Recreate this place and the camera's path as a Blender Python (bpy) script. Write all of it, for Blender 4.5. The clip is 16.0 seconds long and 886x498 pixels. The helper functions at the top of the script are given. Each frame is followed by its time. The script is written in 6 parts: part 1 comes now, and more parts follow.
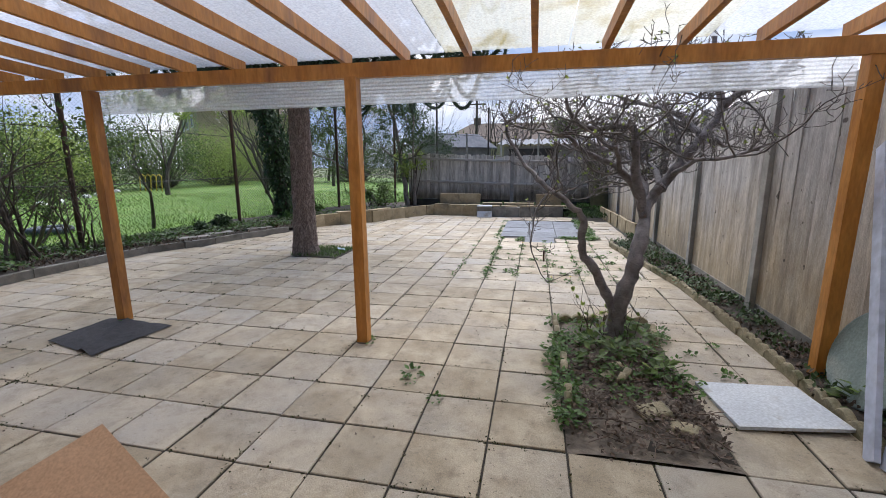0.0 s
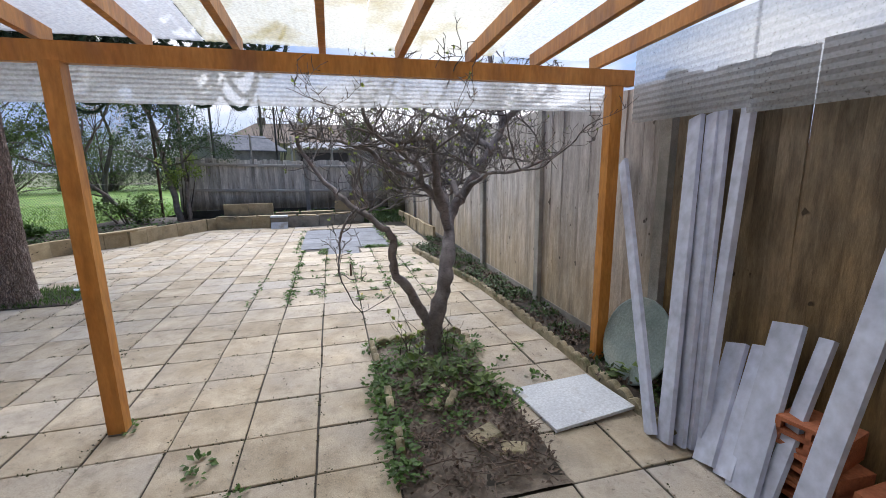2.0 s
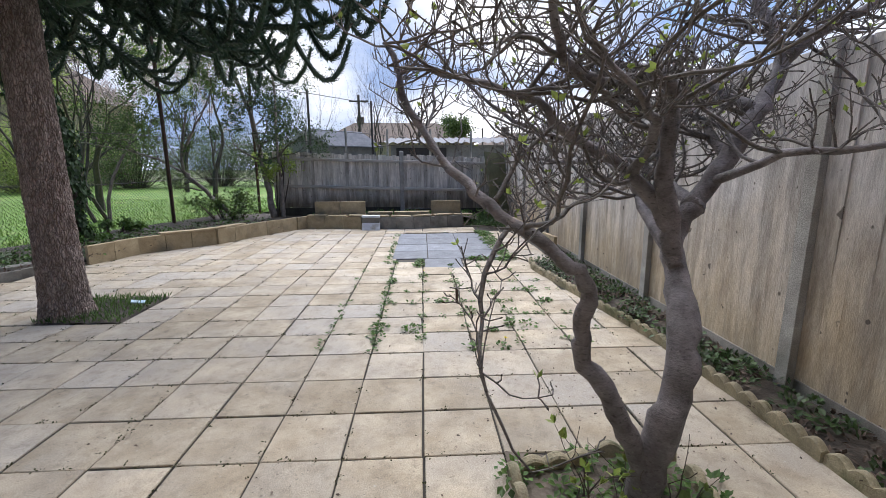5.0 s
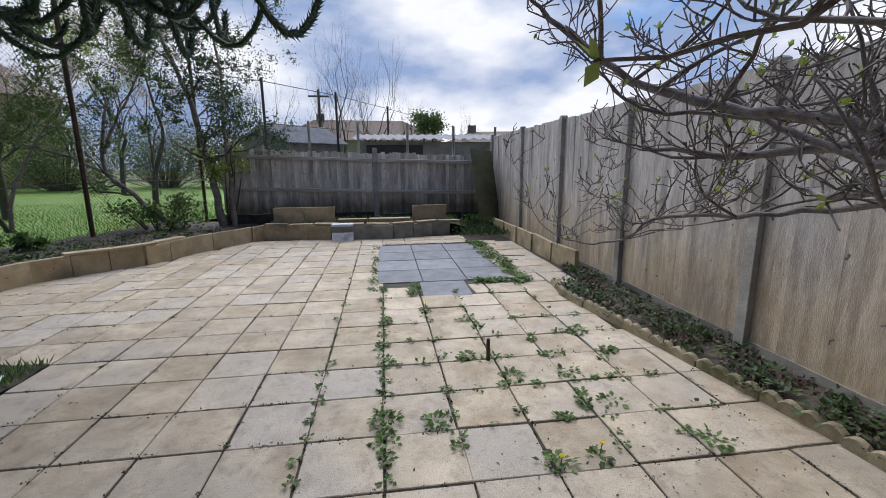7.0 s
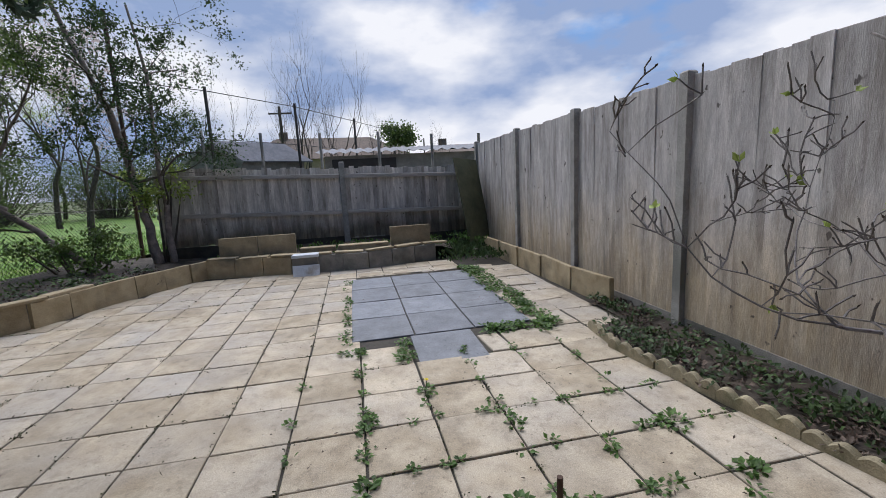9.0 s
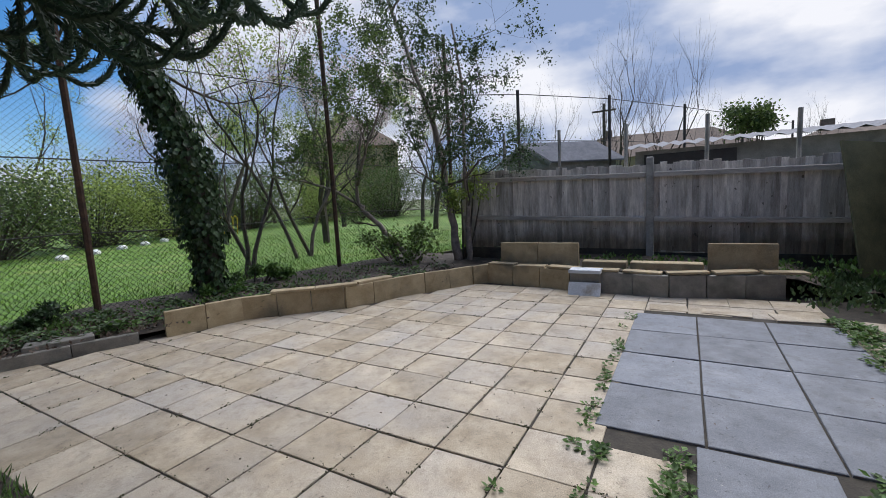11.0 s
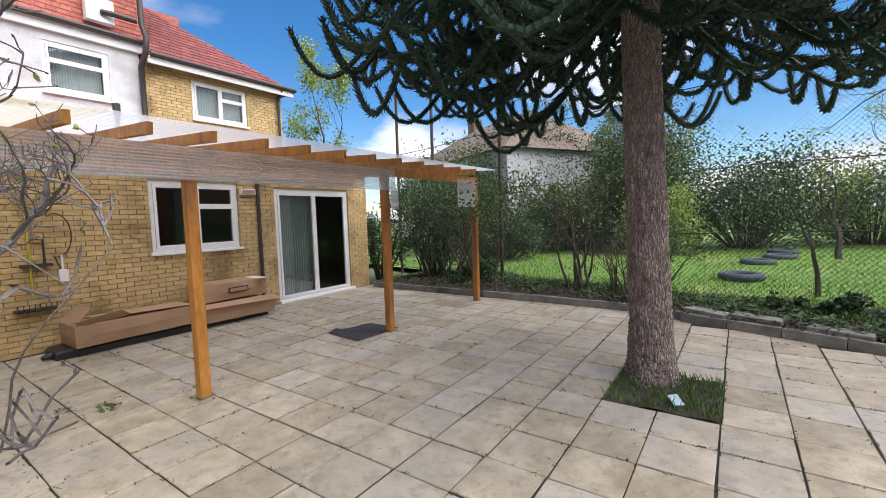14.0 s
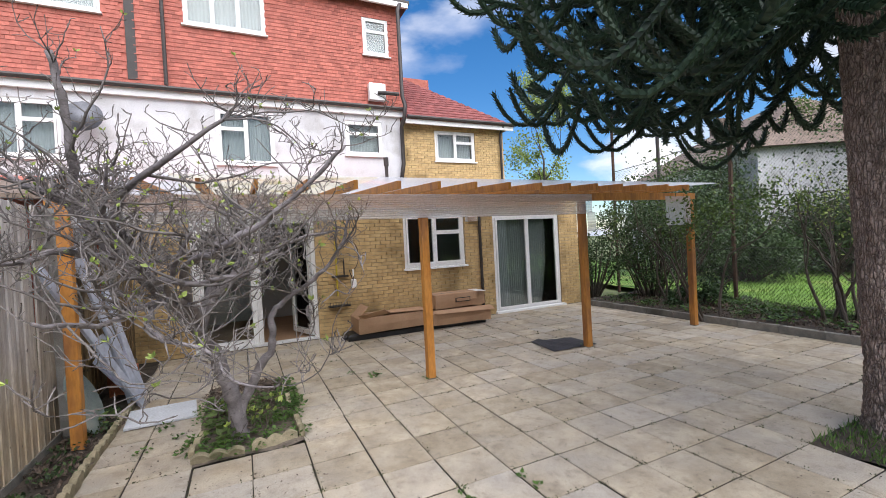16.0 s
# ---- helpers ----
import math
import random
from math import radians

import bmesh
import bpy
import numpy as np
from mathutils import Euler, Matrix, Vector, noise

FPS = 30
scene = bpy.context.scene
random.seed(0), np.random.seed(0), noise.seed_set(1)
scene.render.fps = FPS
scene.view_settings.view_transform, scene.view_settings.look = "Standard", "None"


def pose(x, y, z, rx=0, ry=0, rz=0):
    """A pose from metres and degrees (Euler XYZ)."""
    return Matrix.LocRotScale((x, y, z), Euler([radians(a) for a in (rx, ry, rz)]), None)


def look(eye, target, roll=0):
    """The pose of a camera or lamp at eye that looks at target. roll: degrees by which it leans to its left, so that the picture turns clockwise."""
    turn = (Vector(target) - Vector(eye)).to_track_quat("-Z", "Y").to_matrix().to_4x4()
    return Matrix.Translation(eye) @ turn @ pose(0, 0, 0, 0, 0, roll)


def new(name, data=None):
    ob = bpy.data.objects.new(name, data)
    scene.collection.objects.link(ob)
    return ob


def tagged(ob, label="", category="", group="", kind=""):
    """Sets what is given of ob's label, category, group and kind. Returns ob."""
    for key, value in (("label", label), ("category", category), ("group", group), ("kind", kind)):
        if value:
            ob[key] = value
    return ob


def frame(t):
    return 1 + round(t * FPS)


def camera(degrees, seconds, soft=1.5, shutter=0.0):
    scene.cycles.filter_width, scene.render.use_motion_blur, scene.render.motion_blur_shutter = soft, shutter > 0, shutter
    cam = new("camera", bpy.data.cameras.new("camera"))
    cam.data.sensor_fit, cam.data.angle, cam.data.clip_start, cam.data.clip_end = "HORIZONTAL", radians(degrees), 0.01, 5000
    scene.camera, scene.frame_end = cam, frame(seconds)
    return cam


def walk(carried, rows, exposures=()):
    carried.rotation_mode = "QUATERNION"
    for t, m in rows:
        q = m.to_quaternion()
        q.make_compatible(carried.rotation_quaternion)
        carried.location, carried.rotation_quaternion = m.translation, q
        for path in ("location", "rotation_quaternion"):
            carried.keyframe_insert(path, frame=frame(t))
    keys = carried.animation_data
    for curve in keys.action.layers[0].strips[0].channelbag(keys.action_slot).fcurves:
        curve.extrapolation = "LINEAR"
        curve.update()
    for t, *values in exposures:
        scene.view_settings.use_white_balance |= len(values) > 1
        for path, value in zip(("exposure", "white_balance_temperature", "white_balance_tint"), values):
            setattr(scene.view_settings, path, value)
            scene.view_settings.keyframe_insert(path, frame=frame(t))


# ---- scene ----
cam = camera(92.4, 16.0, soft=0.75)
PATH = [
    (0, (-0.08, 0.002, 1.591), (-0.494, 1.92, 1.205), -0.3),
    (0.5, (-0.113, 0.036, 1.595), (-0.093, 1.996, 1.199), 0.5),
    (1, (-0.091, 0.181, 1.57), (0.348, 2.092, 1.176), 0.7),
    (1.5, (-0.086, 0.366, 1.637), (0.451, 2.253, 1.25), -0.6),
    (2, (-0.119, 0.455, 1.703), (0.372, 2.354, 1.316), -0.8),
    (2.5, (-0.139, 0.687, 1.627), (0.323, 2.596, 1.253), -0.4),
    (3, (-0.162, 1.016, 1.599), (0.277, 2.933, 1.237), -0.1),
    (3.5, (-0.125, 1.288, 1.576), (0.188, 3.228, 1.204), -0.0),
    (4, (-0.086, 1.609, 1.599), (0.085, 3.567, 1.228), 0.6),
    (4.5, (-0.19, 1.996, 1.574), (-0.072, 3.956, 1.193), 0.2),
    (5, (-0.284, 2.38, 1.579), (-0.191, 4.341, 1.198), -0.4),
    (5.2, (-0.289, 2.562, 1.556), (-0.198, 4.523, 1.176), -0.7),
    (7.3, (-0.801, 4.213, 1.579), (-0.432, 6.141, 1.197), -0.3),
    (7.5, (-0.863, 4.365, 1.588), (-0.403, 6.276, 1.218), -0.0),
    (8, (-0.937, 4.726, 1.594), (-0.38, 6.618, 1.266), -1.4),
    (8.2, (-0.905, 4.888, 1.582), (-0.352, 6.78, 1.246), -1.9),
    (10.3, (-0.368, 6.527, 1.486), (-0.73, 8.477, 1.231), -2.5),
    (10.5, (-0.334, 6.634, 1.492), (-0.869, 8.544, 1.238), -2.5),
    (11, (-0.325, 6.908, 1.53), (-1.316, 8.628, 1.288), -3.2),
    (11.5, (-0.247, 7.112, 1.552), (-1.818, 8.332, 1.345), -2.3),
    (12, (-0.102, 7.224, 1.573), (-2.011, 7.785, 1.375), -1.8),
    (12.5, (0.078, 7.251, 1.589), (-1.912, 7.33, 1.406), -2.4),
    (13, (0.288, 7.284, 1.648), (-1.658, 6.856, 1.48), -3.6),
    (13.5, (0.351, 7.477, 1.67), (-1.467, 6.654, 1.53), -3.6),
    (14, (0.391, 7.71, 1.683), (-1.246, 6.572, 1.532), -1.8),
    (14.5, (0.44, 7.849, 1.69), (-1.123, 6.609, 1.549), -2.2),
    (15, (0.527, 8.066, 1.686), (-0.937, 6.71, 1.554), -2.5),
    (15.5, (0.559, 8.301, 1.731), (-0.667, 6.723, 1.638), -3.3),
    (16, (0.568, 8.576, 1.767), (-0.282, 6.766, 1.736), -3.1),
]
walk(cam, [(t, look(eye, target, roll)) for t, eye, target, roll in PATH], [(0.0, 0.45, 6150, 13), (1.5, 0.55, 6150, 13), (3.5, 0.58, 6150, 13), (5.0, 0.5, 6150, 13), (7.5, 0.0, 6150, 13), (10.5, -0.06, 6150, 13), (11.5, 0.05, 6250, 13), (13.0, 0.5, 6450, 14), (16.0, 0.43, 6350, 14)])

# ---- world, sun ----
SUN_DIR = Vector((-0.05, 0.55, 0.83)).normalized()
world = bpy.data.worlds.new("sky")
scene.world = world
world.use_nodes = True
wn, wl = world.node_tree.nodes, world.node_tree.links
wn.clear()
sky = wn.new("ShaderNodeTexSky")
sky.sky_type, sky.sun_disc = "NISHITA", False
sky.sun_elevation = math.asin(SUN_DIR.z)
sky.sun_rotation = math.atan2(SUN_DIR.x, SUN_DIR.y)
sky_bg, cloud_bg = wn.new("ShaderNodeBackground"), wn.new("ShaderNodeBackground")
wmix, wout = wn.new("ShaderNodeMixShader"), wn.new("ShaderNodeOutputWorld")
coord, cmap, cn, cn2 = (wn.new("ShaderNode" + k) for k in ("TexCoord", "Mapping", "TexNoise", "TexNoise"))
cr, cr2, side_dot, cover, tint = (wn.new("ShaderNode" + k) for k in ("ValToRGB", "ValToRGB", "VectorMath", "Math", "HueSaturation"))
sky.dust_density, sky.ozone_density, sky.air_density = 0.3, 2.5, 1.0
cmap.inputs["Scale"].default_value = (1.0, 1.0, 2.2)
cmap.inputs["Location"].default_value = (0.35, 0.1, 0.0)
wl.new(coord.outputs["Generated"], cmap.inputs["Vector"])
for n, sc_, d in ((cn, 1.7, 9), (cn2, 2.9, 8)):
    n.inputs["Scale"].default_value, n.inputs["Detail"].default_value = sc_, d
    wl.new(cmap.outputs["Vector"], n.inputs["Vector"])
# the cloud cover is thicker over the far end of the garden than over the house
side_dot.operation, cover.operation = "DOT_PRODUCT", "MULTIPLY_ADD"
side_dot.inputs[1].default_value = (0.4, 0.8, -1.15)
cover.inputs[1].default_value = 0.13
wl.new(coord.outputs["Generated"], side_dot.inputs[0])
wl.new(side_dot.outputs["Value"], cover.inputs[0])
wl.new(cn.outputs["Fac"], cover.inputs[2])
cr.color_ramp.elements[0].position, cr.color_ramp.elements[1].position = 0.38, 0.455
cr2.color_ramp.elements[0].position, cr2.color_ramp.elements[1].position = 0.42, 0.62
cr2.color_ramp.elements[0].color, cr2.color_ramp.elements[1].color = (0.33, 0.43, 0.64, 1), (1.0, 1.0, 1.0, 1)
tint.inputs["Saturation"].default_value, tint.inputs["Value"].default_value = 1.35, 0.95
sky_bg.inputs["Strength"].default_value = 0.13
cloud_bg.inputs["Strength"].default_value = 0.95
wl.new(sky.outputs["Color"], tint.inputs["Color"])
wl.new(tint.outputs["Color"], sky_bg.inputs["Color"])
wl.new(cover.outputs[0], cr.inputs["Fac"])
wl.new(cn2.outputs["Fac"], cr2.inputs["Fac"])
wl.new(cr2.outputs["Color"], cloud_bg.inputs["Color"])
wl.new(cr.outputs["Color"], wmix.inputs["Fac"])
wl.new(sky_bg.outputs[0], wmix.inputs[1])
wl.new(cloud_bg.outputs[0], wmix.inputs[2])
wl.new(wmix.outputs[0], wout.inputs["Surface"])
sun = new("sun", bpy.data.lights.new("sun", "SUN"))
sun.data.energy, sun.data.angle, sun.data.color = 5.0, radians(80), (1.0, 0.97, 0.93)
sun.matrix_world = look((0, 0, 30), Vector((0, 0, 30)) - SUN_DIR)

# ---- materials ----
def node_mat(name):
    m = bpy.data.materials.new(name)
    m.use_nodes = True
    return m, m.node_tree.nodes, m.node_tree.links, m.node_tree.nodes["Principled BSDF"]


def surface(name, dark, light, scale=6.0, stretch=(1, 1, 1), rough=0.85, bump=0.3, fine=60.0, vary=0.25, stain=None, stain_scale=1.5, metal=0.0, spec=0.4, stain_at=(0.52, 0.68)):
    """A worn surface: two colours mixed by noise, fine grain, a shape of stain, and a shade of its own for each piece."""
    m, n, l, b = node_mat(name)
    geo, mp = n.new("ShaderNodeNewGeometry"), n.new("ShaderNodeMapping")
    mp.inputs["Scale"].default_value = stretch
    l.new(geo.outputs["Position"], mp.inputs["Vector"])
    info, add, fr = n.new("ShaderNodeObjectInfo"), n.new("ShaderNodeMath"), n.new("ShaderNodeMath")
    fr.operation = "FRACT"
    l.new(info.outputs["Random"], add.inputs[0])
    l.new(geo.outputs["Random Per Island"], add.inputs[1])
    l.new(add.outputs[0], fr.inputs[0])
    n1, n2 = n.new("ShaderNodeTexNoise"), n.new("ShaderNodeTexNoise")
    n1.noise_dimensions = "4D"
    l.new(fr.outputs[0], n1.inputs["W"])
    n1.inputs["Scale"].default_value, n1.inputs["Detail"].default_value = scale, 8
    n1.inputs["Roughness"].default_value = 0.65
    n2.inputs["Scale"].default_value, n2.inputs["Detail"].default_value = fine, 4
    for k in (n1, n2):
        l.new(mp.outputs["Vector"], k.inputs["Vector"])
    ramp = n.new("ShaderNodeValToRGB")
    ramp.color_ramp.elements[0].position, ramp.color_ramp.elements[1].position = 0.33, 0.68
    ramp.color_ramp.elements[0].color, ramp.color_ramp.elements[1].color = (*dark, 1), (*light, 1)
    l.new(n1.outputs["Fac"], ramp.inputs["Fac"])
    col = ramp.outputs["Color"]
    if stain:
        n3, r3, mx = n.new("ShaderNodeTexNoise"), n.new("ShaderNodeValToRGB"), n.new("ShaderNodeMixRGB")
        n3.inputs["Scale"].default_value, n3.inputs["Detail"].default_value = stain_scale, 7
        l.new(mp.outputs["Vector"], n3.inputs["Vector"])
        r3.color_ramp.elements[0].position, r3.color_ramp.elements[1].position = stain_at
        l.new(n3.outputs["Fac"], r3.inputs["Fac"])
        l.new(r3.outputs["Color"], mx.inputs["Fac"])
        l.new(col, mx.inputs[1])
        mx.inputs[2].default_value = (*stain, 1)
        col = mx.outputs[0]
    hsv, mr = n.new("ShaderNodeHueSaturation"), n.new("ShaderNodeMapRange")
    mr.inputs["To Min"].default_value, mr.inputs["To Max"].default_value = 1 - vary, 1 + vary
    l.new(fr.outputs[0], mr.inputs["Value"])
    l.new(mr.outputs[0], hsv.inputs["Value"])
    grain, gr = n.new("ShaderNodeMixRGB"), n.new("ShaderNodeMapRange")
    grain.blend_type = "MULTIPLY"
    grain.inputs["Fac"].default_value = 1.0
    gr.inputs["From Min"].default_value, gr.inputs["From Max"].default_value = 0.3, 0.7
    gr.inputs["To Min"].default_value, gr.inputs["To Max"].default_value = 0.8, 1.12
    l.new(n2.outputs["Fac"], gr.inputs["Value"])
    l.new(col, grain.inputs[1])
    l.new(gr.outputs[0], grain.inputs[2])
    l.new(grain.outputs[0], hsv.inputs["Color"])
    l.new(hsv.outputs["Color"], b.inputs["Base Color"])
    b.inputs["Roughness"].default_value, b.inputs["Metallic"].default_value = rough, metal
    b.inputs["Specular IOR Level"].default_value = spec
    bp = n.new("ShaderNodeBump")
    bp.inputs["Strength"].default_value, bp.inputs["Distance"].default_value = bump, 0.01
    l.new(n2.outputs["Fac"], bp.inputs["Height"])
    l.new(bp.outputs["Normal"], b.inputs["Normal"])
    return m


def leaf(name, dark, light, glow=0.35):
    m = surface(name, dark, light, scale=3, rough=0.55, bump=0.0, vary=0.45)
    n, l, b = m.node_tree.nodes, m.node_tree.links, m.node_tree.nodes["Principled BSDF"]
    tr, mx = n.new("ShaderNodeBsdfTranslucent"), n.new("ShaderNodeMixShader")
    l.new(b.inputs["Base Color"].links[0].from_socket, tr.inputs["Color"])
    mx.inputs["Fac"].default_value = glow
    l.new(b.outputs[0], mx.inputs[1])
    l.new(tr.outputs[0], mx.inputs[2])
    l.new(mx.outputs[0], n["Material Output"].inputs["Surface"])
    return m


def sheet(name, tint, clear, stain=None, spec=0.5):
    """Ribbed plastic sheet: part of the light goes straight through, the rest is scattered."""
    m = surface(name, tint, tuple(min(1, c * 1.1) for c in tint), scale=2, rough=0.3, bump=0.1, stain=stain, stain_scale=2.2, vary=0.06, spec=spec)
    n, l, b = m.node_tree.nodes, m.node_tree.links, m.node_tree.nodes["Principled BSDF"]
    tr, m1, tp, m2 = n.new("ShaderNodeBsdfTranslucent"), n.new("ShaderNodeMixShader"), n.new("ShaderNodeBsdfTransparent"), n.new("ShaderNodeMixShader")
    l.new(b.inputs["Base Color"].links[0].from_socket, tr.inputs["Color"])
    m1.inputs["Fac"].default_value, m2.inputs["Fac"].default_value = 0.7, clear
    l.new(b.outputs[0], m1.inputs[1])
    l.new(tr.outputs[0], m1.inputs[2])
    l.new(m1.outputs[0], m2.inputs[1])
    l.new(tp.outputs[0], m2.inputs[2])
    l.new(m2.outputs[0], n["Material Output"].inputs["Surface"])
    return m


def glass_mat():
    m, n, l, b = node_mat("window_glass")
    gl, tp, mx, fr = n.new("ShaderNodeBsdfGlossy"), n.new("ShaderNodeBsdfTransparent"), n.new("ShaderNodeMixShader"), n.new("ShaderNodeFresnel")
    gl.inputs["Roughness"].default_value = 0.02
    tp.inputs["Color"].default_value = (0.75, 0.8, 0.8, 1)
    fr.inputs["IOR"].default_value = 1.6
    l.new(fr.outputs[0], mx.inputs["Fac"])
    l.new(tp.outputs[0], mx.inputs[1])
    l.new(gl.outputs[0], mx.inputs[2])
    l.new(mx.outputs[0], n["Material Output"].inputs["Surface"])
    return m


class Mat:
    """A node material put together step by step."""

    def __init__(self, name):
        self.m, self.n, self.l, self.b = node_mat(name)
        self.geo = self.n.new("ShaderNodeNewGeometry")
        info, add, fr = self.n.new("ShaderNodeObjectInfo"), self.n.new("ShaderNodeMath"), self.n.new("ShaderNodeMath")
        fr.operation = "FRACT"
        self.l.new(info.outputs["Random"], add.inputs[0])
        self.l.new(self.geo.outputs["Random Per Island"], add.inputs[1])
        self.l.new(add.outputs[0], fr.inputs[0])
        self.random = fr.outputs[0]

    def noise(self, scale, detail=6, stretch=(1, 1, 1), own=0.0, rough=0.6):
        """Noise over the place; own shifts it for each piece."""
        mp, t = self.n.new("ShaderNodeMapping"), self.n.new("ShaderNodeTexNoise")
        mp.inputs["Scale"].default_value = stretch
        self.l.new(self.geo.outputs["Position"], mp.inputs["Vector"])
        t.noise_dimensions = "4D"
        if own:
            k = self.n.new("ShaderNodeMath")
            k.operation = "MULTIPLY"
            k.inputs[1].default_value = own
            self.l.new(self.random, k.inputs[0])
            self.l.new(k.outputs[0], t.inputs["W"])
        t.inputs["Scale"].default_value, t.inputs["Detail"].default_value, t.inputs["Roughness"].default_value = scale, detail, rough
        self.l.new(mp.outputs["Vector"], t.inputs["Vector"])
        return t.outputs["Fac"]

    def cells(self, scale, stretch=(1, 1, 1)):
        """Distance to the edges of cells, wavy."""
        mp, t, w, ad = self.n.new("ShaderNodeMapping"), self.n.new("ShaderNodeTexVoronoi"), self.n.new("ShaderNodeTexNoise"), self.n.new("ShaderNodeVectorMath")
        mp.inputs["Scale"].default_value = stretch
        t.feature = "DISTANCE_TO_EDGE"
        t.inputs["Scale"].default_value = scale
        w.inputs["Scale"].default_value = scale * 0.7
        sc = self.n.new("ShaderNodeVectorMath")
        sc.operation = "SCALE"
        sc.inputs["Scale"].default_value = 1.1 / scale
        self.l.new(self.geo.outputs["Position"], mp.inputs["Vector"])
        self.l.new(mp.outputs["Vector"], w.inputs["Vector"])
        self.l.new(w.outputs["Color"], sc.inputs[0])
        self.l.new(mp.outputs["Vector"], ad.inputs[0])
        self.l.new(sc.outputs[0], ad.inputs[1])
        self.l.new(ad.outputs[0], t.inputs["Vector"])
        return t.outputs["Distance"]

    def span(self, value, a, b, lo=0.0, hi=1.0):
        k = self.n.new("ShaderNodeMapRange")
        for key, v in (("From Min", a), ("From Max", b), ("To Min", lo), ("To Max", hi)):
            k.inputs[key].default_value = v
        self.l.new(value, k.inputs["Value"])
        return k.outputs[0]

    def mix(self, fac, a, b, mode="MIX"):
        k = self.n.new("ShaderNodeMixRGB")
        k.blend_type = mode
        for i, v in enumerate((fac, a, b)):
            if isinstance(v, tuple):
                k.inputs[i].default_value = (*v, 1)
            elif isinstance(v, (int, float)):
                k.inputs[i].default_value = v
            else:
                self.l.new(v, k.inputs[i])
        return k.outputs[0]

    def height(self):
        k = self.n.new("ShaderNodeSeparateXYZ")
        self.l.new(self.geo.outputs["Position"], k.inputs[0])
        return k.outputs["Z"]

    def plus(self, a, b, times=1.0):
        k = self.n.new("ShaderNodeMath")
        k.operation = "MULTIPLY_ADD"
        k.inputs[1].default_value = times
        self.l.new(b, k.inputs[0])
        self.l.new(a, k.inputs[2])
        return k.outputs[0]

    def done(self, colour, relief, strength, rough, distance=0.01, spec=0.35):
        bp = self.n.new("ShaderNodeBump")
        bp.inputs["Strength"].default_value, bp.inputs["Distance"].default_value = strength, distance
        self.l.new(relief, bp.inputs["Height"])
        self.l.new(bp.outputs["Normal"], self.b.inputs["Normal"])
        self.l.new(colour, self.b.inputs["Base Color"])
        self.b.inputs["Roughness"].default_value, self.b.inputs["Specular IOR Level"].default_value = rough, spec
        return self.m


def paving(name, warm, warm2, grey, dirt):
    """Cast concrete slabs: each its own mix of buff and grey, with blotches, grit, lichen spots and dirt."""
    a = Mat(name)
    c = a.mix(a.span(a.noise(3.2, 7, own=9.0), 0.36, 0.66), warm, warm2)
    c = a.mix(a.span(a.plus(a.noise(1.1, 5, own=3.0), a.random, 0.22), 0.5, 0.82, 0.0, 0.85), c, grey)
    c = a.mix(a.span(a.noise(9.0, 8, own=5.0, rough=0.72), 0.5, 0.74, 0.0, 0.75), c, dirt)
    c = a.mix(a.span(a.noise(46.0, 3, own=5.0), 0.62, 0.7, 0.0, 0.6), c, tuple(v * 0.45 for v in dirt))
    c = a.mix(a.span(a.noise(30.0, 3, own=2.0), 0.67, 0.73, 0.0, 0.4), c, (0.6, 0.58, 0.52))
    grit = a.noise(150.0, 3)
    c = a.mix(1.0, c, a.span(grit, 0.3, 0.7, 0.72, 1.16), "MULTIPLY")
    c = a.mix(1.0, c, a.span(a.random, 0, 1, 0.82, 1.12), "MULTIPLY")
    return a.done(c, a.plus(grit, a.noise(24.0, 5), 1.5), 0.55, 0.88, 0.006)


def weathered_boards(name, top, top2, low, low2, z_lo, z_hi, dark, streak=0.7, spread=0.1):
    """Sawn boards, silvered above and brown below, with grain, dark streaks, knots and a shade of its own for each board."""
    a = Mat(name)
    grain = a.noise(5.0, 8, (3.2, 3.2, 0.6), 7.0, 0.65)
    up = a.mix(a.span(grain, 0.35, 0.66), top, top2)
    down = a.mix(a.span(grain, 0.35, 0.66), low, low2)
    blot = a.noise(1.5, 8, (1.2, 1.2, 0.9), rough=0.68)
    c = a.mix(a.span(a.plus(a.height(), blot, (z_hi - z_lo) * 1.8), z_lo + (z_hi - z_lo) * 0.9, z_hi + (z_hi - z_lo) * 0.9), down, up)
    c = a.mix(a.span(a.noise(3.0, 8, (3.0, 3.0, 0.4), 0.25, 0.7), 0.45, 0.68, 0.0, streak), c, dark)
    c = a.mix(a.span(a.noise(11.0, 2, (1, 1, 0.75), 11.0), 0.685, 0.72, 0.0, 0.85), c, tuple(v * 0.5 for v in dark))
    fine = a.noise(34.0, 5, (5, 5, 0.7), 3.0)
    c = a.mix(1.0, c, a.span(fine, 0.3, 0.7, 0.8, 1.13), "MULTIPLY")
    c = a.mix(1.0, c, a.span(a.random, 0, 1, 1 - spread, 1 + spread), "MULTIPLY")
    return a.done(c, fine, 0.6, 0.9, 0.008, 0.2)


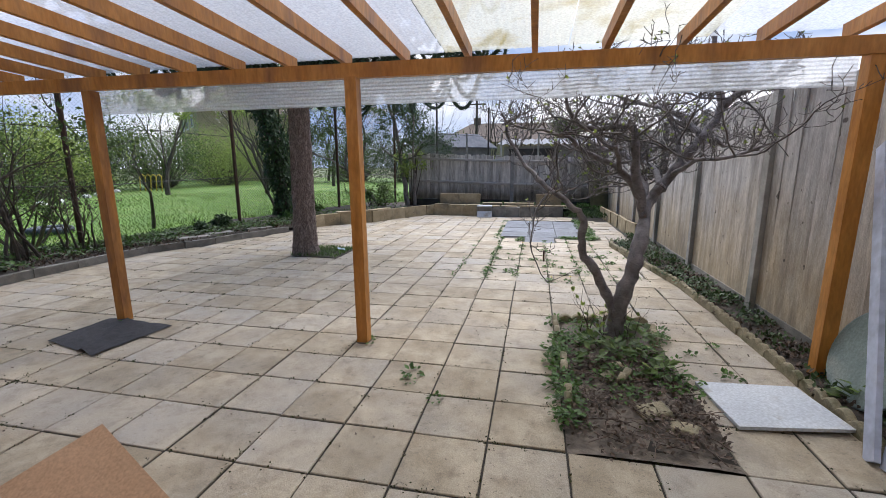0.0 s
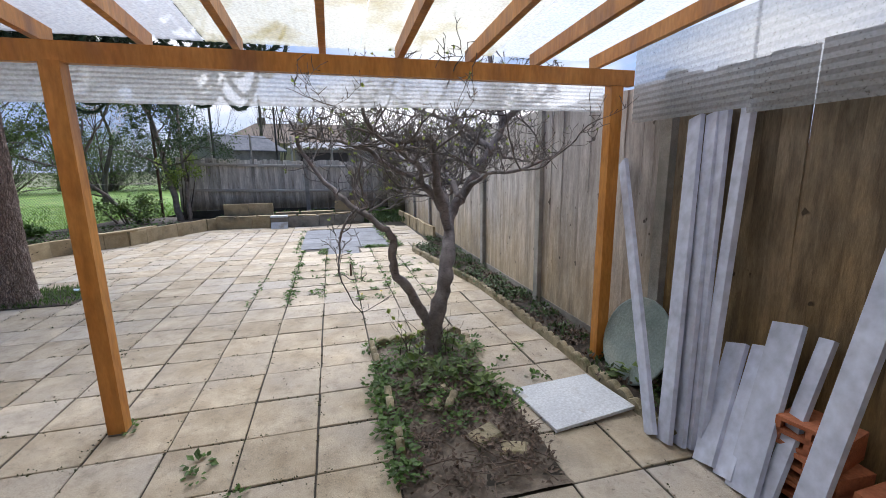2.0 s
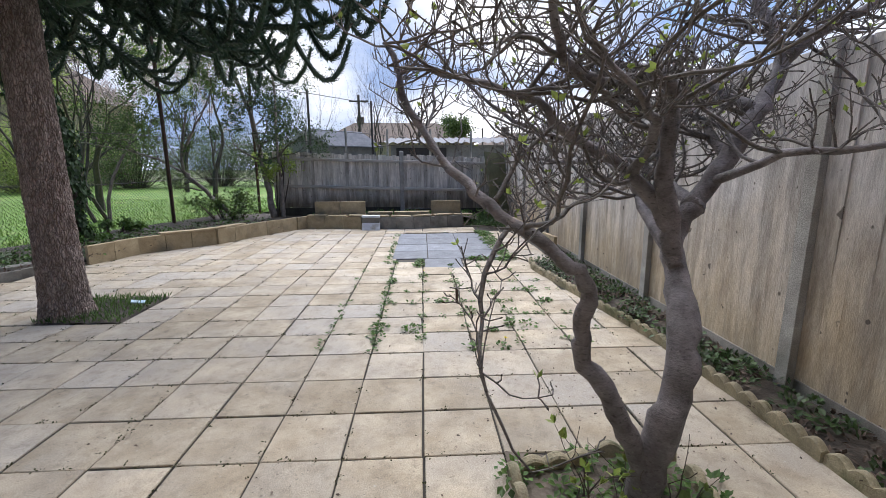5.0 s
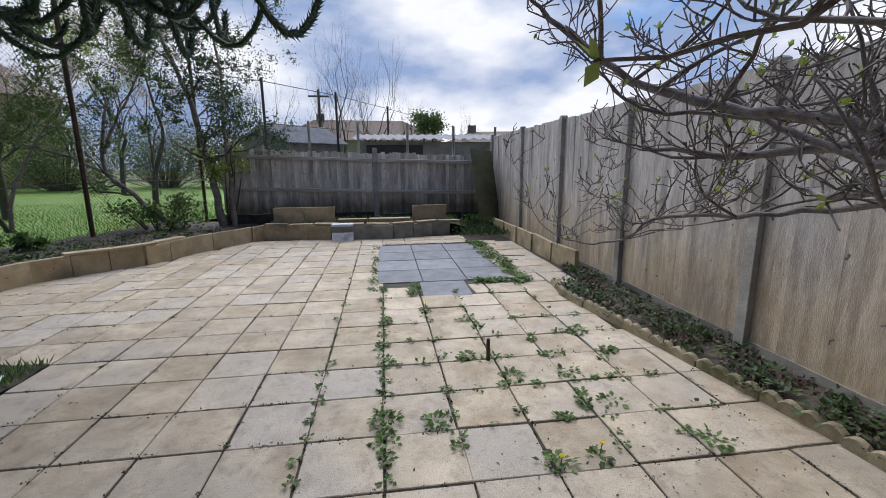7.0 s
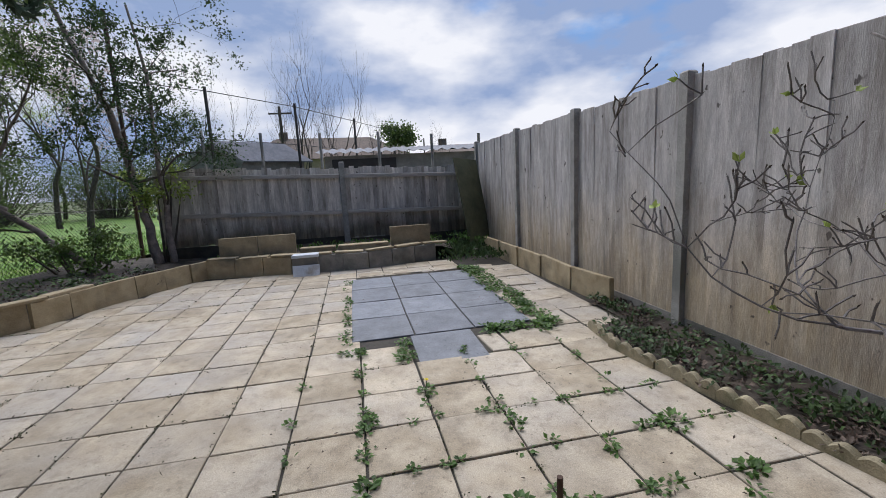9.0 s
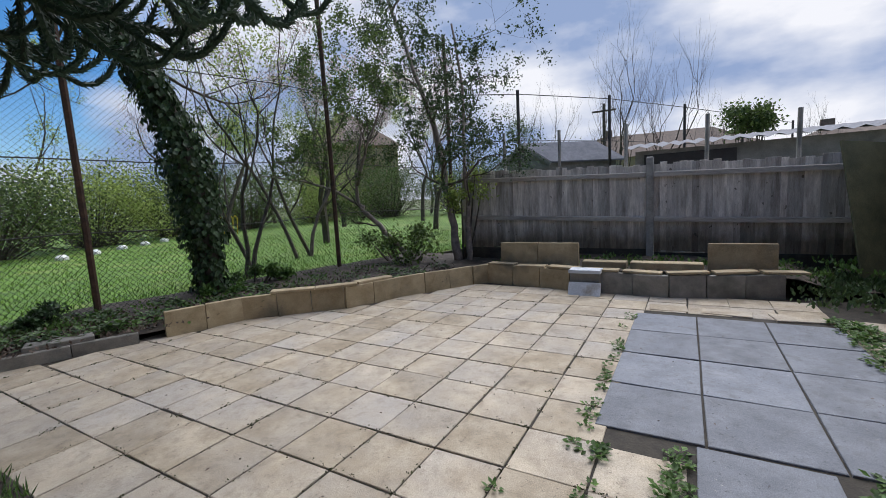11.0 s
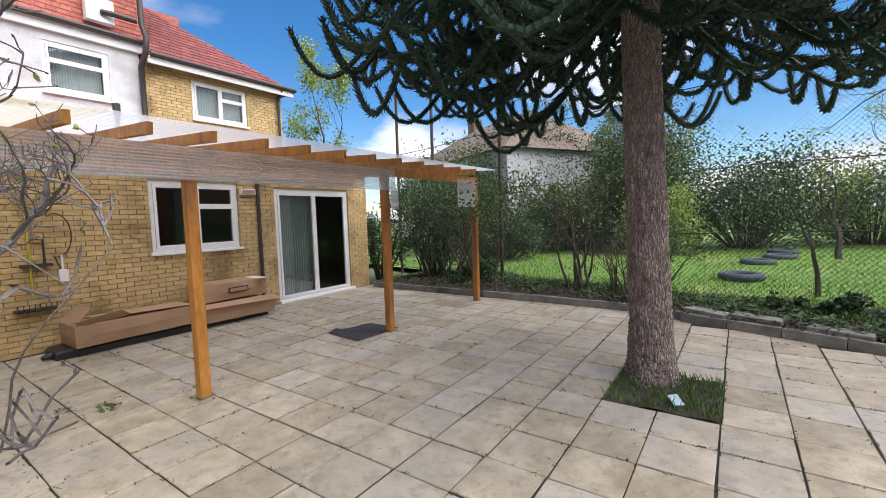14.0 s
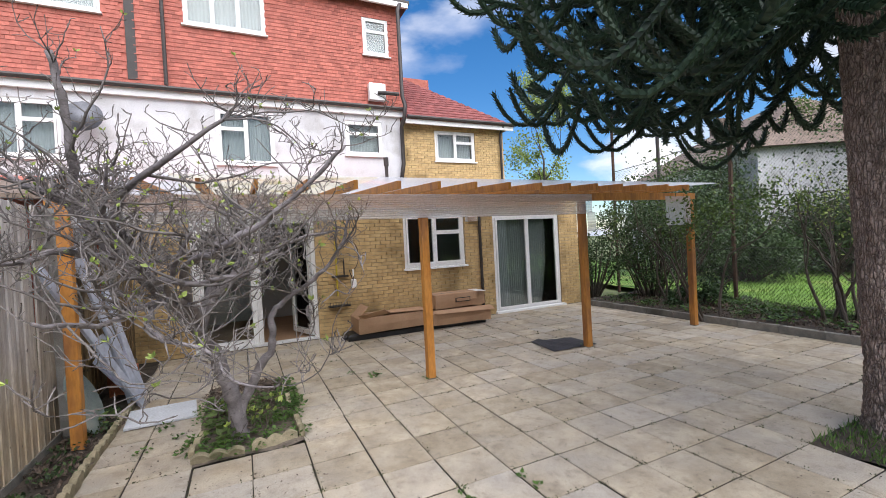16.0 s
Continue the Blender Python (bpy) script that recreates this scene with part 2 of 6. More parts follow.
def cracked_bark(name, dark, light, crack, stretch, scale, strength=1.0):
    """Bark split into long plates."""
    a = Mat(name)
    edge = a.cells(scale, stretch)
    c = a.mix(a.span(a.noise(11.0, 8, (1, 1, 0.6)), 0.32, 0.68), dark, light)
    c = a.mix(1.0, c, a.span(a.noise(90.0, 4), 0.3, 0.7, 0.7, 1.2), "MULTIPLY")
    c = a.mix(a.span(a.noise(26.0, 6, (1.6, 1.6, 0.5), rough=0.7), 0.5, 0.66, 0.0, 0.7), c, tuple(v * 0.6 for v in dark))
    c = a.mix(a.span(edge, 0.0, 0.14, 0.75, 0.0), c, crack)
    return a.done(c, a.plus(a.span(edge, 0.0, 0.3), a.noise(60.0, 4), 0.35), strength, 0.95, 0.02, 0.15)


def smooth_bark(name, dark, light, spot):
    """Smooth grey bark with rings, lichen and scars."""
    a = Mat(name)
    c = a.mix(a.span(a.noise(9.0, 7), 0.32, 0.68), dark, light)
    c = a.mix(a.span(a.noise(38.0, 4, (1, 1, 2.2)), 0.56, 0.7, 0.0, 0.7), c, tuple(v * 0.4 for v in dark))
    c = a.mix(a.span(a.noise(16.0, 3), 0.64, 0.72, 0.0, 0.6), c, spot)
    fine = a.noise(70.0, 4, (1, 1, 2.0))
    c = a.mix(1.0, c, a.span(fine, 0.3, 0.7, 0.78, 1.15), "MULTIPLY")
    return a.done(c, fine, 0.7, 0.75, 0.008, 0.3)


M = {
    "slab": paving("buff_paving", (0.35, 0.287, 0.2), (0.56, 0.482, 0.36), (0.37, 0.345, 0.31), (0.2, 0.167, 0.125)),
    "grey_slab": paving("slate_grey_paving", (0.17, 0.18, 0.2), (0.27, 0.285, 0.31), (0.2, 0.215, 0.245), (0.13, 0.13, 0.13)),
    "joint": surface("joint_soil", (0.018, 0.015, 0.011), (0.05, 0.042, 0.03), scale=10, vary=0.0),
    "soil": surface("garden_soil", (0.022, 0.017, 0.013), (0.075, 0.06, 0.046), scale=9, fine=40, bump=0.9, vary=0.0, stain=(0.1, 0.08, 0.06), stain_scale=4),
    "dry_soil": surface("dry_littered_soil", (0.085, 0.068, 0.052), (0.23, 0.19, 0.15), scale=9, fine=40, bump=0.9, vary=0.0, stain=(0.05, 0.04, 0.03), stain_scale=5),
    "lawn": surface("lawn_turf", (0.055, 0.125, 0.012), (0.15, 0.28, 0.032), scale=2.6, fine=30, bump=0.8, vary=0.0, stain=(0.2, 0.26, 0.06), stain_scale=0.9),
    "earth": surface("far_ground", (0.07, 0.09, 0.03), (0.13, 0.15, 0.06), scale=0.5, vary=0.0),
    "fence": weathered_boards("weathered_fence_board", (0.4, 0.38, 0.365), (0.62, 0.59, 0.56), (0.4, 0.315, 0.21), (0.58, 0.49, 0.36), 0.3, 1.4, (0.17, 0.145, 0.125)),
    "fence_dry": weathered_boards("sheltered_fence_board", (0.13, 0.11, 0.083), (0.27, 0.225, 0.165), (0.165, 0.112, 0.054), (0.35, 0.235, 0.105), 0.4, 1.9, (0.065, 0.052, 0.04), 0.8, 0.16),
    "fence_dark": weathered_boards("old_fence_board", (0.46, 0.43, 0.385), (0.72, 0.68, 0.62), (0.12, 0.1, 0.07), (0.27, 0.225, 0.165), 0.5, 0.9, (0.2, 0.17, 0.135), 0.8, 0.3),
    "rail": surface("silvered_rail", (0.3, 0.275, 0.24), (0.52, 0.48, 0.43), scale=4, stretch=(0.4, 3, 3), fine=40, bump=0.5, vary=0.1),
    "gravel_board": surface("damp_gravel_board", (0.03, 0.027, 0.022), (0.075, 0.065, 0.05), scale=5, vary=0.15),
    "concrete": surface("grey_concrete", (0.24, 0.23, 0.21), (0.4, 0.39, 0.36), scale=6, fine=120, bump=0.5, vary=0.1, stain=(0.17, 0.17, 0.15)),
    "kerb": surface("dirty_kerb", (0.15, 0.145, 0.13), (0.28, 0.265, 0.235), scale=6, fine=100, vary=0.2, stain=(0.09, 0.09, 0.075)),
    "stone": surface("yellow_walling_slab", (0.27, 0.21, 0.12), (0.44, 0.36, 0.23), scale=5, fine=90, vary=0.15, stain=(0.16, 0.14, 0.1), stain_scale=1.6),
    "edging": surface("mossy_edging", (0.2, 0.175, 0.11), (0.4, 0.345, 0.23), scale=8, fine=110, bump=0.6, vary=0.15, stain=(0.12, 0.12, 0.06), stain_scale=5),
    "timber": surface("orange_stained_timber", (0.4, 0.155, 0.025), (0.58, 0.265, 0.06), scale=5, stretch=(1.5, 1.5, 0.4), fine=25, bump=0.25, vary=0.12, rough=0.5, stain=(0.3, 0.13, 0.045), stain_scale=3.0),
    "poly": sheet("twinwall_roof_sheet", (0.72, 0.74, 0.77), 0.55),
    "poly_algae": sheet("algae_roof_sheet", (0.76, 0.75, 0.64), 0.45, stain=(0.55, 0.48, 0.24)),
    "valance": sheet("ribbed_clear_strip", (0.82, 0.85, 0.88), 0.64),
    "side_sheet": sheet("grimy_ribbed_sheet", (0.55, 0.57, 0.59), 0.6),
    "brick": surface("yellow_brick", (0.48, 0.325, 0.145), (0.66, 0.48, 0.235), scale=9, fine=120, vary=0.1, stain=(0.3, 0.205, 0.09)),
    "mortar": surface("mortar", (0.29, 0.23, 0.145), (0.4, 0.33, 0.215), scale=12, vary=0.0),
    "render": surface("white_render", (0.58, 0.585, 0.6), (0.7, 0.705, 0.72), scale=2, fine=45, bump=0.6, vary=0.0, stain=(0.48, 0.475, 0.47)),
    "tile": surface("red_clay_tile", (0.36, 0.1, 0.072), (0.52, 0.17, 0.125), scale=7, fine=90, vary=0.2, rough=0.75),
    "tile_dark": surface("plum_roof_tile", (0.17, 0.05, 0.047), (0.28, 0.085, 0.075), scale=7, fine=90, vary=0.2),
    "tile_old": surface("old_roof_tile", (0.13, 0.1, 0.08), (0.24, 0.18, 0.14), scale=5, fine=60, vary=0.2),
    "upvc": surface("white_upvc", (0.78, 0.78, 0.77), (0.84, 0.84, 0.83), scale=2, rough=0.35, bump=0.02, vary=0.0),
    "glass": glass_mat(),
    "room": surface("room_plaster", (0.55, 0.54, 0.52), (0.62, 0.61, 0.59), scale=2, vary=0.0),
    "net": surface("pale_curtain", (0.55, 0.57, 0.58), (0.66, 0.68, 0.69), scale=6, stretch=(6, 6, 0.3), vary=0.0),
    "black": surface("black_plastic", (0.015, 0.015, 0.016), (0.03, 0.03, 0.032), scale=4, rough=0.45, vary=0.1),
    "pipe": surface("brown_black_pipe", (0.035, 0.03, 0.028), (0.06, 0.05, 0.045), scale=4, rough=0.5, vary=0.0),
    "steel": surface("rusty_steel_post", (0.04, 0.025, 0.018), (0.1, 0.055, 0.035), scale=12, rough=0.8, vary=0.1),
    "wire": surface("dark_wire", (0.02, 0.025, 0.02), (0.045, 0.05, 0.045), scale=10, rough=0.6, vary=0.0),
    "yellow": surface("yellow_gas_pipe", (0.5, 0.38, 0.03), (0.6, 0.46, 0.05), scale=5, vary=0.0),
    "card": surface("brown_cardboard", (0.37, 0.225, 0.13), (0.46, 0.29, 0.175), scale=3, fine=100, bump=0.1, vary=0.08),
    "mat": surface("dark_doormat", (0.03, 0.03, 0.034), (0.06, 0.06, 0.068), scale=20, fine=200, bump=0.8, vary=0.0),
    "deck": surface("blue_grey_plank", (0.43, 0.47, 0.58), (0.56, 0.6, 0.71), scale=4, fine=14, bump=0.05, vary=0.1, rough=0.6),
    "board": surface("pale_grey_board", (0.5, 0.53, 0.57), (0.6, 0.63, 0.66), scale=3, vary=0.0, stain=(0.35, 0.33, 0.3), stain_scale=3.5, stain_at=(0.6, 0.72)),
    "disc": surface("green_grey_table_top", (0.17, 0.22, 0.21), (0.28, 0.34, 0.32), scale=4, rough=0.35, vary=0.0, stain=(0.36, 0.38, 0.34), stain_scale=3),
    "redbrick": surface("red_hollow_brick", (0.36, 0.12, 0.055), (0.48, 0.18, 0.09), scale=8, vary=0.15),
    "moss_board": surface("mossy_plywood", (0.06, 0.065, 0.035), (0.13, 0.13, 0.07), scale=3, vary=0.0),
    "bark": cracked_bark("monkey_puzzle_bark", (0.25, 0.195, 0.17), (0.52, 0.43, 0.385), (0.1, 0.072, 0.06), (1, 1, 0.24), 46),
    "apple_bark": smooth_bark("grey_smooth_bark", (0.1, 0.088, 0.085), (0.28, 0.255, 0.26), (0.34, 0.32, 0.28)),
    "twig_bark": smooth_bark("grey_twig_bark", (0.085, 0.074, 0.068), (0.22, 0.2, 0.19), (0.26, 0.25, 0.21)),
    "pale_bark": smooth_bark("pale_mottled_bark", (0.12, 0.095, 0.08), (0.32, 0.27, 0.235), (0.38, 0.36, 0.32)),
    "bare_bark": surface("brown_twig_bark", (0.045, 0.035, 0.028), (0.115, 0.094, 0.076), scale=8, vary=0.2),
    "needles": leaf("monkey_puzzle_leaf", (0.014, 0.034, 0.02), (0.042, 0.08, 0.044), 0.1),
    "ivy": leaf("ivy_leaf", (0.012, 0.03, 0.01), (0.05, 0.095, 0.03), 0.15),
    "hedge": leaf("hedge_leaf", (0.035, 0.07, 0.016), (0.15, 0.215, 0.055), 0.3),
    "spring": leaf("spring_leaf", (0.17, 0.25, 0.045), (0.4, 0.48, 0.13)),
    "holly": leaf("dark_shrub_leaf", (0.02, 0.045, 0.014), (0.085, 0.135, 0.045), 0.2),
    "blossom": leaf("pale_blossom", (0.4, 0.33, 0.33), (0.65, 0.57, 0.56)),
    "weed": leaf("weed_leaf", (0.04, 0.095, 0.018), (0.125, 0.215, 0.05)),
    "grass": leaf("grass_blade", (0.07, 0.15, 0.02), (0.21, 0.34, 0.06)),
    "litter": surface("dead_leaf", (0.055, 0.038, 0.027), (0.19, 0.145, 0.115), scale=8, vary=0.4),
    "tyre": surface("blue_black_tyre", (0.025, 0.035, 0.05), (0.06, 0.08, 0.11), scale=6, rough=0.6, vary=0.1),
    "corrugated": surface("corrugated_cement", (0.12, 0.125, 0.14), (0.21, 0.215, 0.235), scale=4, vary=0.05),
    "shed": surface("grey_shed_boards", (0.2, 0.19, 0.18), (0.34, 0.33, 0.31), scale=4, vary=0.15),
    "blind": surface("grey_pane_backing", (0.38, 0.4, 0.4), (0.5, 0.52, 0.51), scale=6, stretch=(6, 6, 0.3), vary=0.0),
    "moss": surface("joint_moss", (0.03, 0.035, 0.014), (0.085, 0.095, 0.035), scale=8, vary=0.3),
    "dandelion": surface("yellow_flower", (0.62, 0.5, 0.03), (0.75, 0.62, 0.06), scale=9, vary=0.1),
    "scrap": surface("pale_blue_scrap", (0.4, 0.55, 0.62), (0.5, 0.65, 0.72), vary=0.0),
}

# ---- building blocks ----
class Geo:
    """Vertices and faces of one mesh."""

    def __init__(self):
        self.v, self.f = [], []

    def add(self, verts, faces):
        k = len(self.v)
        self.v.extend(verts)
        self.f.extend([tuple(i + k for i in f) for f in faces])
        return self

    def box(self, x0, x1, y0, y1, z0, z1, m=None, c=0.0):
        """A box; c chamfers its upper edge."""
        if c:
            vs = [(x0, y0, z0), (x1, y0, z0), (x1, y1, z0), (x0, y1, z0), (x0, y0, z1 - c), (x1, y0, z1 - c), (x1, y1, z1 - c), (x0, y1, z1 - c),
                  (x0 + c, y0 + c, z1), (x1 - c, y0 + c, z1), (x1 - c, y1 - c, z1), (x0 + c, y1 - c, z1)]
            fs = [(3, 2, 1, 0), (8, 9, 10, 11)] + [(i, (i + 1) % 4, 4 + (i + 1) % 4, 4 + i) for i in range(4)] + [(4 + i, 4 + (i + 1) % 4, 8 + (i + 1) % 4, 8 + i) for i in range(4)]
        else:
            vs = [(x0, y0, z0), (x1, y0, z0), (x1, y1, z0), (x0, y1, z0), (x0, y0, z1), (x1, y0, z1), (x1, y1, z1), (x0, y1, z1)]
            fs = [(3, 2, 1, 0), (4, 5, 6, 7)] + [(i, (i + 1) % 4, 4 + (i + 1) % 4, 4 + i) for i in range(4)]
        if m is not None:
            vs = [tuple(m @ Vector(p)) for p in vs]
        return self.add(vs, fs)

    def beam(self, a, b, w, h, up=(0, 0, 1), c=0.0):
        """A bar from a to b, w wide and h high."""
        a, b = Vector(a), Vector(b)
        d = b - a
        y = d.normalized()
        x = y.cross(Vector(up))
        x = x.normalized() if x.length > 1e-4 else Vector((1, 0, 0))
        z = x.cross(y)
        m = Matrix((( x.x, y.x, z.x, a.x), (x.y, y.y, z.y, a.y), (x.z, y.z, z.z, a.z), (0, 0, 0, 1)))
        return self.box(-w / 2, w / 2, 0, d.length, -h / 2, h / 2, m, c)

    def tube(self, pts, radii, sides=8, cap=True):
        pts = [Vector(p) for p in pts]
        if not hasattr(radii, "__len__"):
            radii = [radii] * len(pts)
        k, x = len(self.v), None
        for i, p in enumerate(pts):
            d = (pts[min(i + 1, len(pts) - 1)] - pts[max(i - 1, 0)]).normalized()
            if x is None:
                x = d.orthogonal().normalized()
            x = (x - d * x.dot(d)).normalized() if (x - d * x.dot(d)).length > 1e-5 else d.orthogonal().normalized()
            y = d.cross(x)
            for s in range(sides):
                a = 2 * math.pi * s / sides
                q = p + (x * math.cos(a) + y * math.sin(a)) * radii[i]
                self.v.append((q.x, q.y, q.z))
        for i in range(len(pts) - 1):
            for s in range(sides):
                t = (s + 1) % sides
                self.f.append((k + i * sides + s, k + i * sides + t, k + (i + 1) * sides + t, k + (i + 1) * sides + s))
        if cap:
            self.f.append(tuple(k + s for s in reversed(range(sides))))
            self.f.append(tuple(k + (len(pts) - 1) * sides + s for s in range(sides)))
        return self

    def leaf(self, p, n, up, w, h):
        """A pointed leaf of four corners, folded a little."""
        p, n, up = Vector(p), Vector(n), Vector(up)
        s = n.cross(up)
        if s.length < 1e-4:
            s = n.orthogonal()
        s.normalize()
        k = len(self.v)
        for q in (p, p + up * h * 0.45 + s * w * 0.5 + n * w * 0.12, p + up * h, p + up * h * 0.45 - s * w * 0.5 + n * w * 0.12):
            self.v.append((q.x, q.y, q.z))
        self.f.extend([(k, k + 1, k + 2), (k, k + 2, k + 3)])
        return self


BASE = {}


def mesh_of(name, geo, mat, base=(0, 0, 0), smooth=False):
    me = bpy.data.meshes.new(name)
    me.from_pydata((np.array(geo.v, dtype=float) - np.array(base)).tolist() if len(geo.v) else [], [], geo.f)
    me.materials.append(M[mat])
    if smooth:
        me.polygons.foreach_set("use_smooth", [True] * len(me.polygons))
    me.update()
    return me


def thing(name, base, label, category, group="", kind=""):
    ob = new(name)
    ob.location = base
    ob.empty_display_size = 0.1
    BASE[ob.name] = Vector(base)
    return tagged(ob, label, category, group, kind)


def part(name, geo, mat, parent, label="", smooth=False, kind=""):
    base = BASE[parent.name]
    ob = new(name, mesh_of(name, geo, mat, base, smooth))
    ob.parent = parent
    BASE[ob.name] = base
    return tagged(ob, label, kind=kind)


def single(name, geo, mat, base, label, category, group="", kind="", smooth=False):
    """A thing that is one mesh."""
    ob = new(name, mesh_of(name, geo, mat, base, smooth))
    ob.location = base
    BASE[ob.name] = Vector(base)
    return tagged(ob, label, category, group, kind)


def pieces(parent, name, mat, spots, size, near, limit=300, c=0.004):
    """Alike pieces at poses: the ones nearest to a place are parts of their own, the rest one mesh. size: x, y, z of a piece, centred, from z 0 up."""
    base = BASE[parent.name]
    g = Geo().box(-size[0] / 2, size[0] / 2, -size[1] / 2, size[1] / 2, 0, size[2], c=c)
    me = mesh_of(name, g, mat)
    spots = sorted(spots, key=lambda m: (m.translation - Vector(near)).length)
    for m in spots[:limit]:
        ob = new(name, me)
        ob.parent = parent
        ob.matrix_basis = Matrix.Translation(-base) @ m
    if len(spots) > limit:
        rest = Geo()
        for m in spots[limit:]:
            rest.add([tuple(m @ Vector(v)) for v in g.v], g.f)
        part(name + "_rest", rest, mat, parent, kind="stuff")


rnd = random.Random(7)


def jit(a):
    return rnd.uniform(-a, a)


# ---- ground and paving ----
single("ground", Geo().add([(-400, -400, -0.12), (400, -400, -0.12), (400, 400, -0.12), (-400, 400, -0.12)], [(0, 1, 2, 3)]), "earth", (0, 0, -0.12), "open ground reaching to the horizon", "ground", kind="structure")
pit, bed = (-4.35, -3.45, 6.73, 7.63), (0.15, 1.06, 2.23, 4.47)
single("patio_base", Geo().add([(-7.5, -0.3, -0.009), (2.32, -0.3, -0.009), (2.32, 15.6, -0.009), (-7.5, 15.6, -0.009)], [(0, 1, 2, 3)]), "joint", (0, 5, -0.009), "dark soil in the joints between paving slabs", "ground", kind="structure")
KERB = [(-7.22, 0.3), (-7.24, 5.0), (-7.18, 6.5), (-6.75, 7.3), (-6.43, 8.3), (-6.15, 9.05), (-5.9, 9.6)]
WALL = [(-5.9, 9.6), (-5.62, 10.5), (-5.22, 10.9), (-4.6, 11.48), (-4.2, 12.4), (-3.36, 13.72)]


def edge_x(y):
    line = KERB + WALL
    for (xa, ya), (xb, yb) in zip(line, line[1:]):
        if ya <= y <= yb:
            return xa + (xb - xa) * (y - ya) / (yb - ya)
    return -7.22 if y < 1 else -3.3


EDGE = [(1.86, 2.3), (1.86, 4.5), (1.84, 5.9), (1.66, 7.1), (1.43, 8.6), (1.5, 9.2)]


def border_x(y):
    for (xa, ya), (xb, yb) in zip(EDGE, EDGE[1:]):
        if ya <= y <= yb:
            return xa + (xb - xa) * (y - ya) / (yb - ya)
    return 1.9


pave = thing("pavement", (0, 6, 0), "weathered buff concrete paving slabs with weedy joints", "paving", kind="structure")
spots = []
for i in range(-17, 4):
    for j in range(-5, 26):
        x, y = 0.15 + 0.45 * (i + 0.5), 2.23 + 0.45 * (j + 0.5)
        if pit[0] < x < pit[1] and pit[2] < y < pit[3] or bed[0] < x < bed[1] and bed[2] < y < bed[3]:
            continue
        if -0.85 < x < 1.15 and 9.6 < y < 12.5 or -0.3 < x < 0.4 and 8.9 < y < 9.7 or y > 13.5 or x > border_x(y) + 0.12 or x < edge_x(y) - 0.1:
            continue
        if x > 1.0 and y > 12.6:
            continue
        loose = 2.2 if x > -0.7 and y > 6 else 1.0
        spots.append(pose(x + jit(0.004) * loose, y + jit(0.004) * loose, -0.05 + jit(0.002) * loose, jit(0.35), jit(0.35), jit(0.5) * loose))
pieces(pave, "slab", "slab", spots, (0.4375, 0.4375, 0.05), (-1.2, 6, 0), c=0.004)
grey = thing("grey_pavement", (0.1, 11, 0), "blue-grey smooth square paving slabs set in the buff patio", "paving", kind="structure")
pieces(grey, "grey_slab", "grey_slab", [pose(-0.52 + 0.63 * a, 9.99 + 0.7 * b + jit(0.006), -0.045 + jit(0.002), jit(0.3), jit(0.3), jit(0.5)) for a in range(3) for b in range(4)] + [pose(0.05, 9.27, -0.045, 0.3, 0, -0.6)], (0.615, 0.685, 0.05), (0, 10, 0))
g = Geo()
for k, (x, y, w, h, r) in enumerate([(-0.5, 12.75, 0.42, 0.26, 4), (0.1, 12.72, 0.5, 0.24, -5), (0.75, 12.7, 0.46, 0.3, 9), (1.35, 12.55, 0.45, 0.35, -12), (1.5, 11.9, 0.4, 0.42, 6), (1.55, 11.3, 0.42, 0.4, -4), (1.52, 10.5, 0.43, 0.42, 8), (0.49, 9.2, 0.2, 0.43, 3)]):
    single("broken_slab", Geo().box(-w / 2, w / 2, -h / 2, h / 2, 0, 0.055, pose(x, y, -0.045, jit(1), jit(1), r), 0.006), "slab", (x, y, -0.04), "loose broken buff paving slab among weeds", "paving slab", "loose slabs")

# ---- soil beds, kerbs and low walls ----
def chain_x(y):
    return -7.5 + 0.24 * (y - 9.55)


g = Geo()
ys = [0.2 + 0.4 * k for k in range(40)]
for k, y in enumerate(ys):
    xa, xb = edge_x(y) - 0.03 if y < 13.7 else -3.4 + (y - 13.7) * 0.0, chain_x(y) - 0.3
    for s in range(9):
        x = xa + (xb - xa) * s / 8
        g.v.append((x, y, 0.1 + 0.12 * s / 8 * (1 if y > 9 else 0.2) + 0.05 * noise.noise((x * 2, y * 2, 0))))
    if k:
        g.f += [((k - 1) * 9 + s, (k - 1) * 9 + s + 1, k * 9 + s + 1, k * 9 + s) for s in range(8)]
single("planting_bed", g, "soil", (-7.5, 6, 0.1), "raised border of bare soil and leaf litter along the mesh fence", "flower bed", kind="structure")
g = Geo()
for k in range(12):
    for s in range(14):
        x, y = -3.5 + 5.8 * s / 13, 13.72 + 1.85 * k / 11
        g.v.append((x, y, 0.24 + 0.07 * noise.noise((x * 2, y * 2, 3)) - (0.16 if x > 1.2 else 0)))
    if k:
        g.f += [((k - 1) * 14 + s, (k - 1) * 14 + s + 1, k * 14 + s + 1, k * 14 + s) for s in range(13)]
single("back_planting_bed", g, "soil", (-0.6, 14.6, 0.2), "raised bed of dark soil in front of the far fence", "flower bed", kind="structure")
g = Geo()
for k in range(45):
    for s in range(5):
        y = 0.4 + 9.6 * k / 44
        x = border_x(y) + (2.31 - border_x(y)) * s / 4
        g.v.append((x, y, 0.03 + 0.035 * noise.noise((x * 5, y * 5, 1))))
    if k:
        g.f += [((k - 1) * 5 + s, (k - 1) * 5 + s + 1, k * 5 + s + 1, k * 5 + s) for s in range(4)]
single("fence_border", g, "soil", (2.1, 5, 0), "narrow strip of gravelly soil below the fence", "flower bed", kind="structure")
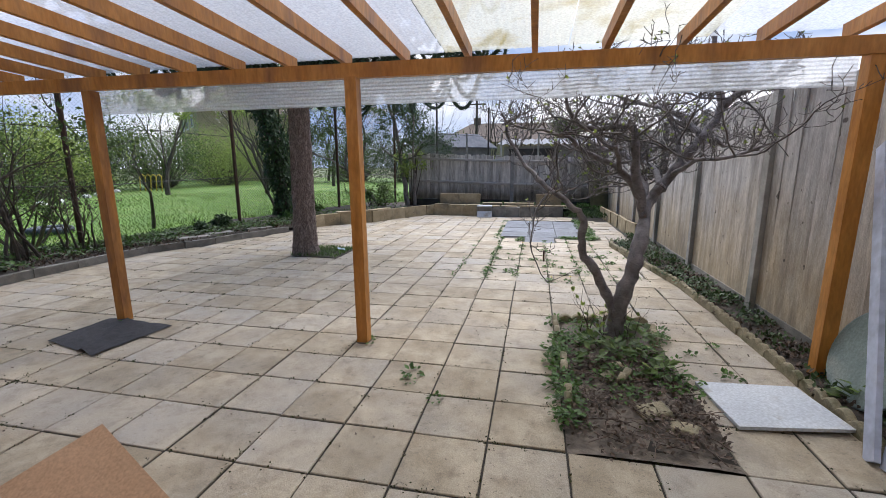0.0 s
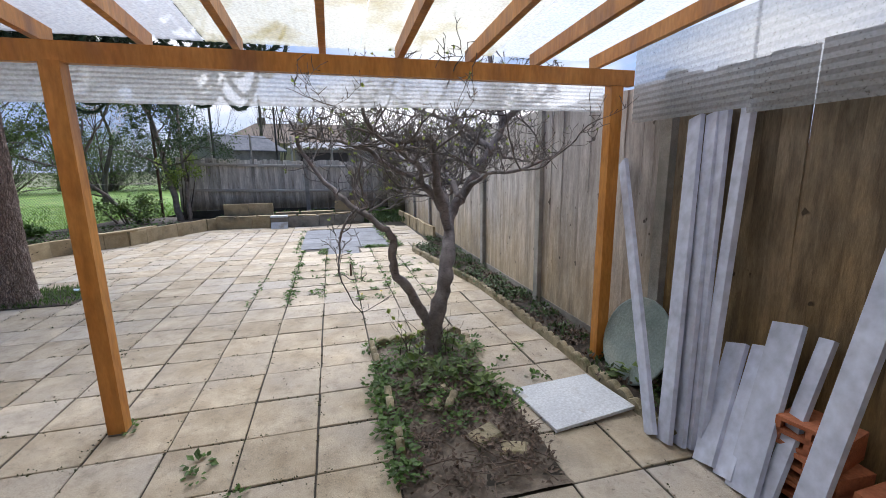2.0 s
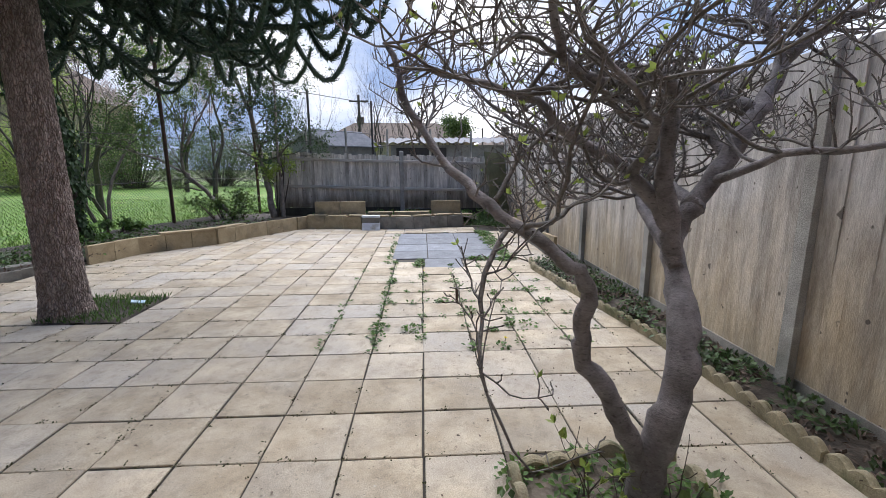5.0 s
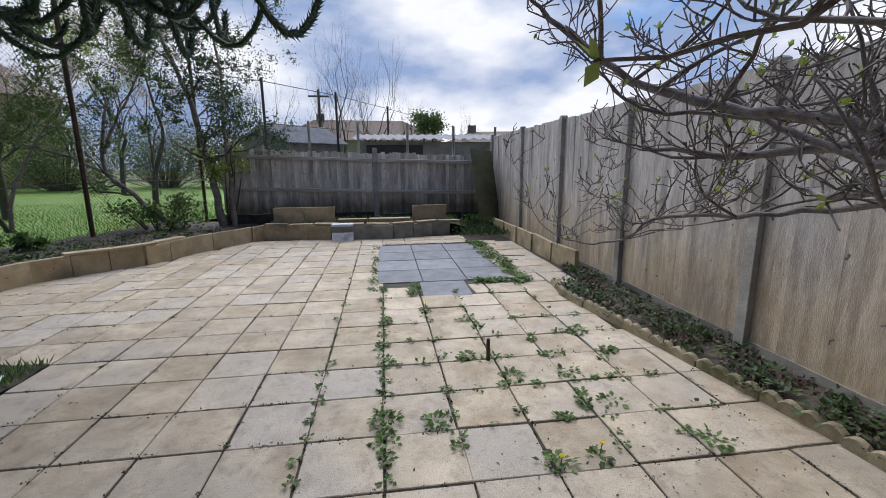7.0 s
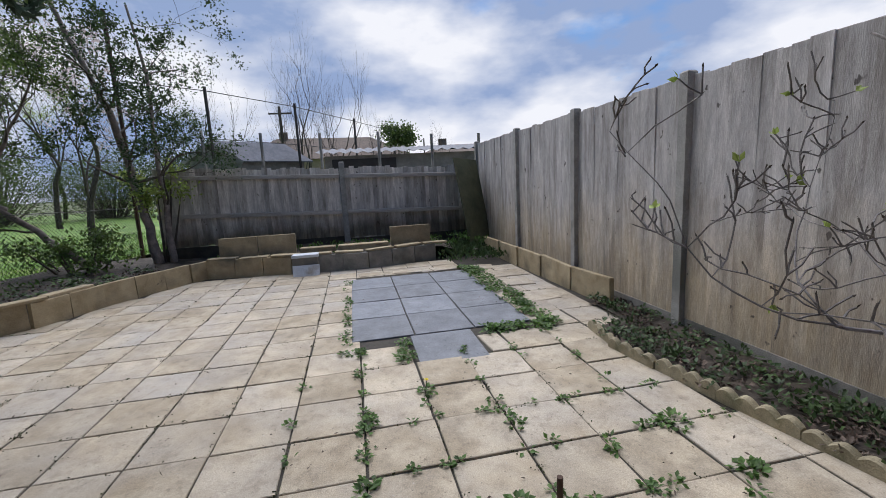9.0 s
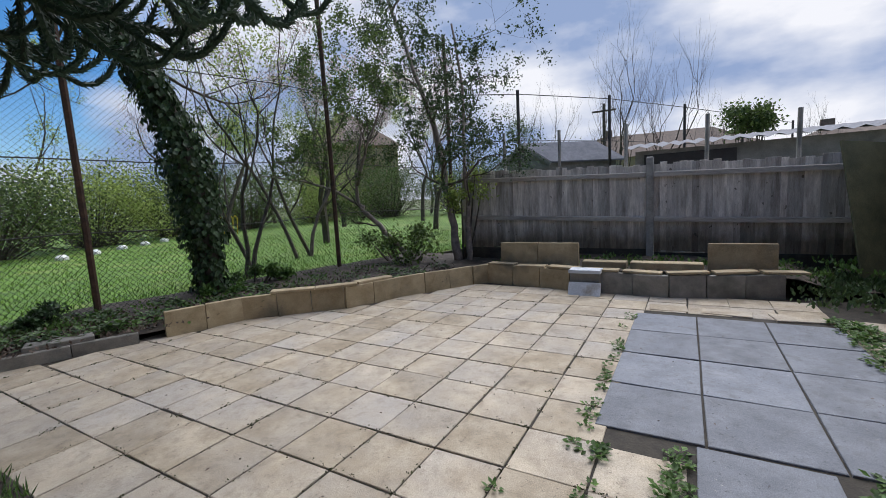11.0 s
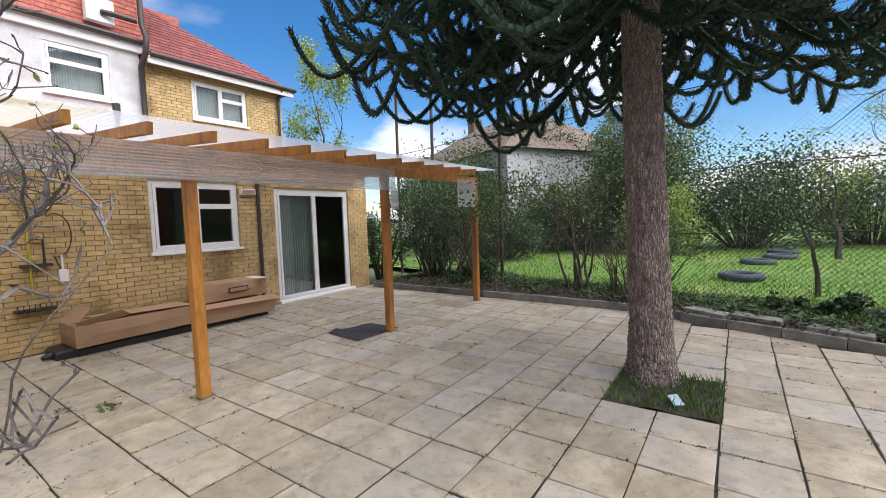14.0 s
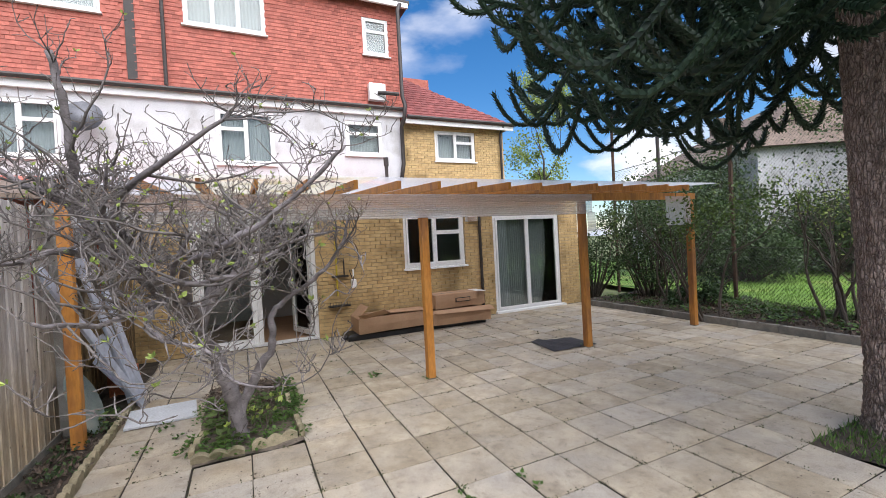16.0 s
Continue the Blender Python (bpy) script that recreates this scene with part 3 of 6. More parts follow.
for nm, (xa, xb, ya, yb), lab in (("tree_bed", bed, "soil bed cut out of the paving round the bare tree"), ("tree_pit", pit, "square soil pit round the tree trunk")):
    g = Geo()
    for k in range(20):
        for s in range(12):
            x, y = xa + (xb - xa) * s / 11, ya + (yb - ya) * k / 19
            g.v.append((x, y, 0.005 + 0.035 * noise.noise((x * 4, y * 4, 2))))
        if k:
            g.f += [((k - 1) * 12 + s, (k - 1) * 12 + s + 1, k * 12 + s + 1, k * 12 + s) for s in range(11)]
    single(nm, g, "dry_soil" if nm == "tree_bed" else "soil", ((xa + xb) / 2, (ya + yb) / 2, 0), lab, "flower bed", kind="structure")


def run(line, step):
    """Poses along a line of points, a step apart, with x along the line."""
    out, left = [], step / 2
    for (xa, ya), (xb, yb) in zip(line, line[1:]):
        d = math.hypot(xb - xa, yb - ya)
        while left < d:
            out.append((xa + (xb - xa) * left / d, ya + (yb - ya) * left / d, math.degrees(math.atan2(yb - ya, xb - xa))))
            left += step
        left -= d
    return out


kerb = thing("kerb", (-6.9, 5, 0), "low grey concrete kerb edging the paving", "kerb", kind="structure")
pieces(kerb, "kerb_stone", "kerb", [pose(x, y, -0.04, jit(2), jit(1), r + jit(1.5)) for x, y, r in run(KERB, 0.62)], (0.61, 0.07, 0.17), (-6, 6, 0), c=0.01)
low = thing("low_wall", (-4.8, 11.5, 0), "low curved retaining wall of upright buff slabs", "wall", kind="structure")
pieces(low, "wall_slab", "stone", [pose(x, y, -0.04, jit(3), jit(1), r + jit(2)) for x, y, r in run(WALL, 0.46)], (0.45, 0.06, 0.36), (-4, 10, 0), c=0.008)
pieces(low, "cap_slab", "stone", [pose(x - 0.04, y + 0.03, 0.322, jit(1), jit(1), r + jit(1)) for x, y, r in run([(-5.35, 10.75), (-4.6, 11.45), (-4.42, 11.95)], 0.6)], (0.59, 0.17, 0.035), (-4, 10, 0), c=0.008)
for x, y, r in ((-6.85, 7.35, 62), (-6.72, 7.95, 72), (-6.35, 8.75, 68)):
    single("cap_stone", Geo().box(-0.3, 0.3, -0.11, 0.11, 0, 0.06, pose(x - 0.05, y, 0.128, 1, 1, r), 0.01), "kerb", (x, y, 0.14), "flat stone slab resting on the kerb", "stone slab", "loose stones")
FRONT = [(-3.34, 13.7), (-1.86, 13.42), (-0.5, 13.32), (0.92, 13.7)]
front = thing("bed_wall", (-1.2, 13.5, 0), "low retaining wall of dark upright slabs with uneven caps", "wall", kind="structure")
pieces(front, "bed_slab", "stone", [pose(x, y, -0.04, jit(3), jit(1), r) for x, y, r in run(FRONT[:2], 0.5)], (0.49, 0.06, 0.36), (-1, 12, 0), c=0.008)
pieces(front, "dark_slab", "kerb", [pose(x, y, -0.04, jit(3), jit(1), r) for x, y, r in run(FRONT[1:], 0.45)], (0.44, 0.06, 0.35), (-1, 12, 0), c=0.008)
pieces(front, "cap", "stone", [pose(x, y + 0.06, 0.322 + jit(0.008), jit(2), jit(2), r + jit(4)) for x, y, r in run(FRONT, 0.56)], (0.5, 0.17, 0.03), (-1, 12, 0), c=0.006)
for xa, xb in ((-3.15, -2.5), (-2.48, -1.82), (-0.05, 0.74)):
    single("upright_slab", Geo().box(xa, xb, -0.03, 0.03, 0.2, 0.68, pose(0, 13.86, 0, -3, 0, 0), 0.008), "stone", ((xa + xb) / 2, 13.86, 0.2), "upright buff slab standing at the back of the raised bed", "stone slab", "upright slabs")
for xa, xb in ((-1.75, -1.1), (-1.05, -0.1)):
    single("ledge_slab", Geo().box(xa, xb, 13.78, 13.98, 0.3, 0.4, c=0.01), "stone", ((xa + xb) / 2, 13.9, 0.3), "low buff ledge slab in the raised bed", "stone slab", "upright slabs")
steps = thing("garden_step", (-1.6, 13.2, 0), "small pale stone step against the raised bed", "step")
part("tread", Geo().box(-1.83, -1.38, 13.2, 13.44, 0.31, 0.36, c=0.006), "board", steps)
part("riser", Geo().box(-1.81, -1.4, 13.24, 13.4, -0.01, 0.31, c=0.004), "kerb", steps)
part("front_slab", Geo().box(-0.225, 0.225, -0.02, 0.02, 0, 0.2, pose(-1.6, 13.14, -0.01, -22, 0, 0), 0.004), "board", steps, "pale tilted slab")
side = thing("side_wall", (2.05, 11.5, 0), "low retaining wall of buff slabs beside the fence", "wall", kind="structure")
pieces(side, "side_slab", "stone", [pose(2.08 - 0.03 * k, 10.2 + 0.86 * k, -0.04, 0, jit(2), 91 + jit(1)) for k in range(5)], (0.85, 0.06, 0.36), (1, 9, 0), c=0.008)
def scallop(x, y, yaw, length, waves, h=0.115, lean=0.0):
    """A strip of concrete edging with a wavy top; it runs along its own x."""
    g, n = Geo(), waves * 7
    for k in range(n + 1):
        u = k / n
        z = h * (0.62 + 0.38 * abs(math.sin(math.pi * waves * u)))
        xx = -length / 2 + length * u
        g.v += [(xx, -0.026, -0.06), (xx, 0.026, -0.06), (xx, 0.026, z - 0.008), (xx, 0.014, z), (xx, -0.014, z), (xx, -0.026, z - 0.008)]
        if k:
            b0 = 6 * (k - 1)
            g.f += [(b0 + i, b0 + (i + 1) % 6, b0 + 6 + (i + 1) % 6, b0 + 6 + i) for i in range(6)]
    g.f += [tuple(range(5, -1, -1)), tuple(range(6 * n, 6 * n + 6))]
    m = pose(x, y, 0, lean, 0, yaw)
    g.v = [tuple(m @ Vector(p)) for p in g.v]
    return g


edging = thing("scalloped_edging", (1.8, 5, 0), "buff concrete edging with a scalloped top along the border", "edging", kind="structure")
for x, y, r in run(EDGE, 0.5):
    part("edging_strip", scallop(x + jit(0.008), y, r + jit(2), 0.492, 4, 0.1 + jit(0.012), jit(8)), "edging", edging)
for x, y, r, l_, w_ in ((0.17, 4.12, 92, 0.44, 3), (0.4, 4.36, 8, 0.4, 3), (0.86, 4.4, -6, 0.42, 3), (0.19, 3.3, 88, 0.3, 2), (0.2, 2.8, 86, 0.22, 2), (1.04, 4.05, 80, 0.44, 3), (0.62, 3.15, 60, 0.2, 2)):
    single("bed_edging", scallop(x, y, r, l_, w_, 0.09, jit(14)), "edging", (x, y, 0), "mossy scalloped concrete edging piece in the tree bed", "edging", "tree bed edging")

# ---- fences ----
def board_fence(name, label, a, b, z0, z1, mat, rails, near, side=1, w=0.118, drop=0.0, ragged=0.012):
    """Overlapping upright boards from a to b, with rails on one side and a gravel board below; drop: how far the top falls on the way."""
    a, b = Vector((*a, 0)), Vector((*b, 0))
    d = b - a
    yaw = math.degrees(math.atan2(d.y, d.x))
    th = thing(name, (a + b) / 2, label, "fence", "fence panels")
    n = max(1, int(d.length / w))
    pieces(th, "fence_board", mat, [pose(*(a + d * (k + 0.5) / n).xy, z0 - drop * (k + 0.5) / n + jit(ragged), jit(0.5), jit(0.35), yaw + 4.5 + jit(1.2)) for k in range(n)], (d.length / n + 0.014, 0.015, z1 - z0), near, c=0.003)
    nv = Vector((-d.y, d.x, 0)).normalized() * side
    for z in rails:
        part("rail", Geo().beam(a + nv * 0.04 + Vector((0, 0, z)), b + nv * 0.04 + Vector((0, 0, z - drop)), 0.07, 0.09, c=0.012), "rail" if mat == "fence_dark" else mat, th)
    part("gravel_board", Geo().beam(a + Vector((0, 0, z0 / 2 - drop / 2)), b + Vector((0, 0, z0 / 2 - drop / 2)), 0.04, z0 + 0.06), "gravel_board" if mat == "fence_dark" else "kerb", th)
    return th


POSTS = [-0.84, 1.13, 3.1, 5.05, 7.0, 8.97, 10.93, 13.02, 15.55]
for ya, yb in zip(POSTS, POSTS[1:]):
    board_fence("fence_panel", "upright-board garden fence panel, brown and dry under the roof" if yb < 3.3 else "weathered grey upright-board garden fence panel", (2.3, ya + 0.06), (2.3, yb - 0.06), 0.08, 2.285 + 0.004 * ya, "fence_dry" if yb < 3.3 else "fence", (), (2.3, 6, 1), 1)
for y in POSTS:
    single("concrete_post", Geo().box(-0.05, 0.05, -0.05, 0.05, -0.1, 2.325 + 0.004 * y, pose(2.28, y, 0), 0.015), "concrete", (2.285, y, 0), "slotted grey concrete fence post", "fence post", "fence posts")
board_fence("far_fence_panel", "old dark upright-board fence panel with two rails", (-4.75, 15.6), (-0.97, 15.6), 0.4, 2.04, "fence_dark", (1.05, 1.86), (-2, 15, 1), -1, 0.1, 0.13, 0.03)
board_fence("far_fence_panel", "old dark upright-board fence panel with two rails", (-0.83, 15.6), (2.3, 15.6), 0.32, 1.92, "fence_dark", (0.92, 1.73), (1, 15, 1), -1, 0.1, 0.09, 0.03)
single("concrete_post", Geo().box(-0.96, -0.84, 15.54, 15.66, 0.1, 2.05, c=0.02), "concrete", (-0.9, 15.6, 0.1), "grey concrete post in the far fence", "fence post", "fence posts")
for x, h in ((-3.75, 2.82), (-2.57, 2.74), (-1.32, 2.7), (-0.02, 2.7), (1.23, 2.62), (2.39, 2.6)):
    single("thin_post", Geo().tube([(x, 15.75, -0.1), (x, 15.75, h)], 0.035, 6), "concrete", (x, 15.75, 0), "thin grey post rising behind the far fence", "fence post", "thin posts")
single("leaning_board", Geo().box(-0.42, 0.42, -0.012, 0.012, 0, 1.95, pose(2.02, 14.6, 0.08, -14, 4, 38)), "moss_board", (2.0, 14.95, 0.12), "dark mossy plywood board leaning in the fence corner", "board")
# tall wire mesh fence
CH = [-1.2, 2.9, 6.2, 9.55, 13.4, 16.9]
for y in CH:
    x = chain_x(y)
    single("mesh_fence_post", Geo().tube([(x, y, -0.1), (x + 0.02, y, 2.5), (x, y, 5.6)], 0.045, 7), "steel", (x, y, 0), "tall rusty steel post of the wire mesh fence", "fence post", "mesh fence posts")
mesh_f = thing("mesh_fence", (chain_x(8), 8, 0), "tall green-grey chain-link fence with strained wires", "fence")
a, b = Vector((chain_x(-1.2), -1.2, 0)), Vector((chain_x(16.9), 16.9, 0))
along, length = (b - a).normalized(), (b - a).length
for z in (0.12, 1.28, 2.31, 3.7):
    part("strained_wire", Geo().tube([a + along * length * s / 12 + Vector((0, 0, z + 0.04 * math.sin(s * 1.9 + z))) for s in range(13)], 0.009 if z > 1 else 0.006, 5), "pipe", mesh_f)
def links(z_lo, z_hi, r):
    """Crossed wires of the mesh between two heights."""
    g, high = Geo(), z_hi - z_lo
    for s in range(-int(high / 0.075), int(length / 0.075)):
        for rising in (True, False):
            lo = s * 0.075
            u0, u1 = max(0, -lo), min(high, length - lo)
            if u1 > u0:
                p, q = (a + along * (lo + u) + Vector((0, 0, z_lo + u if rising else z_hi - u)) for u in (u0, u1))
                g.tube([p, q], r, 3, False)
    return g


part("chain_link", links(0.1, 1.28, 0.0032), "wire", mesh_f, kind="stuff")
part("upper_chain_link", links(1.28, 3.7, 0.0017), "wire", mesh_f, kind="stuff")
for k, (x, y) in enumerate(((-4.2, 18), (-2.3, 20.5), (-0.4, 24), (1.6, 28), (4, 33))):
    single("black_post", Geo().tube([(x, y, -0.1), (x, y, 4.2)], 0.045, 6), "pipe", (x, y, 0), "black steel post of a far mesh fence", "fence post", "far mesh posts")
far_mesh = thing("far_mesh_fence", (-1, 24, 0), "sagging wires between black posts beyond the garden", "fence")
for z in (2.9, 4.1):
    part("strained_wire", Geo().tube([(-5.6, 16.9, z), (-4.2, 18, z), (-2.3, 20.5, z), (-0.4, 24, z), (1.6, 28, z), (4, 33, z)], 0.012, 4), "pipe", far_mesh)

# ---- house ----
house = thing("house", (-2, -2, 0), "two-storey house with yellow brick extension, white render and red tiles", "house")
OPEN = [(-0.71, 1.42, 0.02, 2.38), (-4.06, -2.58, 1.24, 2.42), (-6.83, -4.84, 0.0, 2.36)]
X0, X1, TOP = -7.45, 2.42, 2.78
def wall_boxes(x0, x1, z0, z1, y0, y1, openings):
    """A wall with openings through it, as one connected mesh."""
    g, index = Geo(), {}
    xs = sorted({x0, x1, *[v for o in openings for v in o[:2]]})
    zs = sorted({z0, z1, *[min(max(v, z0), z1) for o in openings for v in o[2:]]})
    solid = {(i, k): not any(o[0] < (xs[i] + xs[i + 1]) / 2 < o[1] and o[2] < (zs[k] + zs[k + 1]) / 2 < o[3] for o in openings) for i in range(len(xs) - 1) for k in range(len(zs) - 1)}

    def at(i, k, y):
        if (i, k, y) not in index:
            index[i, k, y] = len(g.v)
            g.v.append((xs[i], y, zs[k]))
        return index[i, k, y]

    for (i, k), full in solid.items():
        if not full:
            continue
        g.f += [tuple(at(*q, y1) for q in ((i + 1, k), (i, k), (i, k + 1), (i + 1, k + 1))), tuple(at(*q, y0) for q in ((i, k), (i + 1, k), (i + 1, k + 1), (i, k + 1)))]
        for near_, p, q in (((i - 1, k), (i, k), (i, k + 1)), ((i + 1, k), (i + 1, k + 1), (i + 1, k)), ((i, k - 1), (i + 1, k), (i, k)), ((i, k + 1), (i, k + 1), (i + 1, k + 1))):
            if not solid.get(near_, False):
                g.f.append((at(*p, y0), at(*p, y1), at(*q, y1), at(*q, y0)))
    return g


wall = part("extension_wall", wall_boxes(X0, X1, -0.05, TOP, -0.35, -0.105, OPEN), "mortar", house, "yellow brick extension wall")


def bricks(parent, x0, x1, z0, z1, y, openings, near, limit):
    out, row = [], 0
    z = z0
    while z < z1 - 0.06:
        x = x0 - (0.1125 if row % 2 else 0)
        while x < x1:
            c = x + 0.1075
            xa, xb = max(c - 0.1075, x0), min(c + 0.1075, x1)
            for o in openings:
                if o[2] - 0.05 < z + 0.03 < o[3] + 0.02 and xa < o[1] + 0.005 and xb > o[0] - 0.005:
                    xa, xb = (xa, o[0] - 0.005) if c < (o[0] + o[1]) / 2 else (o[1] + 0.005, xb)
            if xb - xa > 0.03:
                out.append(pose((xa + xb) / 2, y, z) @ Matrix.Diagonal(((xb - xa) / 0.215, 1, 1, 1)))
            x += 0.225
        z += 0.075
        row += 1
    pieces(parent, "brick", "brick", out, (0.215, 0.03, 0.065), near, limit, c=0.003)


bricks(wall, X0, X1, 0.0, TOP, -0.098, OPEN, (-1.8, 0, 1), 300)
part("side_wall", Geo().box(X0, X0 + 0.25, -8, -0.355, -0.05, TOP).box(X0 + 0.3, X0 + 0.55, -8, -3.86, TOP, 5.5), "mortar", house)
part("party_wall", Geo().box(X1 - 0.25, X1, -3.7, -0.355, -0.05, TOP), "room", house)
part("room_floor", Geo().box(X0 + 0.26, X1 - 0.26, -3.7, -0.36, -0.06, 0.0), "card", house)
part("room_back_wall", Geo().box(X0, X1, -3.95, -3.72, -0.05, 3.4), "room", house)
part("room_ceiling", Geo().box(X0 + 0.26, X1 - 0.26, -3.7, -0.36, 2.55, 2.6), "room", house)
part("room_partition", Geo().box(-4.6, -4.5, -3.7, -0.36, 0, 2.54).box(-2.3, -2.2, -3.7, -0.36, 0, 2.54), "room", house)
part("inner_door", Geo().box(0.2, 1.0, -3.71, -3.66, 0.02, 2.0), "upvc", house)
lean = part("lean_to_roof", Geo().add([(X0 - 0.1, 0.05, TOP), (9, 0.05, TOP), (9, -3.6, 3.6), (X0 - 0.1, -3.6, 3.6), (X0 - 0.1, 0.05, TOP + 0.08), (9, 0.05, TOP + 0.08), (9, -3.6, 3.68), (X0 - 0.1, -3.6, 3.68)], [(3, 2, 1, 0), (4, 5, 6, 7), (0, 1, 5, 4), (1, 2, 6, 5), (2, 3, 7, 6), (3, 0, 4, 7)]), "tile_old", house)
pieces(lean, "roof_tile", "tile", [pose(-3.2 + 0.27 * k, -3.35 + 0.3 * r, 3.62 - 0.245 * 0.3 * r, -13.8, 0, 0) for k in range(38) for r in range(3)], (0.265, 0.32, 0.03), (0, -3, 3), 120)
UP = [(-0.36, 1.02, 4.07, 5.47), (-3.36, -2.26, 4.42, 5.42), (4.1, 5.5, 4.1, 5.4)]
part("upper_wall", wall_boxes(-3.95, 9, 3.5, 5.62, -3.85, -3.6, UP), "render", house, "white rendered upper wall")
BW = [(-6.5, -5.06, 4.34, 5.3)]
upb = part("upper_brick_wall", wall_boxes(-7.6, -3.95, 3.5, 5.5, -3.85, -3.605, BW), "mortar", house)
bricks(upb, -7.6, -3.97, 3.5, 5.5, -3.598, BW, (-5.5, -3, 4.5), 300)
part("fascia", Geo().box(-4.0, 9, -3.58, -3.5, 5.6, 5.78), "upvc", house)
part("gutter", Geo().tube([(-4.05, -3.43, 5.82), (9, -3.43, 5.82)], 0.06, 8), "pipe", house)
part("hip_fascia", Geo().box(-7.85, -4.01, -3.36, -3.3, 5.38, 5.54), "upvc", house)
part("hip_gutter", Geo().tube([(-7.9, -3.25, 5.57), (-4.06, -3.25, 5.57)], 0.055, 8), "pipe", house)
HIP = [(-7.9, -3.3, 5.5), (-4.0, -3.3, 5.5), (-4.0, -6.4, 7.9), (-5.2, -6.4, 7.9), (-7.9, -9.0, 5.5), (-4.0, -9.0, 5.5)]
hip = part("hip_roof", Geo().add(HIP, [(0, 1, 2, 3), (0, 3, 4), (3, 2, 5, 4), (0, 4, 5, 1), (1, 5, 2)]), "tile_dark", house)
out = []
for r in range(17):
    t = r / 17
    y, z = -3.3 - 3.1 * t, 5.5 + 2.4 * t
    x = -7.9 + 2.7 * t + 0.12
    while x < -4.05:
        out.append(pose(x, y - 0.11, z + 0.095, -37.7 + 4, 0, 0))
        x += 0.24
pieces(hip, "roof_tile", "tile_dark", out, (0.232, 0.3, 0.018), (-5, -3, 6), 300)
DZ = [(-0.32, 1.62, 7.62, 8.95), (-3.8, -3.0, 7.5, 8.62), (3.3, 5.2, 7.6, 8.9)]
dorm = part("dormer_wall", wall_boxes(-4.2, 9, 5.8, 9.1, -4.1, -3.86, DZ), "tile", house, "tile-hung red dormer wall")
out = []
for r in range(33):
    x = -4.2 + (0.083 if r % 2 else 0.0)
    while x < 9:
        z = 5.82 + 0.1 * r
        if not any(o[0] - 0.05 < x + 0.08 < o[1] + 0.05 and o[2] - 0.1 < z + 0.05 < o[3] for o in DZ) and not 2.62 < x + 0.08 < 2.86:
            out.append(pose(x + 0.083, -3.845, z, 6, 0, jit(0.6)))
        x += 0.166
pieces(dorm, "hung_tile", "tile", out, (0.163, 0.014, 0.125), (-1, -3.8, 7), 300, c=0.002)
part("dormer_roof", Geo().box(-4.45, 9, -9, -3.6, 9.1, 9.22), "pipe", house)
part("dormer_fascia", Geo().box(-4.4, 9, -3.66, -3.58, 8.98, 9.12), "upvc", house)
# flat dark strip, its colour standing for the shade in the gap
part("party_flashing", Geo().box(2.64, 2.84, -3.9, -3.84, 6.1, 9.0), "pipe", house, "dark strip for the shade in the gap between the dormers")
part("dormer_side", Geo().box(-4.2, -4.0, -9, -4.11, 5.5, 9.1).box(8.8, 9, -9, -4.11, -0.1, 9.1).box(-7.4, 9, -9.1, -9.0, -0.1, 9.1), "tile", house)
part("soil_pipe", Geo().tube([(-4.1, -3.5, 9.0), (-3.98, -3.4, 8.75), (-3.98, -3.4, 6.2), (-4.02, -3.3, 5.9), (-3.95, -3.22, 5.55), (-3.95, -3.5, 5.3), (-3.95, -3.5, 4.2), (-3.8, -3.4, 3.6)], 0.06, 8), "pipe", house, smooth=True)
part("downpipe", Geo().tube([(2.05, -3.74, 9.0), (2.05, -3.74, 6.0)], 0.045, 8), "pipe", house)
part("downpipe", Geo().tube([(-7.45, -3.3, 5.5), (-7.45, -3.5, 5.3), (-7.45, -3.5, 3.6)], 0.04, 8), "pipe", house)
part("flue_box", Geo().box(-3.55, -3.05, -3.8, -3.62, 6.1, 6.6, c=0.02), "upvc", house)
part("flue_pipe", Geo().tube([(-3.3, -3.6, 6.3), (-3.5, -3.5, 6.28), (-3.9, -3.42, 6.25)], 0.06, 8), "pipe", house)
part("vent_pipe", Geo().tube([(-3.3, -3.2, 3.55), (-3.3, -3.2, 4.05), (-3.3, -3.2, 4.06), (-3.3, -3.2, 4.3)], [0.05, 0.05, 0.075, 0.075], 8), "pipe", house)
part("satellite_dish", Geo().tube([(3.6, -3.3, 4.95), (3.6, -3.28, 4.95), (3.6, -3.22, 4.97)], [0.05, 0.3, 0.38], 16), "corrugated", house, smooth=True)
part("wall_downpipe", Geo().tube([(-4.45, -0.04, 2.75), (-4.45, -0.04, 0.05)], 0.035, 8), "pipe", house)


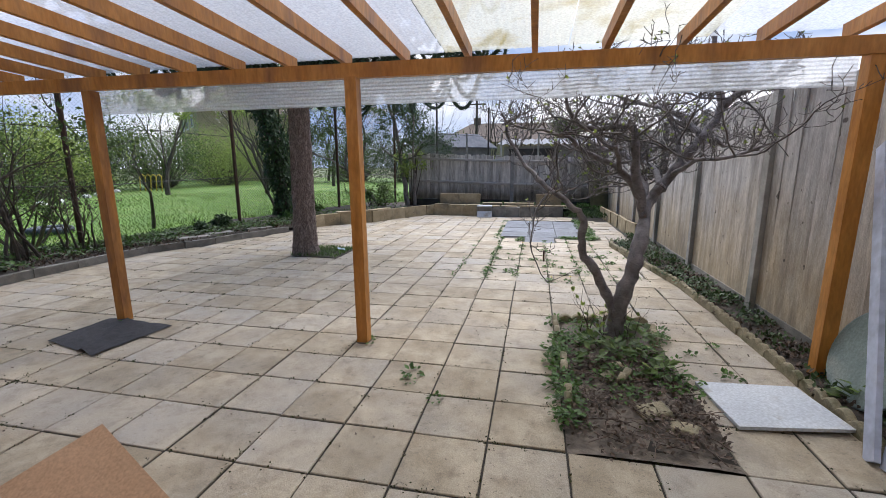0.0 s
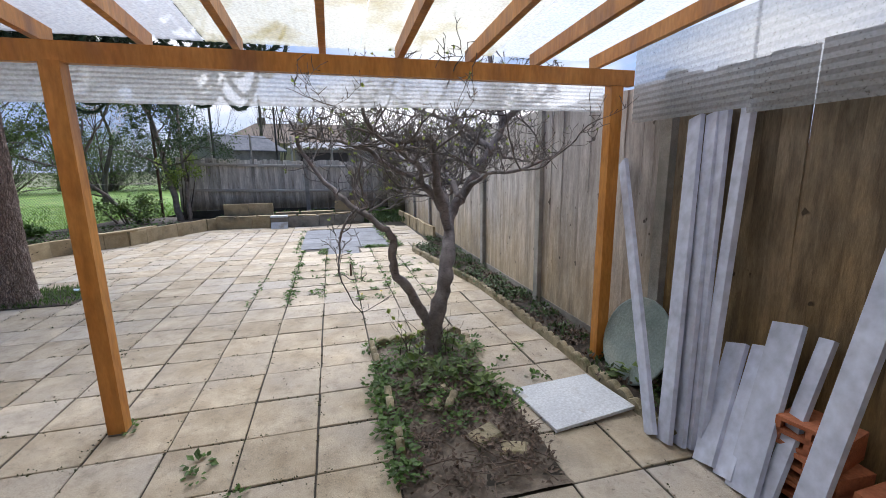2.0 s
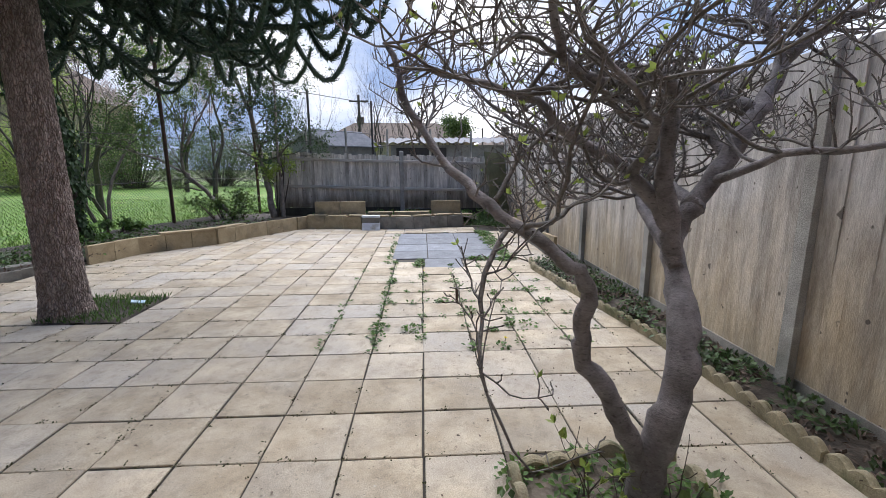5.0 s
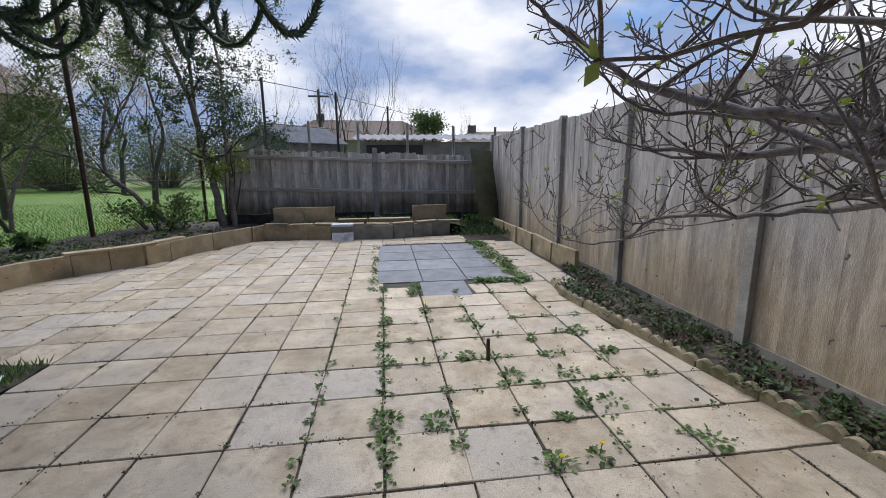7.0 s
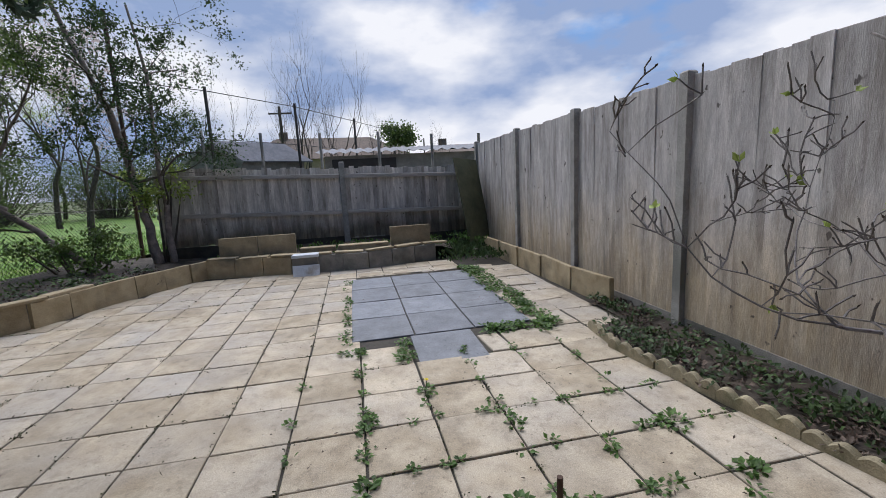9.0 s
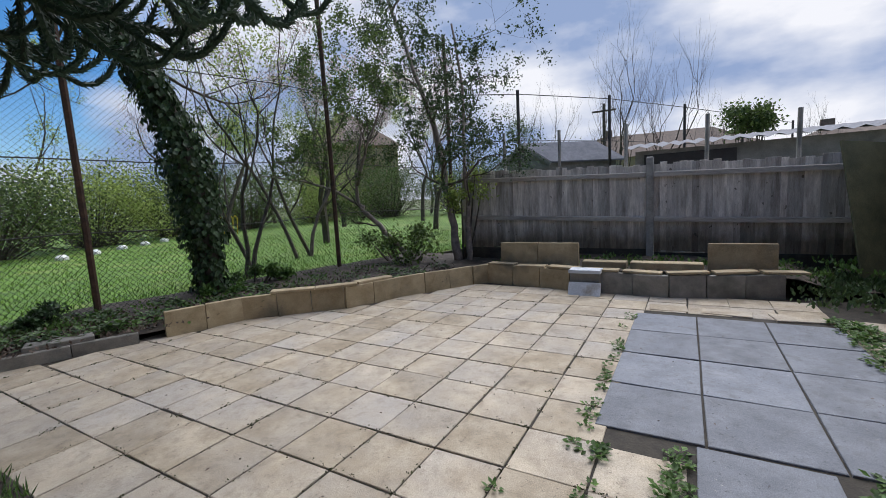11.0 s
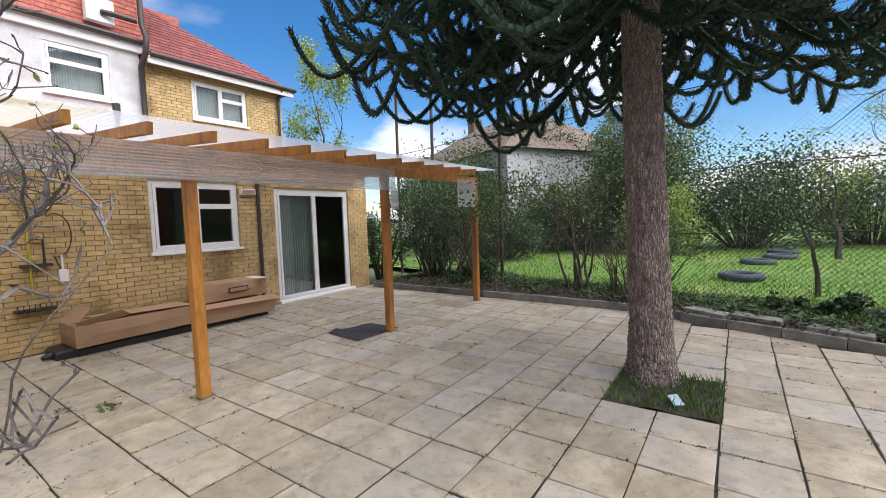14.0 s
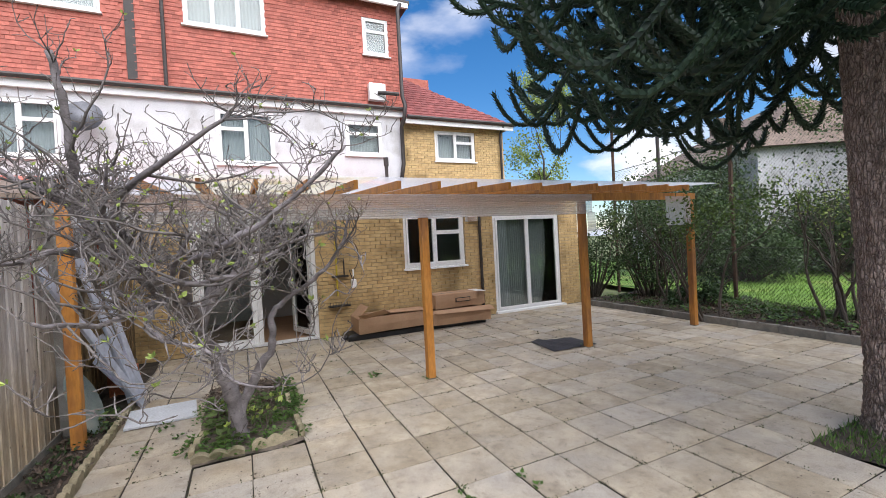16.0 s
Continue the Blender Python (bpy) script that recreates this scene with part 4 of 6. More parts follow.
def window(name, o, y, cols, top_light=(), label="", depth=0.07, frame_w=0.065, sill=True, curtain=False, group="house windows"):
    """A white plastic window or door: outer frame, mullions, panes, sill. cols: shares of the width."""
    x0, x1, z0, z1 = o
    th = thing(name, ((x0 + x1) / 2, y, z0), label, "door" if "door" in name else "window", group, "structure")
    g = Geo().box(x0, x0 + frame_w, y - depth, y, z0, z1).box(x1 - frame_w, x1, y - depth, y, z0, z1).box(x0 + frame_w, x1 - frame_w, y - depth, y, z0, z0 + frame_w).box(x0 + frame_w, x1 - frame_w, y - depth, y, z1 - frame_w, z1)
    part("window_frame", g, "upvc", th)
    x, total = x0 + frame_w, sum(cols)
    inner = x1 - x0 - 2 * frame_w
    for k, c in enumerate(cols):
        w = inner * c / total
        xa, xb = x + 0.005, x + w - 0.005
        if k < len(cols) - 1:
            part("mullion", Geo().box(x + w - 0.03, x + w + 0.03, y - depth + 0.004, y + 0.006, z0 + frame_w, z1 - frame_w), "upvc", th)
        split = z1 - frame_w - 0.3 * (z1 - z0) if k in top_light else None
        for za, zb in (((z0 + frame_w, split), (split, z1 - frame_w)) if split else ((z0 + frame_w, z1 - frame_w),)):
            s = 0.045
            g = Geo().box(xa, xa + s, y - 0.05, y + 0.012, za, zb).box(xb - s, xb, y - 0.05, y + 0.012, za, zb).box(xa + s, xb - s, y - 0.05, y + 0.012, za, za + s).box(xa + s, xb - s, y - 0.05, y + 0.012, zb - s, zb)
            sash = part("sash", g, "upvc", th)
            pane = part("pane", Geo().box(xa + s, xb - s, y - 0.028, y - 0.02, za + s, zb - s), "glass", sash)
            pane.visible_shadow = False
        x += w
    if curtain:
        part("curtain", Geo().add([p for k in range(41) for p in ((x0 + 0.1 + (x1 - x0 - 0.2) * k / 40, y - 0.16 + 0.015 * (k % 2), z0 + 0.06), (x0 + 0.1 + (x1 - x0 - 0.2) * k / 40, y - 0.16 + 0.015 * (k % 2), z1 - 0.05))], [(2 * k, 2 * k + 2, 2 * k + 3, 2 * k + 1) for k in range(40)]), "net", th)
    if sill:
        part("window_sill", Geo().box(x0 - 0.04, x1 + 0.04, y - 0.02, y + 0.09, z0 - 0.045, z0 - 0.002, c=0.008), "upvc", th)
    return th


window("window_1", OPEN[1], -0.12, (1, 1), (0,), "white plastic kitchen window with dark panes in the brick wall")
pd = window("patio_door", OPEN[2], -0.12, (1, 1), (), "closed white sliding patio door with a long pale sill", frame_w=0.08, sill=False)
part("threshold", Geo().box(-6.87, -4.8, -0.1, 0.03, -0.01, 0.05, c=0.01), "upvc", pd)
# grey sheet added behind the glass for curtains and the grey reflection
part("blind", Geo().add([p for k in range(61) for p in ((-6.75 + 1.83 * k / 60, -0.25 + 0.02 * (k % 2), 0.05), (-6.75 + 1.83 * k / 60, -0.25 + 0.02 * (k % 2), 2.3))], [(2 * k, 2 * k + 2, 2 * k + 3, 2 * k + 1) for k in range(60)]), "blind", pd, "pleated grey sheet standing for curtains and grey reflection in the panes")
part("curtain", Geo().add([p for k in range(13) for p in ((-5.3 + 0.3 * k / 12, -0.215 + 0.02 * (k % 2), 0.05), (-5.3 + 0.3 * k / 12, -0.215 + 0.02 * (k % 2), 2.3))], [(2 * k, 2 * k + 2, 2 * k + 3, 2 * k + 1) for k in range(12)]), "net", pd, "pale hanging curtain")
fd = thing("french_door", (0.35, -0.12, 0.02), "white plastic garden door, one leaf standing open inwards", "door", kind="structure")
x0, x1, z0, z1 = OPEN[0]
part("door_frame", Geo().box(x0, x0 + 0.08, -0.2, -0.12, z0, z1).box(x1 - 0.08, x1, -0.2, -0.12, z0, z1).box(x0 + 0.08, x1 - 0.08, -0.2, -0.12, z1 - 0.08, z1).box(x0, x1, -0.2, -0.1, z0 - 0.02, z0 + 0.03).box(0.3, 0.38, -0.2, -0.12, z0 + 0.03, z1 - 0.08), "upvc", fd)
def leaf_door(m, w, h):
    g = Geo().box(0, 0.09, -0.03, 0.03, 0, h, m).box(w - 0.09, w, -0.03, 0.03, 0, h, m).box(0.09, w - 0.09, -0.03, 0.03, 0, 0.1, m).box(0.09, w - 0.09, -0.03, 0.03, h - 0.1, h, m)
    d = part("door_leaf", g, "upvc", fd)
    p = part("pane", Geo().box(0.09, w - 0.09, -0.005, 0.005, 0.1, h - 0.1, m), "glass", d)
    p.visible_shadow = False
    part("door_handle", Geo().box(w - 0.07, w - 0.03, 0.03, 0.06, 1.0, 1.16, m, 0.008), "upvc", d)
leaf_door(pose(0.385, -0.16, 0.055), 0.95, 2.24)
leaf_door(pose(-0.62, -0.22, 0.055, 0, 0, -72), 0.9, 2.24)
window("window_2", UP[0], -3.62, (1, 1), (1,), "white plastic upper window in the rendered wall", curtain=True)
window("window_3", UP[1], -3.62, (1,), (0,), "small white plastic upper window with a pale blind", curtain=True)
window("window_4", BW[0], -3.62, (1, 1), (0,), "white plastic bedroom window in yellow brick", curtain=True)
window("window_5", UP[2], -3.62, (1, 1), (0,), "white plastic upper window behind bare branches", curtain=True)
window("window_6", DZ[0], -3.86, (1, 1, 1), (), "white plastic dormer window in red tiles", curtain=True)
window("window_7", DZ[1], -3.86, (1,), (0,), "small white plastic dormer window in red tiles", curtain=True)
window("window_8", DZ[2], -3.86, (1, 1), (), "white plastic dormer window of the next house", curtain=True)

# ---- pergola ----
perg = thing("pergola", (-2, 2, 0), "lean-to pergola of orange-stained timber with clear ribbed plastic roof", "pergola")
for x, y in ((-6.85, 3.46), (-4.27, 3.47), (-1.57, 3.45), (2.06, 3.5)):
    post = part("post", Geo().beam((x, y, -0.02), (x + jit(0.01), y, 2.3), 0.1, 0.1, (0, 1, 0), 0.006), "timber", perg)
    part("post_foot", Geo().box(x - 0.052, x + 0.052, y - 0.052, y + 0.052, -0.01, 0.012), "kerb", post)
part("front_beam", Geo().beam((-7.0, 3.45, 2.37), (2.2, 3.47, 2.34), 0.06, 0.115), "timber", perg)
part("wall_plate", Geo().beam((-7.0, -0.04, 2.62), (2.2, -0.04, 2.6), 0.05, 0.12), "timber", perg)
RAFT = [2.0 - 0.53 * k for k in range(17)]
for x in RAFT:
    part("rafter", Geo().beam((x, -0.03, 2.72), (x, 3.72, 2.49), 0.045, 0.1), "timber", perg)
for k in range(9):
    xa = 2.2 - 1.03 * k
    g = Geo()
    for s in range(35):
        x0_ = xa - 1.02 + 1.02 * s / 34
        g.v += [(x0_, -0.09, 2.785 + 0.004 * (s % 2)), (x0_, 3.85, 2.545 + 0.004 * (s % 2)), (x0_, 3.85, 2.555 + 0.004 * (s % 2)), (x0_, -0.09, 2.795 + 0.004 * (s % 2))]
        if s:
            b0 = 4 * (s - 1)
            g.f += [(b0, b0 + 1, b0 + 5, b0 + 4), (b0 + 3, b0 + 7, b0 + 6, b0 + 2)]
    part("roof_sheet", g, "poly_algae" if k in (1, 2) else "poly", perg, "algae-stained ribbed sheet" if k in (1, 2) else "clear ribbed sheet")


def ribbed(xa, xb, z0, z1, y, n, mat, name, m=None, label=""):
    """A hanging sheet with level ribs."""
    g = Geo()
    for s in range(n + 1):
        z = z0 + (z1 - z0) * s / n
        o = 0.006 if s % 2 else 0
        g.v += [(xa, y + o, z), (xb, y + o, z), (xb, y + o + 0.005, z), (xa, y + o + 0.005, z)]
        if s:
            b0 = 4 * (s - 1)
            g.f += [(b0, b0 + 1, b0 + 5, b0 + 4), (b0 + 3, b0 + 7, b0 + 6, b0 + 2)]
    if m is not None:
        g.v = [tuple(m @ Vector(p)) for p in g.v]
    part(name, g, mat, perg, label)


for xa, xb in ((-4.42, -3.75), (-3.78, -1.65), (-1.68, 0.2), (0.17, 2.0)):
    ribbed(xa, xb, 2.1 + jit(0.01), 2.4, 3.535, 22, "valance", "valance")
ribbed(-4.47, -4.3, 1.82, 2.12, 3.545, 14, "valance", "valance_scrap")
ribbed(-6.75, -6.1, 1.85, 2.36, 3.55, 4, "valance", "end_panel")
rot = pose(2.25, 0, 0, 0, 0, 90)
for xa, xb, za, zb in ((-0.05, 1.0, 1.9, 2.5), (0.95, 2.45, 1.97, 2.62), (2.42, 3.4, 2.0, 2.55)):
    ribbed(xa, xb, za, zb, 0.06 + 0.01 * (xa > 1), 26, "side_sheet", "side_sheet", rot)

# ---- loose things on the patio ----
def plank(base, top, w, t, label="long blue-grey plank leaning against the fence"):
    b_, t_ = Vector(base), Vector(top)
    single("plank", Geo().beam(b_ + Vector((0, 0, 0.012)), t_, t, w, (0.2, 1, 0), 0.003), "deck", b_, label, "plank", "leaning planks")


plank((1.74, 2.46, 0), (2.24, 3.56, 1.71), 0.1, 0.03)
plank((1.77, 2.38, 0), (2.23, 2.84, 1.99), 0.12, 0.03)
plank((1.83, 2.33, 0), (2.24, 2.72, 2.0), 0.1, 0.03)
plank((1.87, 2.3, 0), (2.24, 2.64, 2.01), 0.09, 0.03)
plank((1.9, 2.26, 0), (2.25, 2.49, 2.04), 0.08, 0.04)
plank((1.84, 2.16, 0), (2.2, 2.34, 0.62), 0.14, 0.03, "short blue-grey plank leaning against the fence")
plank((1.85, 2.04, 0), (2.22, 2.2, 0.66), 0.12, 0.03, "short blue-grey plank leaning against the fence")
plank((1.84, 1.93, 0), (2.22, 2.08, 0.84), 0.18, 0.03, "short broad blue-grey plank leaning against the fence")
plank((1.87, 1.83, 0), (2.24, 1.9, 0.82), 0.08, 0.03, "short blue-grey plank leaning against the fence")
plank((1.9, 1.68, 0), (2.24, 1.67, 1.4), 0.13, 0.03)
single("round_table_top", Geo().tube([(2.105 + 0.94 * t_, 3.1, 0.34 - 0.34 * t_) for t_ in (-0.012, -0.009, 0.009, 0.012)], [0.335, 0.345, 0.345, 0.335], 40), "disc", (2.1, 3.1, 0.0), "round green-grey table top leaning against the fence", "table top")
single("flat_board", Geo().add([(1.12, 3.2, 0.004), (1.18, 2.64, 0.01), (1.82, 2.71, 0.03), (1.78, 3.24, 0.012), (1.12, 3.2, 0.026), (1.18, 2.64, 0.032), (1.82, 2.71, 0.052), (1.78, 3.24, 0.034)], [(3, 2, 1, 0), (4, 5, 6, 7), (0, 1, 5, 4), (1, 2, 6, 5), (2, 3, 7, 6), (3, 0, 4, 7)]), "board", (1.5, 2.9, 0.02), "pale grey square board lying on the paving", "board")
for k, (x, y, z, r) in enumerate(((2.1, 1.75, 0.0, 4), (2.1, 1.75, 0.15, -3), (2.08, 1.4, 0.0, 6), (2.1, 1.42, 0.15, 2), (2.12, 1.8, 0.3, 12))):
    g, m = Geo(), pose(x, y, z, 0, 0, r)
    for za, zb in ((0, 0.02), (0.06, 0.085), (0.125, 0.145)):
        g.box(-0.11, 0.11, -0.14, 0.14, za, zb, m)
    for ya in (-0.14, -0.012, 0.116):
        g.box(-0.11, 0.11, ya, ya + 0.024, 0.02, 0.125, m)
    single("hollow_brick", g, "redbrick", (x, y, z), "red hollow clay block stacked by the fence", "brick", "hollow blocks")
g = Geo()
for k in range(15):
    for s in range(15):
        u, v = k / 14, s / 14
        x = (-4.47 * (1 - u) + -3.73 * u) * (1 - v) + (-4.47 * (1 - u) + -3.64 * u) * v
        y = (2.86 * (1 - u) + 2.68 * u) * (1 - v) + (3.46 * (1 - u) + 3.42 * u) * v
        g.v.append((x, y, 0.01 + 0.02 * abs(noise.noise((u * 3, v * 3, 5))) + 0.035 * max(0, 1 - abs(u + v * 0.5 - 0.8) * 9)))
        if k and s:
            g.f.append(((k - 1) * 15 + s - 1, k * 15 + s - 1, k * 15 + s, (k - 1) * 15 + s))
single("doormat", g, "mat", (-4.05, 3.1, 0), "crumpled dark grey mat lying at the foot of a post", "mat", smooth=True)
def carton(g, x0, x1, y0, y1, z0, z1, m=None):
    """A box of board with softened, slightly bulged sides."""
    n, rings = 7, []
    for z, o in ((z0, -0.004), (z0 + (z1 - z0) * 0.5, 0.008), (z1 - 0.008, 0.0), (z1, -0.008)):
        ring = []
        for (ax, ay), (bx, by) in zip(((x0, y0), (x1, y0), (x1, y1), (x0, y1)), ((x1, y0), (x1, y1), (x0, y1), (x0, y0))):
            for k in range(n):
                u = k / n
                b_ = o * math.sin(math.pi * u) * 2 + rnd.uniform(-0.003, 0.003)
                x, y = ax + (bx - ax) * u, ay + (by - ay) * u
                nx_, ny_ = (0, -1 if ay == y0 else 1) if ay == by else (1 if ax == x1 else -1, 0)
                ring.append((x + nx_ * b_, y + ny_ * b_, z + rnd.uniform(-0.004, 0.004)))
        rings.append(ring)
    v = [p for ring in rings for p in ring]
    c = 4 * n
    f = [(r * c + i, r * c + (i + 1) % c, (r + 1) * c + (i + 1) % c, (r + 1) * c + i) for r in range(3) for i in range(c)]
    f += [tuple(range(c - 1, -1, -1)), tuple(range(3 * c, 4 * c))]
    return g.add([tuple(m @ Vector(p)) for p in v] if m is not None else v, f)


def flap(a, b, c, d, t=0.006):
    """A sheet of board between four corners."""
    q = [Vector(p) for p in (a, b, c, d)]
    nv = (q[1] - q[0]).cross(q[3] - q[0]).normalized() * t
    return Geo().add([tuple(p) for p in q] + [tuple(p + nv) for p in q], [(3, 2, 1, 0), (4, 5, 6, 7), (0, 1, 5, 4), (1, 2, 6, 5), (2, 3, 7, 6), (3, 0, 4, 7)])


lb = thing("long_box", (-2.0, 0.45, 0), "long battered brown cardboard box with an open end flap", "cardboard box")
part("carton", carton(Geo(), -2.78, -1.3, 0.12, 0.74, 0.11, 0.4, pose(0, 0, 0, 0, 0.6, 0.8)), "card", lb)
part("lid_flap", flap((-2.76, 0.14, 0.43), (-1.55, 0.14, 0.43), (-1.6, 0.7, 0.47), (-2.76, 0.72, 0.44)), "card", lb)
part("end_flap", flap((-1.3, 0.14, 0.41), (-1.3, 0.74, 0.41), (-1.52, 0.66, 0.62), (-1.5, 0.16, 0.62)), "card", lb, "raised end flap")
part("end_flap", flap((-1.68, 1.17, 0.62), (-1.22, 1.00, 0.52), (-1.41, 0.76, 0.42), (-1.87, 0.93, 0.50)), "card", lb, "torn flap standing out")
part("base_wrap", Geo().box(-4.1, -1.12, 0.14, 0.62, 0.0, 0.115, c=0.03), "black", lb, "black plastic under the box")
part("wrap_end", Geo().tube([(-1.32, 0.3, 0.05), (-1.16, 0.42, 0.06), (-1.02, 0.5, 0.05)], [0.05, 0.055, 0.03], 8), "black", lb, "bunched black plastic", smooth=True)
ub = thing("under_box", (-3.45, 0.45, 0.11), "flattened brown cardboard box with a torn open lid", "cardboard box")
part("carton", carton(Geo(), -4.16, -2.82, 0.12, 0.72, 0.115, 0.36, pose(0, 0, 0, 0, -0.5, -0.5)), "card", ub)
part("lid_flap", flap((-4.18, 0.7, 0.375), (-2.84, 0.7, 0.385), (-2.86, 0.84, 0.33), (-4.2, 0.86, 0.3)), "card", ub, "lid flap hanging over the front")
sb = thing("small_box", (-3.55, 0.45, 0.38), "brown cardboard box lying on the flattened box", "cardboard box")
part("carton", carton(Geo(), -4.12, -2.95, 0.15, 0.62, 0.39, 0.68, pose(0, 0, 0, 0, 0, 0.8)), "card", sb)
part("lid_seam", Geo().box(-4.08, -2.98, 0.355, 0.365, 0.68, 0.684), "kerb", sb)
part("tape", Geo().box(-4.12, -3.92, 0.2, 0.66, 0.681, 0.687), "upvc", sb, "pale packing tape")
part("print", Geo().box(-3.75, -3.4, 0.606, 0.616, 0.5, 0.59), "black", sb, "dark printed mark")
part("print_inner", Geo().box(-3.73, -3.42, 0.617, 0.62, 0.515, 0.575), "card", sb)
single("iron_stake", Geo().tube([(0.1, 7.15, -0.05), (0.1, 7.15, 0.19)], 0.015, 8), "steel", (0.1, 7.15, 0), "short rusty iron stake in the paving", "stake")
# fittings on the brick wall
lamp = thing("wall_light", (-4.2, -0.05, 2.26), "white slatted wall light above the window", "wall light")
part("housing", Geo().box(-4.38, -4.1, -0.09, 0.0, 2.22, 2.33, c=0.01), "upvc", lamp)
for k in range(4):
    part("slat", Geo().box(-4.36, -4.12, 0.001, 0.012, 2.235 + 0.024 * k, 2.245 + 0.024 * k), "card", lamp)
gas = thing("gas_pipe", (-1.1, -0.05, 0.6), "yellow gas pipe with grey fittings on the brick wall", "pipe")
part("riser", Geo().tube([(-1.1, -0.05, 0.8), (-1.1, -0.05, 1.9), (-1.1, -0.05, 2.2)], 0.016, 8), "yellow", gas)
part("branch", Geo().tube([(-1.1, -0.05, 1.55), (-1.25, -0.05, 1.55), (-1.25, -0.05, 1.2)], 0.014, 8), "pipe", gas)
part("bracket", Geo().box(-1.32, -1.0, -0.08, 0.02, 1.18, 1.22), "pipe", gas)
single("hanging_cable", Geo().tube([(-1.3, -0.06, 2.2)] + [(-1.4 + 0.16 * math.cos(a / 3), -0.05, 1.6 + 0.3 * math.sin(a / 3)) for a in range(3, 16)] + [(-1.42, -0.06, 1.1)], 0.008, 5), "pipe", (-1.4, -0.05, 1.5), "loop of black cable hanging on the wall", "cable")
br = thing("hand_brush", (-1.43, -0.05, 1.0), "pale-handled brush hanging on the brick wall", "brush")
part("brush_head", Geo().box(-1.48, -1.38, -0.08, 0.0, 0.95, 1.12, c=0.015), "upvc", br)
part("brush_stem", Geo().tube([(-1.43, -0.04, 1.12), (-1.43, -0.04, 1.32)], 0.014, 6), "upvc", br)
sh = thing("wall_shelf", (-1.1, 0, 0.6), "small black wire shelf fixed to the brick wall", "shelf")
part("tray", Geo().box(-1.32, -0.9, -0.08, 0.1, 0.6, 0.625), "black", sh)
for k in range(8):
    part("wire", Geo().tube([(-1.3 + 0.055 * k, 0.1, 0.6), (-1.3 + 0.055 * k, 0.11, 0.7)], 0.006, 5), "black", sh)

# ---- trees ----
def grow(g, lv, p, d, length, r, depth, rr, up=0.25, bend=0.35, split=(2, 3), shrink=0.72, sides=6):
    """A limb that bends and forks; lv takes the twig ends."""
    pts, rad, n = [Vector(p)], [r], 4
    d = Vector(d).normalized()
    for k in range(n):
        d = (d + Vector((rr.uniform(-bend, bend), rr.uniform(-bend, bend), rr.uniform(-bend, bend) + up * 0.3))).normalized()
        pts.append(pts[-1] + d * length / n)
        rad.append(r * (1 - 0.4 * (k + 1) / n))
    g.tube(pts, rad, max(3, sides), False)
    if depth == 0:
        lv.append((pts[-1], d))
        lv.append((pts[2], d))
        return
    for k in range(rr.randint(*split)):
        q = pts[-1] if k == 0 else pts[rr.randint(2, n)]
        nd = (d + Vector((rr.uniform(-1, 1), rr.uniform(-1, 1), rr.uniform(-0.6, 1)))* 0.85).normalized()
        grow(g, lv, q, nd, length * shrink * rr.uniform(0.8, 1.15), rad[-1] * (0.9 if k == 0 else 0.65), depth - 1, rr, up, bend, split, shrink, sides - 1)


def rand_dir(rr):
    return Vector((rr.gauss(0, 1), rr.gauss(0, 1), rr.gauss(0, 1))).normalized()


